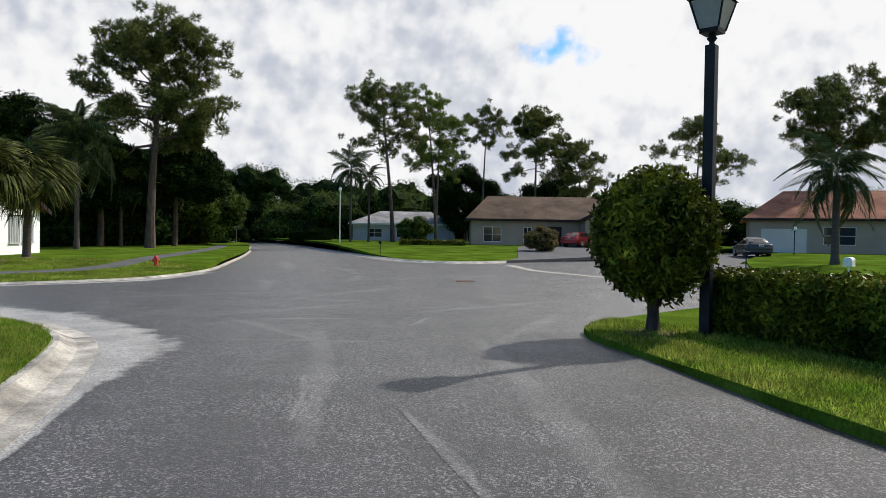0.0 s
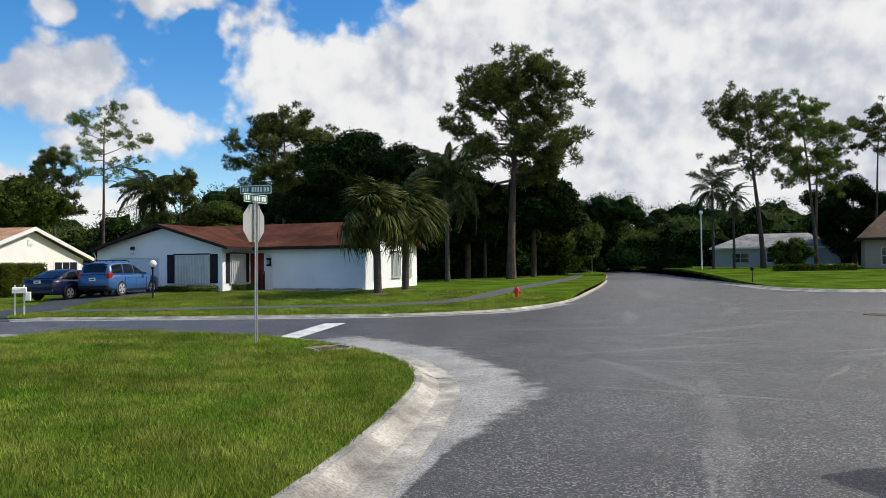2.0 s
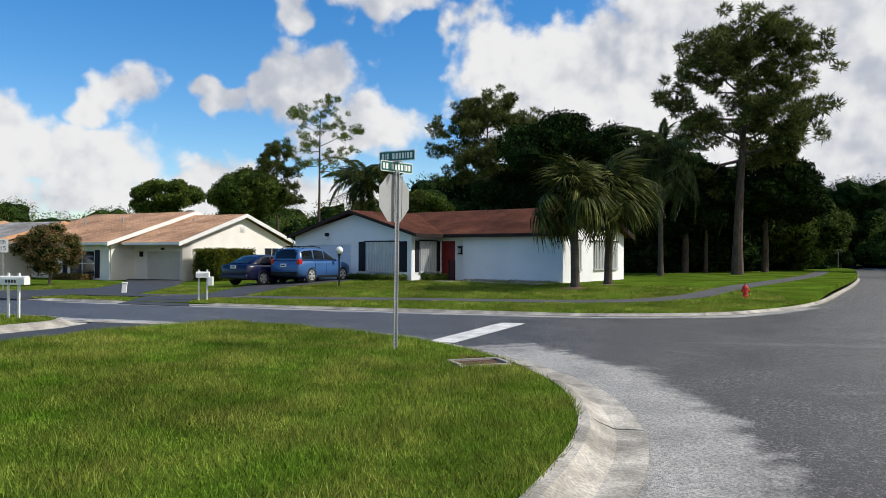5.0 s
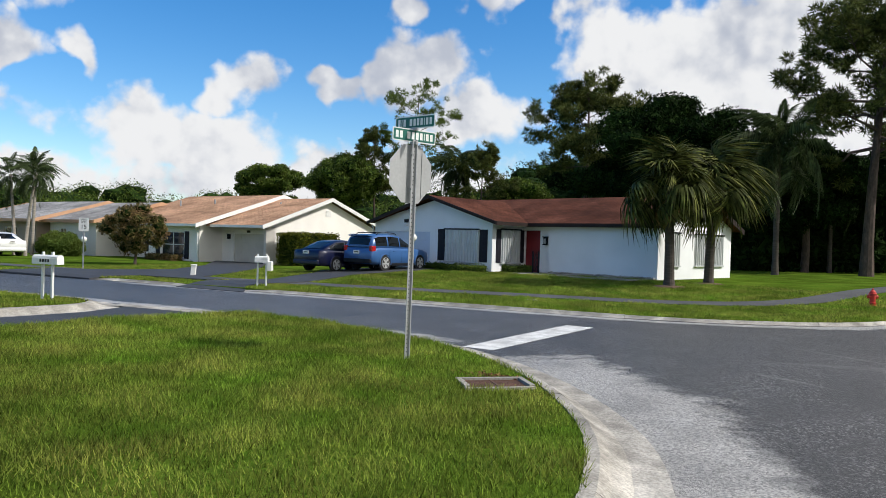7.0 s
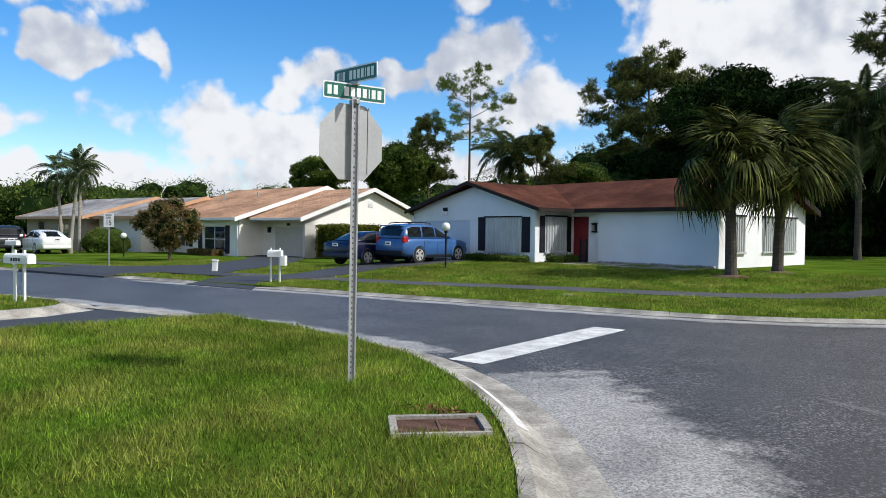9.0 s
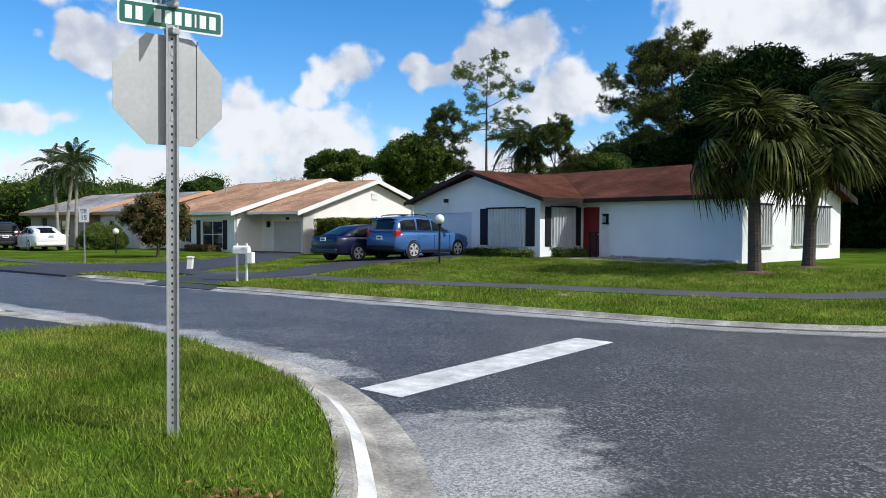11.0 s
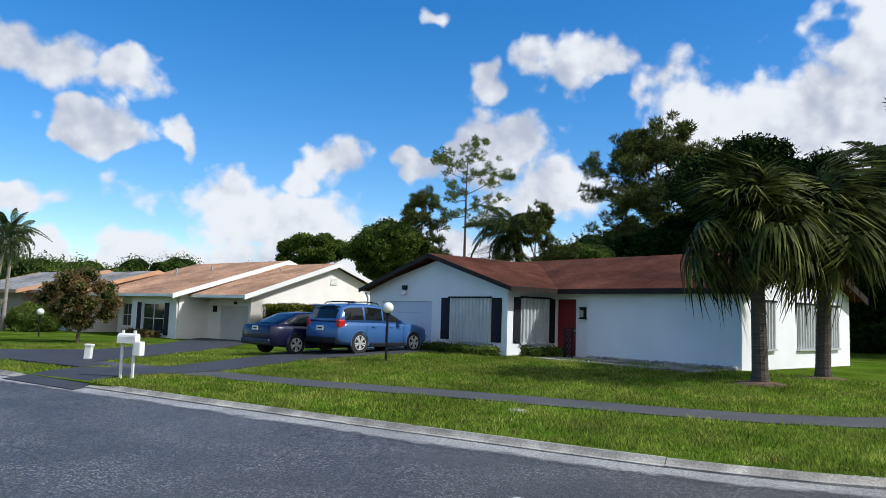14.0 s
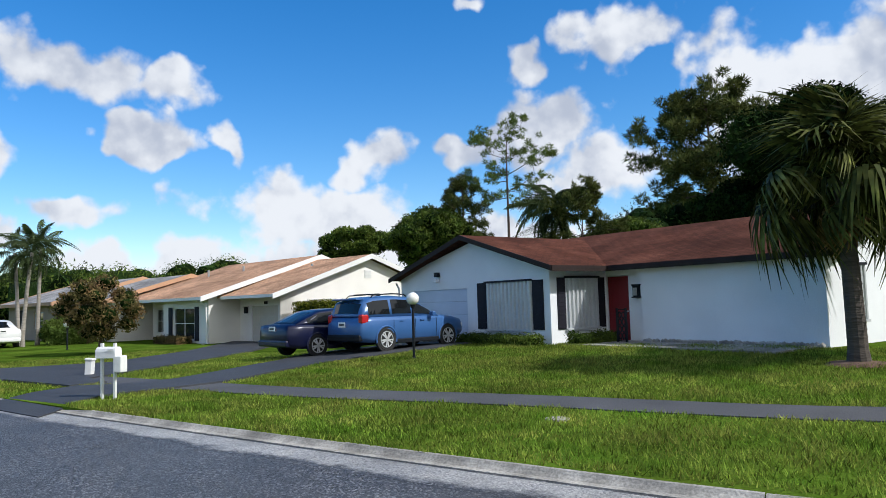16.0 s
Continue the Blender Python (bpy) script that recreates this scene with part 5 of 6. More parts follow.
mb = mailbox(pose(-12.15, 25.5, 0.04, 0, 0, 20), "white metal mailbox on two posts by the driveway", True, 0.42, False)
boxed("newspaper_box", (0.17, 0.34, -0.10, 0.10, 0.55, 0.86), TRIM_WHITE, mb, "small hanging paper box", 0.02)
boxed("footing", (-0.35, 0.35, -0.22, 0.22, -0.02, 0.03), CONCRETE, mb, bevel=0.01)
mailbox(pose(-12.25, 17.75, 0.10, 0, 0, 5), "long white mailbox on two thin posts", True, 0.72)
mailbox(pose(-28.2, 27.3, 0.08, 0, 0, 5), "white mailbox with a broad white arm", False, 0.7, False)
mailbox(pose(17.9, 8.1, 0.33, 0, 0, 25), "white mailbox standing behind the hedge", False, 0.5, False)
mailbox(pose(33.5, 23.4, 0.12, 0, 0, -40), "dark grey mailbox pillar at the side street", False, 0.35, False, True)
mailbox(pose(22.9, 46.0, 0.2, 0, 0, 60), "dark mailbox on the kerb of the far lawn", False, 0.5, False, True)

ped = thing("utility_pedestal", pose(-17.5, 28.3, 0.07, 0, 4, 30), "small white utility pedestal leaning in the grass", "utility box")
boxed("body", (-0.09, 0.09, -0.09, 0.09, -0.1, 0.42), TRIM_WHITE, ped, bevel=0.015)
boxed("cap", (-0.11, 0.11, -0.11, 0.11, 0.42, 0.48), TRIM_WHITE, ped, bevel=0.02)


def globe_lamp(m, h, label):
    g = thing("globe_lamp", m, label, "garden lamp")
    part("post", turned([(0.06, -0.1), (0.06, 0.04), (0.035, 0.06), (0.035, h - 0.12), (0.06, h - 0.1), (0.075, h - 0.02)], 12), BLACK, g, smooth=False)
    prof = [(0.165 * math.sin(a), h + 0.13 - 0.165 * math.cos(a)) for a in np.linspace(0.35, math.pi - 0.02, 12)]
    part("globe", turned(prof, 20), GLOBE, g, "white milk-glass globe", True)
    return g


globe_lamp(pose(-10.2, 32.7, 0.30), 1.42, "white globe lamp on a short black post")
globe_lamp(pose(-32.4, 36.1, 0.07), 1.06, "white globe lamp on a black post by the round bush")
globe_lamp(pose(51.5, 33.5, 0.75), 1.75, "white globe lamp on a post before the red-roofed house")

lamp = thing("street_lamp", pose(11.15, 6.3, 0.08, 0, 0, 20), "black square lamp post with a glazed lantern", "street lamp")
boxed("pole", (-0.085, 0.085, -0.085, 0.085, -0.2, 4.85), BLACK, lamp, bevel=0.008)
part("neck", turned([(0.055, 4.85), (0.04, 4.9), (0.085, 4.96), (0.05, 5.02), (0.07, 5.06)], 12), BLACK, lamp)
part("lantern_base", prism(bmesh.new(), [(-0.15, 5.04), (0.15, 5.04), (0.17, 5.11), (-0.17, 5.11)], "y", -0.16, 0.16), BLACK, lamp)
for a in range(4):
    g = mesh_ob("lantern_pane", [(-0.155, -0.16, 5.11), (0.155, -0.16, 5.11), (0.27, -0.275, 5.56), (-0.27, -0.275, 5.56), (-0.15, -0.153, 5.11), (0.15, -0.153, 5.11), (0.265, -0.268, 5.56), (-0.265, -0.268, 5.56)], [(0, 1, 2, 3), (7, 6, 5, 4), (0, 4, 5, 1), (3, 2, 6, 7), (0, 3, 7, 4), (1, 5, 6, 2)], LANTERN, lamp)
    g.matrix_local = pose(0, 0, 0, 0, 0, 90 * a)
    e = part("corner_bar", tube([(0.162, -0.162, 5.1), (0.28, -0.28, 5.57)], [0.018, 0.018], 6), BLACK, lamp)
    e.matrix_local = pose(0, 0, 0, 0, 0, 90 * a)
bm = bmesh.new()
bmesh.ops.create_cone(bm, cap_ends=True, segments=4, radius1=0.45, radius2=0.06, depth=0.22, matrix=Matrix.Translation((0, 0, 5.68)) @ Matrix.Rotation(radians(45), 4, "Z"))
part("lantern_roof", bm, BLACK, lamp)
part("finial", turned([(0.03, 5.78), (0.05, 5.83), (0.015, 5.92)], 10), BLACK, lamp)

hy = thing("fire_hydrant", pose(5.75, 30.6, 0.20, 0, 0, 30) @ Matrix.Scale(0.74, 4), "red fire hydrant with capped outlets in the grass", "hydrant")
part("barrel", turned([(0.15, 0), (0.15, 0.04), (0.11, 0.05), (0.11, 0.10), (0.14, 0.11), (0.14, 0.14), (0.105, 0.15), (0.105, 0.46), (0.15, 0.47), (0.15, 0.50), (0.13, 0.51), (0.11, 0.58), (0.05, 0.63), (0.03, 0.64), (0.03, 0.70)], 18), HYDRANT, hy, smooth=False)
for a, rr in ((0, 0.07), (90, 0.085), (180, 0.07)):
    o = part("outlet_cap", turned([(rr * 0.8, 0.08), (rr * 0.8, 0.15), (rr, 0.15), (rr, 0.21), (rr * 0.4, 0.23), (0.02, 0.25)], 12), HYDRANT, hy)
    o.matrix_local = pose(0, 0, 0.37) @ pose(0, 0, 0, 0, 0, a) @ pose(0, 0, 0, 0, 90, 0)

drain = thing("storm_drain", pose(-0.03, 13.55, 0.145, 0, 0, 35), "brown iron storm drain plates in a concrete frame", "drain cover")
fr = bmesh.new()
for d in ((-0.39, 0.39, -0.23, -0.19), (-0.39, 0.39, 0.22, 0.28), (-0.39, -0.33, -0.19, 0.22), (0.33, 0.39, -0.19, 0.22)):
    box(fr, d[0], d[1], d[2], d[3], -0.1, 0.030 if d[3] > 0 else 0.012)
part("frame", fr, CONCRETE, drain, "weathered concrete frame")
boxed("shaft", (-0.33, 0.33, -0.19, 0.22, -0.12, -0.09), DARKHOLE, drain)
for x0, x1 in ((-0.325, -0.012), (0.012, 0.325)):
    grate = boxed("grate", (x0, x1, -0.185, -0.16, -0.03, 0.006), RUST, drain, "rust-brown slotted iron grate")
    boxed("bar", (x0, x1, 0.19, 0.215, -0.03, 0.006), RUST, grate)
    for k in range(10):
        boxed("bar", (x0 + 0.005, x1 - 0.005, -0.150 + k * 0.034, -0.130 + k * 0.034, -0.03, 0.004), RUST, grate)
boxed("divider", (-0.011, 0.011, -0.185, 0.215, -0.03, 0.009), RUST, drain)

mh = thing("manhole_cover", pose(15.5, 21.5, 0.006), "dark iron manhole cover set in the asphalt", "manhole cover")
part("rim", turned([(0.40, -0.03), (0.40, 0.008), (0.34, 0.008), (0.34, -0.03)], 28), RUST, mh)
part("lid", turned([(0.335, -0.03), (0.335, 0.006), (0.05, 0.009)], 28), RUST, mh)
vc = thing("valve_cover", pose(-3.4, 26.6, 0.085), "pale round valve cover in the verge", "valve cover")
part("lid", turned([(0.17, -0.04), (0.17, 0.015), (0.14, 0.022), (0.03, 0.024)], 20), CONCRETE, vc)

pole = thing("light_pole", pose(27.6, 66.5, 0.2), "thin pale light pole beside the far road", "light pole")
part("shaft", turned([(0.08, -0.2), (0.06, 3.0), (0.045, 5.7)], 10), TRIM_WHITE, pole)
part("lamp_head", turned([(0.05, 5.7), (0.16, 5.8), (0.16, 6.0), (0.04, 6.1)], 12), GLOBE, pole)
far_sign = thing("road_sign", pose(20.6, 80.0, 0.15, 0, 0, -15), "small sign on a thin post far down the road", "road sign")
boxed("post", (-0.03, 0.03, -0.03, 0.03, -0.2, 2.6), STEEL, far_sign)
boxed("board", (-0.3, 0.3, -0.045, -0.032, 2.0, 2.6), ALU, far_sign)

# ---------------------------------------------------------------- trees and plants
nr = np.random.RandomState(7)


def leaf_cards(centres, radii, per, size, rs, aspect=0.5, flat_z=0.75, shell=0.55, corners=4):
    """Corners of many small folded leaves scattered in ellipsoid clumps."""
    out = []
    for c, r, n in zip(centres, radii, per):
        d = rs.normal(size=(n, 3))
        d /= np.linalg.norm(d, axis=1)[:, None]
        d *= (shell + (1 - shell) * rs.rand(n, 1) ** 0.7) * (1 + (0.08 if corners == 3 else 0.18) * rs.normal(size=(n, 1)))
        p = np.asarray(c) + d * np.asarray(r) * np.array([1, 1, flat_z])
        a = rs.normal(size=(n, 3))
        a /= np.linalg.norm(a, axis=1)[:, None]
        b = np.cross(a, rs.normal(size=(n, 3)))
        b /= np.linalg.norm(b, axis=1)[:, None]
        s = size * (0.6 + 0.8 * rs.rand(n, 1))
        quad = [p - a * s, p + b * s * aspect * 0.5, p + a * s, p - b * s * aspect * 0.5]
        if corners == 3:
            quad = [p - a * s + b * s * aspect * 0.5, p + a * s, p - a * s - b * s * aspect * 0.5]
        out.append(np.stack(quad, 1).reshape(-1, 3))
    return np.concatenate(out)


def tufts(centres, radii, per, size, rs, flat_z=0.72):
    """Needle tufts: thin blades that bristle outwards and up from each clump."""
    out = []
    for c, r, n in zip(centres, radii, per):
        d = rs.normal(size=(n, 3))
        d /= np.linalg.norm(d, axis=1)[:, None]
        p = np.asarray(c) + d * r * np.array([1, 1, flat_z]) * (0.25 + 0.6 * rs.rand(n, 1) ** 0.6)
        a = d + 0.55 * rs.normal(size=(n, 3)) + np.array([0, 0, 0.3])
        a /= np.linalg.norm(a, axis=1)[:, None]
        b = np.cross(a, rs.normal(size=(n, 3)))
        b /= np.linalg.norm(b, axis=1)[:, None]
        s = size * (0.6 + 0.8 * rs.rand(n, 1))
        out.append(np.stack([p - b * s * 0.11, p + b * s * 0.11, p + a * s], 1).reshape(-1, 3))
    return np.concatenate(out)


_ico = bmesh.new()
bmesh.ops.create_icosphere(_ico, subdivisions=2, radius=1.0)
ICO = np.array([[v.co[:] for v in f.verts] for f in _ico.faces], np.float32)
_ico.free()


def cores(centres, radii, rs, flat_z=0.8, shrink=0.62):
    """Dense lumpy bodies, one a clump; dark ones paint the crown's inner shade."""
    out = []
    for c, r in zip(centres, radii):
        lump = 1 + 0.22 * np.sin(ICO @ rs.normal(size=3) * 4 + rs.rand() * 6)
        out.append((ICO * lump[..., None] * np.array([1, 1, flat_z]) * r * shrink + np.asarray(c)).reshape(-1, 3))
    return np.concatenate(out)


def pine(x, y, z0, H, R, cb, seed, label, dense=1.0, mat_leaf=NEEDLE, limbs=16, lean=0.0, rad=None, group="", clump=0.86):
    """A slash pine: a tall bare trunk, crooked limbs and a broken crown of needle clumps."""
    rs = np.random.RandomState(seed)
    t = thing("pine_tree", pose(x, y, z0), label, "pine tree", group)
    H, cb, R = H - z0 - 0.8, cb - z0, R * 0.84
    r0 = rad or 0.013 * H
    pts, rr = [], []
    for k in range(9):
        f = k / 8
        pts.append((lean * f * f * 2 + 0.012 * H * math.sin(3 * f + seed), 0.01 * H * math.sin(4 * f + seed * 2), f * H * 0.96 - (0.3 if k == 0 else 0)))
        rr.append(r0 * (1.25 if k == 0 else 1 - 0.82 * f))
    bm = tube(pts, rr, 10)
    centres, radii = [], []
    P = np.array(pts)
    size = 0.112 * R * clump / 0.86
    for k in range(limbs):
        f = (k + 0.5) / limbs
        zz = cb + (H * 0.93 - cb) * f
        base = Vector((np.interp(zz, P[:, 2], P[:, 0]), np.interp(zz, P[:, 2], P[:, 1]), zz))
        a = k * 2.4 + rs.rand() * 1.1
        reach = R * (0.35 + 0.65 * math.sin(math.pi * (0.22 + 0.70 * f)) ** 0.8) * (0.62 + 0.5 * rs.rand()) * (1 - 0.35 * f ** 3)
        d = Vector((math.cos(a), math.sin(a), -0.02 + 0.42 * f + 0.18 * rs.normal()))
        line = [base]
        for q in range(1, 5):
            line.append(base + d * reach * q / 4 + Vector((rs.normal() * 0.05 * R, rs.normal() * 0.05 * R, 0.03 * R * math.sin(q * 1.7 + k))))
        tube(line, [r0 * w * (1 - 0.55 * f) for w in (0.34, 0.26, 0.19, 0.12, 0.06)], 5, bm)
        for q in (1, 2, 3, 4):
            for side in (-1, 1):
                if q == 1 and (side < 0 or rs.rand() < 0.55):
                    continue
                out = Vector((-d.y * side, d.x * side, 0.35)) * 0.75 + d * 0.6
                tip = line[q] + out * R * (0.10 + 0.15 * rs.rand()) + Vector((0, 0, rs.normal() * 0.07 * R))
                tube([line[q], (line[q] + tip) / 2 + Vector((0, 0, 0.03 * R)), tip], [r0 * 0.10, r0 * 0.07, r0 * 0.03], 4, bm)
                for extra in range(2 if q < 4 else 4):
                    centres.append(tip + Vector(rs.normal(size=3)) * (0.0 if extra == 0 else 1.15 * size))
                    radii.append(size * (0.65 + 0.6 * rs.rand()))
    top = Vector(pts[-1])
    for k in range(7):
        centres.append(top + Vector(rs.normal(size=3)) * 0.13 * R + Vector((0, 0, 0.02 * R)))
        radii.append(size * (0.8 + 0.5 * rs.rand()))
    part("trunk", bm, BARK, t)
    per = [int(150 * dense ** 0.4 * min(1.7, (v / 0.6) ** 1.4)) + 20 for v in radii]
    finish("crown", np_mesh("crown", tufts(centres, radii, per, 0.25 + 0.14 * size, rs), 3), mat_leaf, t)
    return t


def broadleaf(x, y, z0, H, R, cb, seed, label, mat_leaf=LEAF, leaf=0.22, clumps=34, per=260, name="tree", cat="tree", trunk=0.16, flat_z=0.8):
    """A leafy tree: short forked trunk, limbs, and a lumpy crown with gaps."""
    rs = np.random.RandomState(seed)
    t = thing(name, pose(x, y, z0), label, cat)
    H, cb, R = (H - z0) * 0.93, max(cb - z0, 0.02), R * 0.92
    bm = tube([(0, 0, -0.2), (0.05, 0.03, cb * 0.6 + 0.2), (0.02, -0.05, cb + (H - cb) * 0.55)], [trunk * 1.2, trunk, trunk * 0.4], 9)
    cz, hz = (H + cb) / 2, (H - cb) / 2
    centres, radii = [], []
    for k in range(clumps):
        u = 1 - 2 * (k + 0.5) / clumps
        a = k * 2.39996
        s = math.sqrt(1 - u * u)
        c = Vector((R * 0.72 * s * math.cos(a), R * 0.72 * s * math.sin(a), cz + hz * 0.74 * u)) + Vector(rs.normal(size=3)) * 0.10 * R
        centres.append(c)
        radii.append(R * (0.22 + 0.16 * rs.rand()))
        if k % 4 == 0:
            tube([(0.03, 0, cb + 0.25 * hz), Vector((c.x * 0.5, c.y * 0.5, (c.z + cb + 0.3 * hz) / 2)), c], [trunk * 0.5, trunk * 0.3, trunk * 0.1], 5, bm)
    part("trunk", bm, BARK, t)
    finish("crown", np_mesh("crown", leaf_cards(centres, radii, [int(per * 2.2)] * clumps, leaf * 0.62, rs, 0.75, flat_z, 0.6, 3), 3), mat_leaf, t)
    # near-black cores paint the crowns' inner shade; the yellow-green bush keeps its own colour
    finish("shade_core", np_mesh("shade_core", cores(centres, radii, rs, flat_z, 0.66), 3), LEAF_DARK_SHADE if mat_leaf is not NEEDLE_PALE else NEEDLE_PALE, t)
    return t


def fan_leaf(rs, droop, length=1.0):
    """One fan frond: a stalk and a half-round of narrow folded blades that hang at the tips."""
    v = []
    stalk = 0.95
    for k in range(5):
        a, b = k / 5 * stalk, (k + 1) / 5 * stalk
        v += [(a, -0.018, 0), (b, -0.014, 0), (b, 0.014, 0.01), (a, 0.018, 0.01)]
    hub = np.array([stalk, 0, 0])
    for k in range(26):
        ang = radians(-115 + 230 * k / 25)
        d = np.array([math.cos(ang), math.sin(ang), 0.0])
        side = np.array([-d[1], d[0], 0])
        L = length * (0.80 + 0.25 * math.cos(ang)) * (0.75 + 0.45 * rs.rand())
        sag = droop * (0.6 + 0.9 * rs.rand())
        pts = []
        for q in (0.0, 0.38, 0.7, 1.0):
            z = -sag * L * max(0.0, q - 0.25) ** 1.6 + 0.05 * math.sin(k * 2.1)
            pts.append(hub + d * L * q * (1 - 0.30 * min(droop, 1.5) * q) + np.array([0, 0, z]))
        for (p, w0), (n, w1) in zip(zip(pts, (0.014, 0.040, 0.024)), zip(pts[1:], (0.040, 0.024, 0.003))):
            v += [p - side * w0, n - side * w1, n + side * w1, p + side * w0]
    return np.array(v, np.float32)


def feather_leaf(rs, length, droop, leaflet=0.55):
    """One feathery frond: an arched rib with two rows of hanging leaflets."""
    v = []
    n = 46
    pts = []
    for k in range(n + 1):
        q = k / n
        pts.append(np.array([length * (q - 0.22 * droop * q * q), 0, length * (0.30 * q - droop * 0.85 * q ** 2.2)]))
    for k in range(n):
        a, b = pts[k], pts[k + 1]
        w = 0.025 * (1 - k / n) + 0.005
        v += [a + (0, -w, 0), b + (0, -w, 0), b + (0, w, 0), a + (0, w, 0)]
        if k < 5:
            continue
        L = leaflet * math.sin(math.pi * (0.12 + 0.85 * k / n)) * (0.8 + 0.4 * rs.rand())
        for s in (-1, 1):
            out = np.array([0.45, s * 0.8, 0.1 + 0.2 * rs.normal()])
            m_ = a + out * L * 0.5
            e = a + out * L * 0.70 + np.array([0.05, 0, -0.95 * L])
            wd = np.array([0.030, 0, 0])
            v += [a - wd * 0.6, m_ - wd, m_ + wd, a + wd * 0.6, m_ - wd, e - wd * 0.2, e + wd * 0.2, m_ + wd]
    return np.array(v, np.float32)


FANS = [np_mesh("fan_frond", fan_leaf(np.random.RandomState(k), d), 4) for k, d in enumerate((0.7, 1.15, 1.7))]
for me in FANS:
    me.materials.append(FROND)
DRY = np_mesh("dry_frond", fan_leaf(np.random.RandomState(9), 1.0, 0.9), 4)
DRY.materials.append(FROND_DRY)
FEATHERS = [np_mesh("feather_frond", feather_leaf(np.random.RandomState(k + 20), 3.0, d), 4) for k, d in enumerate((0.65, 0.95, 1.25))]
for me in FEATHERS:
    me.materials.append(FROND_GREY)


def palm(x, y, z0, H, R, seed, label, kind="fan", fronds=44, lean=(0, 0), rad=0.13, bark=PALM_BARK):
    """A palm: ringed trunk and a head of single fronds."""
    rs = np.random.RandomState(seed)
    t = thing("palm_tree", pose(x, y, z0), label, "palm tree")
    h = H - z0
    pts = [(lean[0] * (k / 8) ** 1.5, lean[1] * (k / 8) ** 1.5, -0.15 + (h + 0.15) * k / 8) for k in range(9)]
    bm = tube(pts, [rad * (1.45 if k == 0 else 1.1 - 0.3 * k / 8) for k in range(9)], 12)
    for k in range(int(h / 0.14)):
        f = (k + 0.5) / int(h / 0.14)
        c = Vector((lean[0] * f ** 1.5, lean[1] * f ** 1.5, h * f))
        r = rad * (1.13 - 0.3 * f)
        tube([c, c + Vector((0, 0, 0.03))], [r, r * 0.97], 12, bm)
    part("trunk", bm, bark, t)
    top = Vector(pts[-1])
    for k in range(fronds):
        f = k / (fronds - 1)
        pitch = (84 - 108 * f if kind == "fan" else 68 - 118 * f ** 0.9) + rs.normal() * (11 if kind == "fan" else 7)
        me = (FANS if kind == "fan" else FEATHERS)[rs.randint(3) if f < 0.5 else 2]
        dry = kind == "fan" and f > 0.94
        fr = new("frond", DRY if dry else me)
        if dry:
            fr["label"] = "dry brown hanging frond"
            pitch = -48 + rs.normal() * 10
        fr.parent = t
        s = R / (2.05 if kind == "fan" else 2.9) * (0.68 + 0.5 * rs.rand()) * (0.6 if dry else 1.0)
        fr.matrix_local = Matrix.Translation(top + Vector((0, 0, 0.25 * (1 - 2 * f)))) @ Euler((0, 0, k * 2.399 + rs.rand() * 0.4)).to_matrix().to_4x4() @ Euler((rs.normal() * 0.5, -radians(pitch), rs.normal() * 0.2)).to_matrix().to_4x4() @ Matrix.Diagonal((s, s, s, 1))
    return t


# palms before and beside the white house
palm(-0.25, 33.2, 0.33, 3.8, 2.2, 1, "fan palm with shaggy drooping fronds on the lawn", "fan", 70, (-0.1, 0.1), 0.17)
palm(0.95, 35.4, 0.36, 3.9, 2.25, 2, "fan palm with wind-blown fronds beside another", "fan", 68, (0.1, 0), 0.17)
palm(3.6, 51.5, 0.45, 7.7, 3.5, 3, "queen palm with long drooping feathery fronds", "feather", 60, (0, 0), 0.16)
palm(7.2, 62.0, 0.45, 6.2, 3.0, 4, "young queen palm under the pine", "feather", 22, (0, 0), 0.14)
palm(-24.6, 72.4, 0.45, 8.9, 3.6, 5, "queen palm with grey-green feathery fronds behind the roof", "feather", 46)
palm(-38.6, 37.2, 0.05, 5.0, 1.7, 6, "slender coconut palm with a leaning trunk", "feather", 24, (0.5, 0.2), 0.10, PALE_BARK)
palm(-40.6, 38.0, 0.05, 5.2, 1.7, 7, "slender palm with a leaning pale trunk", "feather", 24, (-0.7, 0.1), 0.10, PALE_BARK)
palm(-39.8, 38.6, 0.05, 5.4, 1.7, 8, "slender palm in a clump of three", "feather", 24, (0.1, 0.1), 0.10, PALE_BARK)
palm(30.6, 71.2, 0.5, 8.6, 2.8, 9, "tall queen palm beside the road", "feather", 26)
palm(33.9, 74.0, 0.5, 7.8, 2.4, 10, "tall palm with a thin pale trunk", "feather", 24)
palm(42.5, 24.4, 0.35, 5.6, 3.2, 11, "date palm with arching fronds before the red-roofed house", "feather", 36, (0, 0), 0.22)

# pines
pine(8.9, 56.3, 0.45, 17.7, 5.4, 7.6, 11, "tall slash pine with a broad crown", 1.6, NEEDLE, 24, 0.2, 0.36)
pine(-11.0, 68.0, 0.45, 16.8, 5.0, 8.0, 12, "slash pine with a dense dark crown behind the house", 1.6, NEEDLE, 20)
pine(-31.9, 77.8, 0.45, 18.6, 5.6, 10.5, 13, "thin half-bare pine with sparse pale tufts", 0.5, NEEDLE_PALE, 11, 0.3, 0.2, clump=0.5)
pine(-37.8, 80.1, 0.45, 15.1, 3.3, 7.5, 14, "narrow dark pine behind the roofs", 1.3, NEEDLE, 16)
pine(35.4, 71.2, 0.6, 18.9, 4.6, 11.0, 15, "tall pine with a bare trunk and open flat crown", 0.8, NEEDLE, 14, -0.6, 0.26)
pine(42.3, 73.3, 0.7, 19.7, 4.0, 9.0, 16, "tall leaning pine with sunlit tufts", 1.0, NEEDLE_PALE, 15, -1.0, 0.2)
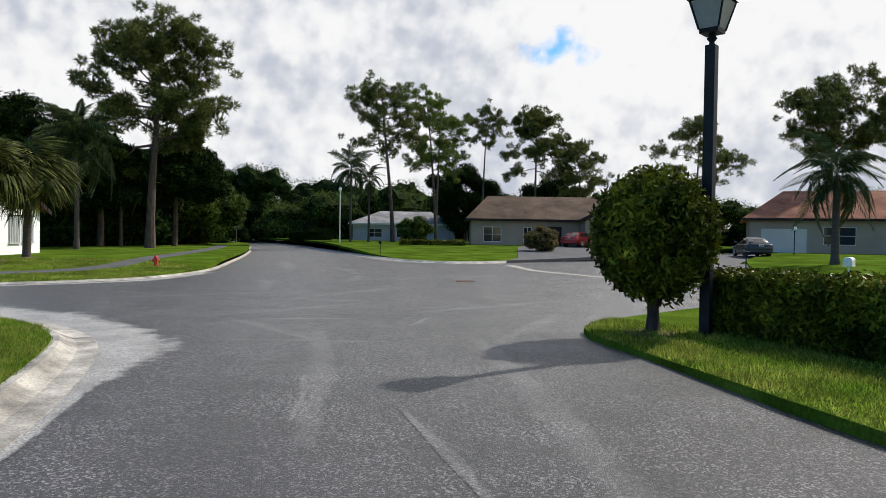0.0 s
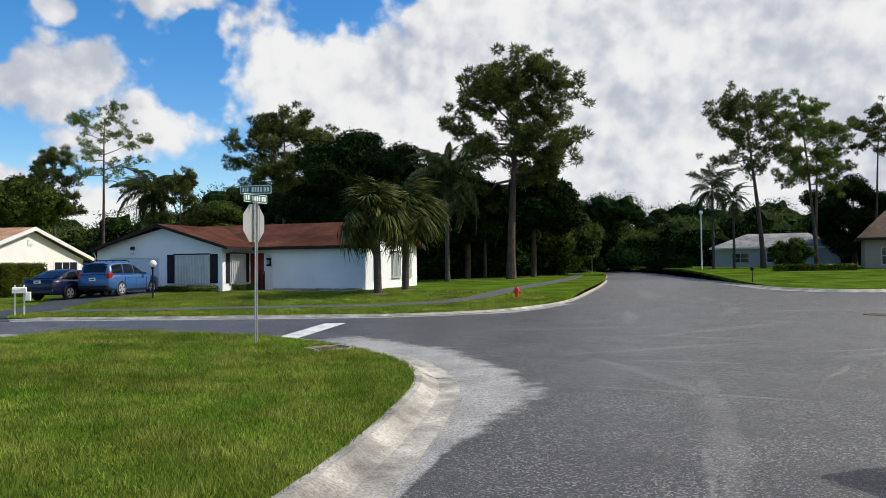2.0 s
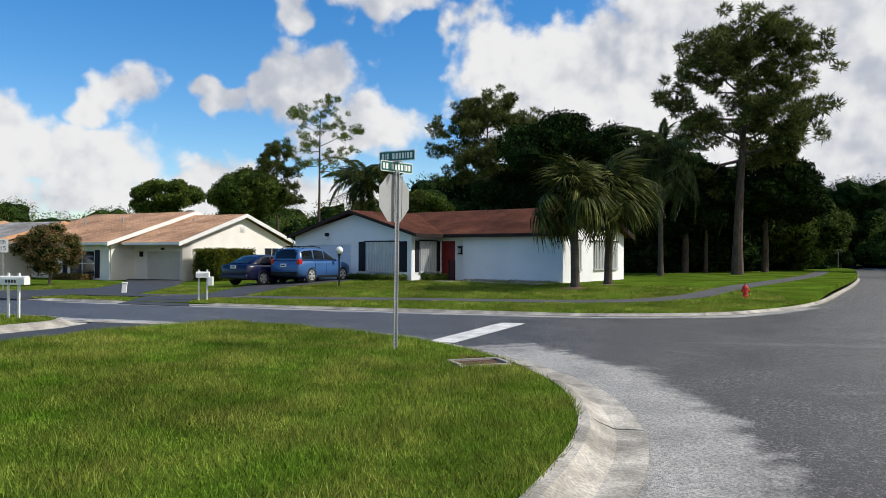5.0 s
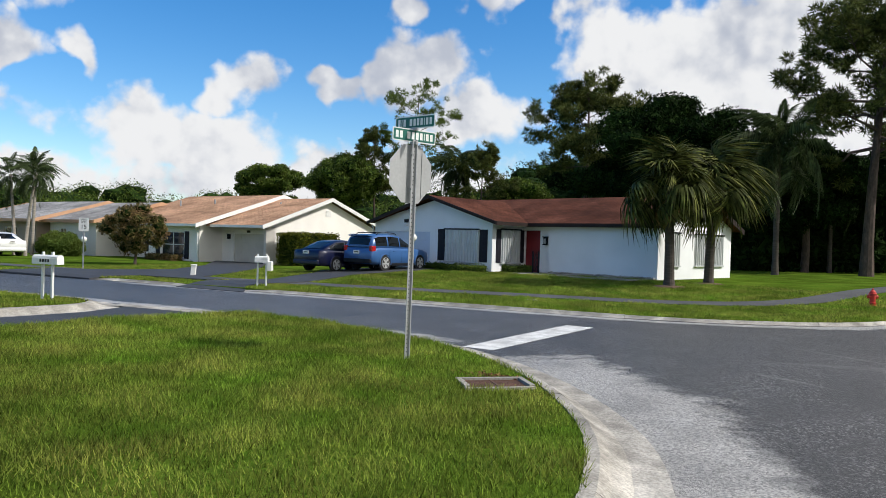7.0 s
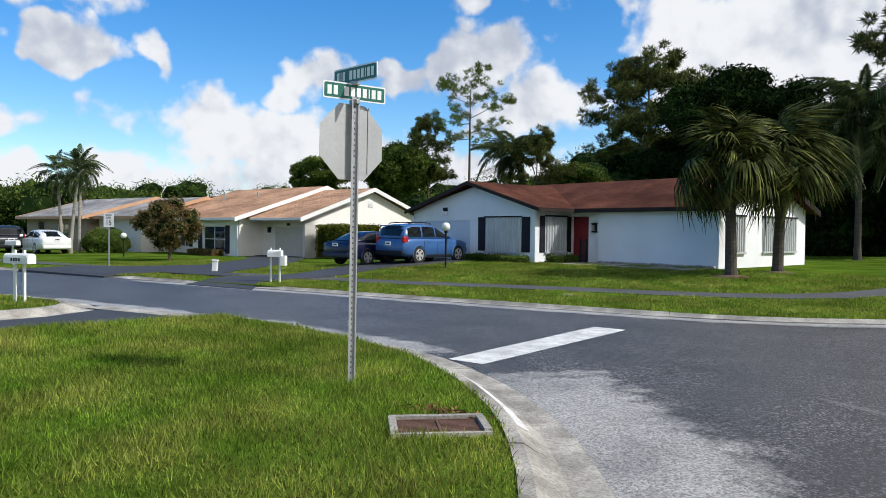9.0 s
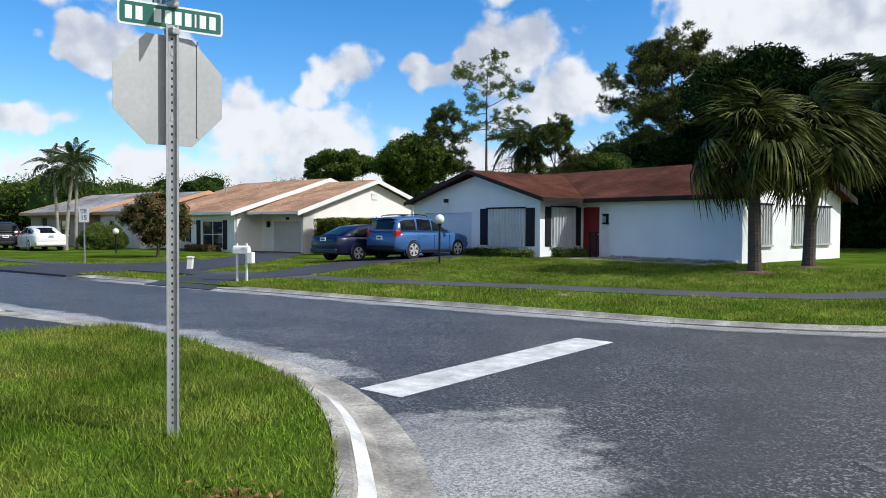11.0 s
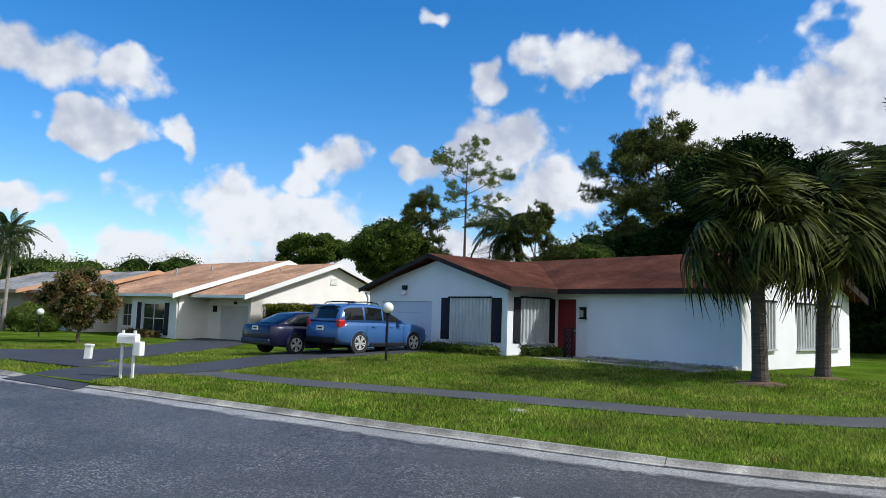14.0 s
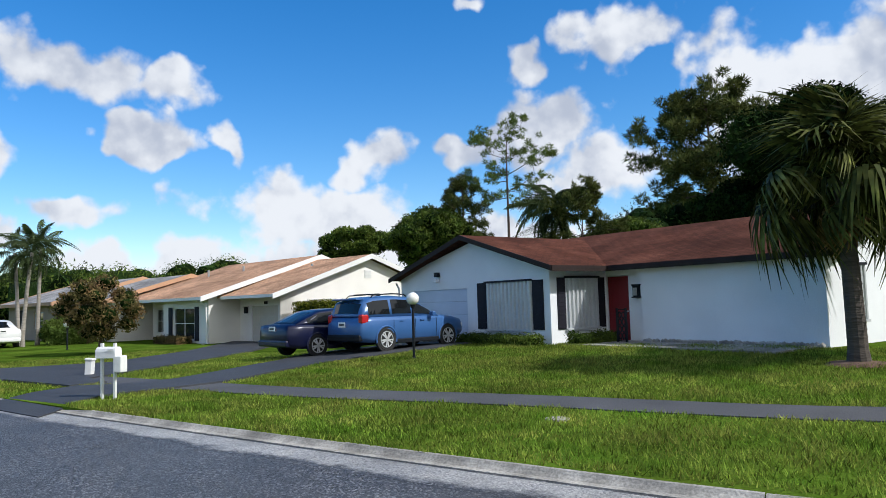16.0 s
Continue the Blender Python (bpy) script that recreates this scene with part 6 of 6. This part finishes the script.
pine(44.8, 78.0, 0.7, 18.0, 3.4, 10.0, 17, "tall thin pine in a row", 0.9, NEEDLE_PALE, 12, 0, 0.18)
pine(49.4, 75.0, 0.7, 18.8, 3.0, 13.0, 18, "tall thin pine with a small crown", 0.8, NEEDLE, 10, 0.3, 0.17)
pine(54.5, 71.0, 0.8, 17.9, 4.6, 9.5, 19, "pine with a rounded dark crown above the roof", 1.3, NEEDLE, 18)
pine(58.5, 67.5, 0.8, 13.9, 4.0, 7.0, 20, "shorter pine with ragged crown", 0.9, NEEDLE, 14)
pine(72.5, 44.4, 0.8, 18.9, 6.0, 10.5, 21, "tall spreading pine behind the red-roofed house", 1.2, NEEDLE, 18)
pine(72.1, 61.3, 0.8, 17.0, 5.2, 8.0, 22, "open-crowned pine beyond the lamp post", 0.7, NEEDLE, 14)
pine(78.0, 40.0, 0.8, 19.5, 5.0, 11.0, 23, "tall spreading pine in the distance", 1.0, NEEDLE, 14)
pine(-21.5, 71.0, 0.45, 11.0, 3.0, 5.5, 24, "short dark pine behind the house", 1.2, NEEDLE, 14)

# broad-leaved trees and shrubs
broadleaf(-3.4, 63.0, 0.45, 14.4, 6.8, 3.0, 31, "large dark ficus tree with a flat crown", LEAF_DARK_SHADE, 0.24, 46, 700, trunk=0.4, flat_z=0.7)
broadleaf(1.5, 70.0, 0.45, 11.0, 6.0, 1.5, 32, "dense dark tree behind the palms", LEAF_DARK_SHADE, 0.34, 40, 380, trunk=0.35)
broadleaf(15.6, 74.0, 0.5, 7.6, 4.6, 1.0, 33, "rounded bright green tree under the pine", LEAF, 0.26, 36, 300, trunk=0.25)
broadleaf(5.6, 60.5, 0.45, 9.6, 4.6, 3.4, 44, "dark spreading shade tree beside the queen palm", LEAF_DARK_SHADE, 0.26, 36, 330, trunk=0.24, flat_z=0.6)
broadleaf(11.8, 65.0, 0.45, 10.4, 4.8, 3.6, 45, "dark shade tree behind the tall pine", LEAF_DARK_SHADE, 0.26, 36, 330, trunk=0.24, flat_z=0.6)
broadleaf(15.4, 84.0, 0.5, 11.0, 5.2, 3.8, 46, "dense dark shade tree by the road", LEAF_DARK_SHADE, 0.28, 36, 330, trunk=0.26, flat_z=0.6)
broadleaf(11.0, 78.0, 0.5, 9.0, 5.0, 1.5, 34, "dark shade tree beyond the lawn", LEAF_DARK_SHADE, 0.32, 34, 320, trunk=0.3)
broadleaf(-39.1, 75.7, 0.45, 12.2, 4.4, 5.0, 35, "green oak with a lumpy crown behind the roofs", LEAF, 0.28, 36, 330, trunk=0.25)
broadleaf(-53.2, 81.3, 0.45, 12.0, 4.6, 6.0, 36, "round-topped green tree behind the cream house", LEAF, 0.28, 34, 300, trunk=0.25, flat_z=0.6)
broadleaf(-26.4, 34.0, 0.06, 3.45, 1.65, 0.6, 37, "copper-green magnolia before the cream house", LEAF_COPPER, 0.12, 20, 150, trunk=0.07)
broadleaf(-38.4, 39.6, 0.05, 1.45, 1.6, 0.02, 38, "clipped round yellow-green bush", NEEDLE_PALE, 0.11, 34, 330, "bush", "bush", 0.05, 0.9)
broadleaf(37.6, 46.5, 0.45, 2.6, 1.6, 0.5, 39, "loose flowering shrub before the brown-roofed house", LEAF_COPPER, 0.13, 26, 130, "shrub", "shrub", 0.06)
broadleaf(36.0, 66.5, 0.6, 4.0, 2.2, 0.8, 40, "pale green garden tree", LEAF, 0.15, 26, 150, trunk=0.08)
broadleaf(52.5, 84.0, 0.7, 12.0, 5.5, 2.0, 47, "large dark tree behind the brown roof", LEAF_DARK_SHADE, 0.3, 36, 330, trunk=0.3)
broadleaf(62.0, 77.0, 0.7, 10.5, 4.5, 2.0, 48, "dark leafy tree in the row of pines", LEAF_DARK_SHADE, 0.3, 34, 300, trunk=0.25)
broadleaf(59.5, 52.0, 0.7, 7.5, 3.6, 0.5, 41, "dark leafy tree between the two houses", LEAF_DARK_SHADE, 0.28, 32, 280, trunk=0.2)
broadleaf(24.5, 95, 0.5, 2.6, 1.6, 0.1, 42, "low dark bush by the far road", LEAF_DARK_SHADE, 0.14, 20, 150, "bush", "bush", 0.08)
broadleaf(-18.5, 74.5, 0.45, 9.0, 3.4, 2.0, 43, "green tree behind the brown roof", LEAF, 0.26, 30, 280, trunk=0.2)


def clipped(name, m, dims, mat_leaf, count, leaf, label, cat, seed, core=True):
    """A clipped hedge: a skin of leaves over a rough dark core that paints inner shade."""
    rs = np.random.RandomState(seed)
    h = thing(name, m, label, cat)
    L, W, H = dims
    u = rs.rand(count, 3)
    p = np.stack([(u[:, 0] - 0.5) * L, (u[:, 1] - 0.5) * W, u[:, 2] * H], 1)
    side = rs.randint(0, 5, count)
    jit = rs.normal(size=count) * 0.045 - 0.03
    p[:, 2] = np.where(side == 0, H + jit + 0.04 * np.sin(p[:, 0] * 5), p[:, 2])
    p[:, 1] = np.where(side == 1, -W / 2 - jit, np.where(side == 2, W / 2 + jit, p[:, 1]))
    p[:, 0] = np.where(side == 3, -L / 2 - jit, np.where(side == 4, L / 2 + jit, p[:, 0]))
    fix = (side > 2) & (rs.rand(count) > W / L)
    p[fix, 0] = (rs.rand(fix.sum()) - 0.5) * L
    p[fix, 1] = np.where(rs.rand(fix.sum()) < 0.5, -1, 1) * (W / 2 + jit[fix])
    a = rs.normal(size=(count, 3))
    a /= np.linalg.norm(a, axis=1)[:, None]
    b = np.cross(a, rs.normal(size=(count, 3)))
    b /= np.linalg.norm(b, axis=1)[:, None]
    s = leaf * (0.6 + 0.8 * rs.rand(count, 1))
    finish("foliage", np_mesh("foliage", np.stack([p - a * s, p + b * s * 0.35, p + a * s, p - b * s * 0.35], 1).reshape(-1, 3), 4), mat_leaf, h)
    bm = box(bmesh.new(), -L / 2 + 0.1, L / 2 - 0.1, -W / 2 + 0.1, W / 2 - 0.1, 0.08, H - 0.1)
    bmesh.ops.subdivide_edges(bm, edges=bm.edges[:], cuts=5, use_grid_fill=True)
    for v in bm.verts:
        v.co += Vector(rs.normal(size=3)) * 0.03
    # near-black core: the shade between the leaves is its colour
    part("hedge_shade_core", bm, LEAF_DARK_SHADE, h)
    return h


clipped("hedge", pose(11.78, 1.3, 0.08, 0, 0, 88), (10.6, 1.1, 1.08), LEAF_YELLOW, 60000, 0.055, "clipped green hedge with a sunlit top", "hedge", 51)
clipped("hedge", pose(-21.7, 42.6, 0.1, 0, 0, 79), (3.6, 1.6, 1.85), LEAF_YELLOW, 12000, 0.06, "tall clipped hedge between the two houses", "hedge", 52)
clipped("hedge", H1 @ pose(-1.75, -0.55, 0.40, 0, 0, 0), (3.4, 0.6, 0.30), LEAF, 5000, 0.045, "low dark hedge under the window", "hedge", 53)
clipped("hedge", H1 @ pose(0.6, 1.1, 0.40, 0, 0, 90), (1.7, 0.5, 0.32), LEAF, 3000, 0.045, "low hedge beside the front door", "hedge", 54)
clipped("hedge", pose(-23.4, 40.8, 0, rz=-11) @ pose(-7.3, -1.6, 0.04), (2.8, 0.7, 0.40), LEAF_COPPER, 4000, 0.05, "low reddish hedge under the white window", "hedge", 55)
clipped("hedge", pose(33.8, 58.6, 0.55, 0, 0, -20), (6.0, 1.4, 0.7), LEAF_YELLOW, 5000, 0.09, "low clipped hedge on the far lawn", "hedge", 56)
clipped("hedge", pose(30.5, 84, 0.55, 0, 0, -10), (5.0, 1.4, 1.4), LEAF_DARK_SHADE, 4000, 0.10, "dark clipped hedge by the pale house", "hedge", 57)

# ball-shaped tree at the corner
ball = thing("topiary_tree", pose(10.55, 6.9, 0.08), "ball-clipped shrub tree with a short dark trunk", "tree")
bm = tube([(0, 0, -0.2), (0.03, 0.02, 0.35), (-0.05, 0.0, 0.9), (0, 0, 1.9)], [0.17, 0.10, 0.085, 0.04], 10)
for k in range(7):
    a = k * 0.9
    tube([(0, 0, 0.35 + 0.05 * k), (0.35 * math.cos(a), 0.35 * math.sin(a), 0.9 + 0.05 * k), (0.8 * math.cos(a), 0.8 * math.sin(a), 1.4 + 0.1 * k)], [0.055, 0.04, 0.015], 6, bm)
part("trunk", bm, DARK_BARK, ball)
rs = np.random.RandomState(61)
cs = []
for k in range(90):
    u = 1 - 2 * (k + 0.5) / 90
    a = k * 2.39996
    s = math.sqrt(1 - u * u)
    cs.append((0.86 * s * math.cos(a), 0.86 * s * math.sin(a), 1.72 + 0.92 * u))
cs += [tuple(rs.normal(size=3) * 0.3 + (0, 0, 1.7)) for _ in range(25)]
finish("crown", np_mesh("crown", leaf_cards(cs, [0.20 + 0.09 * v for v in rs.rand(115)], [250] * 115, 0.065, rs, 0.7, 1.0), 4), LEAF_YELLOW, ball)
# dark core puts the ball's inner shade into its colour
finish("shade_core", np_mesh("shade_core", cores([(0, 0, 1.72)], [0.9], rs, 1.05, 0.9), 3), LEAF_DARK_SHADE, ball)
mul = thing("mulch_bed", pose(10.55, 6.9, 0.10), "brown mulch round the clipped tree", "mulch")
part("bed", turned([(0.62, -0.03), (0.5, 0.03), (0.1, 0.06)], 24), WOODRAIL, mul)
for k, (x, y) in enumerate(((-0.25, 33.2), (0.95, 35.4))):
    mb2 = thing("mulch_bed", pose(x, y, h_far(x, y)), "pale ring of wood chips round the palm", "mulch")
    part("bed", turned([(0.62, -0.02), (0.5, 0.035), (0.2, 0.06)], 20), WOODRAIL, mb2)
stones = bmesh.new()
for k in range(60):
    u = 1.6 + 5.1 * k / 59
    r = 0.05 + 0.04 * nr.rand()
    bmesh.ops.create_icosphere(stones, subdivisions=1, radius=r, matrix=Matrix.Translation((u, 2.05 + 0.1 * nr.rand(), 0.47)))
sb = part("stone_border", stones, CONCRETE)
sb.matrix_world = H1
tagged(sb, "row of pale stones along the house wall", "stones", kind="stuff")

# woods that close the distance


def woods(name, line, depth, hmin, hmax, count, seed, material, label, leaf=0.15, per=760):
    rs = np.random.RandomState(seed)
    cs, rad = [], []
    L = np.array(line, float)
    for k in range(count):
        f = rs.rand() * (len(L) - 1)
        i = int(f)
        p = L[i] + (L[min(i + 1, len(L) - 1)] - L[i]) * (f - i)
        h = hmin + (hmax - hmin) * (0.5 + 0.5 * math.sin(f * 9 + seed)) * (0.6 + 0.4 * rs.rand())
        r = 2.0 + 1.6 * rs.rand()
        cs.append((p[0] + rs.normal() * depth, p[1] + rs.normal() * depth, max(r * 0.5, h * rs.rand() ** 0.6)))
        rad.append(r)
    ob = finish(name, np_mesh(name, leaf_cards(cs, rad, [per] * count, leaf, rs, 0.85, 0.8, 0.66, 3), 3), material)
    # dark lumps within the clumps put the woods' inner shade into colour
    tagged(finish(name, np_mesh(name, cores(cs, rad, rs, 0.8, 0.72), 3), LEAF_DARK_SHADE), label + ", dark cores as inner shade", "woods", kind="stuff")
    return tagged(ob, label, "woods", kind="stuff")


woods("woods", [(60, 118), (38, 124), (20, 122), (4, 100), (-8, 92), (-22, 96)], 3.0, 7, 12.5, 360, 71, LEAF_DARK_SHADE, "dark dense woods at the end of the road")
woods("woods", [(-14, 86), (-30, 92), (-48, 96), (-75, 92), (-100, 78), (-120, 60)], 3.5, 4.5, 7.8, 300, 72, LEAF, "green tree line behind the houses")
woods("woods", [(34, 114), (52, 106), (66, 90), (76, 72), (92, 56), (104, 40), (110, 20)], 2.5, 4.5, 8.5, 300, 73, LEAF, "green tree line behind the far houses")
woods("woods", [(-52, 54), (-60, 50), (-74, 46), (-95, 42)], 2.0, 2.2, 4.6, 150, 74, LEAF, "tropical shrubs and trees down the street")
# undergrowth takes the near-black leaves in place of the canopy's shade
woods("woods", [(0, 62), (4, 66), (9, 72), (14, 82), (18, 92)], 1.6, 2.5, 5.5, 170, 75, LEAF_DARK_SHADE, "undergrowth beneath the trees, near-black to paint its shade", 0.22)
woods("woods", [(120, 10), (110, -60), (40, -110), (-60, -110), (-130, -60), (-130, 40)], 4, 6, 11, 260, 76, LEAF_DARK_SHADE, "distant trees round the neighbourhood", 0.6, 100)

# ---------------------------------------------------------------- grass blades


def blades(name, count, box_, inside, height, tall, seed, label, width=0.006):
    rs = np.random.RandomState(seed)
    p = np.stack([rs.uniform(box_[0], box_[1], count), rs.uniform(box_[2], box_[3], count)], 1)
    keep = np.array([inside(x, y) for x, y in p])
    p = p[keep]
    n = len(p)
    z = np.array([height(x, y) for x, y in p]) - 0.005
    a = rs.rand(n) * 2 * math.pi
    h = tall * (0.45 + 0.75 * rs.rand(n)) * (0.75 + 0.5 * np.sin(p[:, 0] * 1.7 + 2 * np.sin(p[:, 1] * 0.9)) ** 2)
    tilt = rs.normal(size=(n, 2)) * 0.45
    base = np.stack([p[:, 0], p[:, 1], z], 1)
    w = np.stack([np.cos(a), np.sin(a), 0 * a], 1) * width
    tip = base + np.stack([tilt[:, 0] * h, tilt[:, 1] * h, h], 1)
    ob = finish(name, np_mesh(name, np.stack([base - w, base + w, tip], 1).reshape(-1, 3), 3), BLADE)
    return tagged(ob, label, "grass", kind="stuff")


def in_poly(poly):
    q = np.array(poly)

    def test(x, y):
        a, b = q, np.roll(q, -1, 0)
        hit = ((a[:, 1] > y) != (b[:, 1] > y)) & (x < (b[:, 0] - a[:, 0]) * (y - a[:, 1]) / (b[:, 1] - a[:, 1] + 1e-12) + a[:, 0])
        return bool(hit.sum() % 2)
    return test


near_poly = in_poly(lawn_near + [(-7.9, 15), (-9.6, -14)])
drain_in = in_poly([(-0.24, 13.19), (0.40, 13.64), (0.13, 14.02), (-0.51, 13.57)])
blades("grass", 290000, (-8.5, 1.6, 2.5, 18.0), lambda x, y: near_poly(x, y) and not drain_in(x, y), h_near, 0.075, 81, "coarse green grass blades on the corner lawn", 0.0055)
next_poly = in_poly(lawn_b + [(-90, -14), (-12.9, -14)])
blades("grass", 30000, (-17, -10.4, 11, 19), next_poly, flat(0.12), 0.075, 85, "green grass blades beyond the near driveway", 0.010)
far_poly = in_poly(lawn_far + [(10, 150), (-90, 150)])
path_in = in_poly(walk_edge)
drive_in = in_poly(DRIVE_A)
drive_b = in_poly(DRIVE_B)


def on_far(x, y):
    dx, dy = x + 8.2, y - 36.7
    u, v = dx * 0.9397 - dy * 0.342, dx * 0.342 + dy * 0.9397
    return far_poly(x, y) and not path_in(x, y) and not drive_in(x, y) and not drive_b(x, y) and v < (2.1 if u > 0 else -0.1)


blades("grass", 60000, (-26, -11, 24.4, 36), on_far, h_far, 0.075, 84, "mown grass blades between the driveways", 0.012)
blades("grass", 150000, (-12.5, 7.0, 24.0, 37), on_far, h_far, 0.075, 82, "mown grass blades on the house lawn", 0.010)
corner_poly = in_poly(lawn_corner[::-1] + [(5.5, -40), (60, -40)])
blades("grass", 60000, (6.5, 11.6, -3, 9.2), corner_poly, h_corner, 0.08, 83, "bright grass blades on the hedge verge", 0.008)

# dead leaves gathered round the drain and along the kerb
rs = np.random.RandomState(91)
n = 120
k = rs.rand(n)
p = np.stack([-0.27 + rs.normal(size=n) * 0.22, 13.98 + rs.normal(size=n) * 0.07, 0.145 + 0.03 * rs.rand(n)], 1)
a = rs.normal(size=(n, 3)) * (1, 1, 0.3)
a /= np.linalg.norm(a, axis=1)[:, None]
b = np.cross(a, rs.normal(size=(n, 3)) * (0.3, 0.3, 1))
b /= np.linalg.norm(b, axis=1)[:, None]
litter = finish("dead_leaf_litter", np_mesh("dead_leaf_litter", np.stack([p - a * 0.03, p + b * 0.012, p + a * 0.03, p - b * 0.012], 1).reshape(-1, 3), 4), DEAD_LEAF)
tagged(litter, "brown dead leaves and straw round the drain", "leaf litter", kind="stuff")
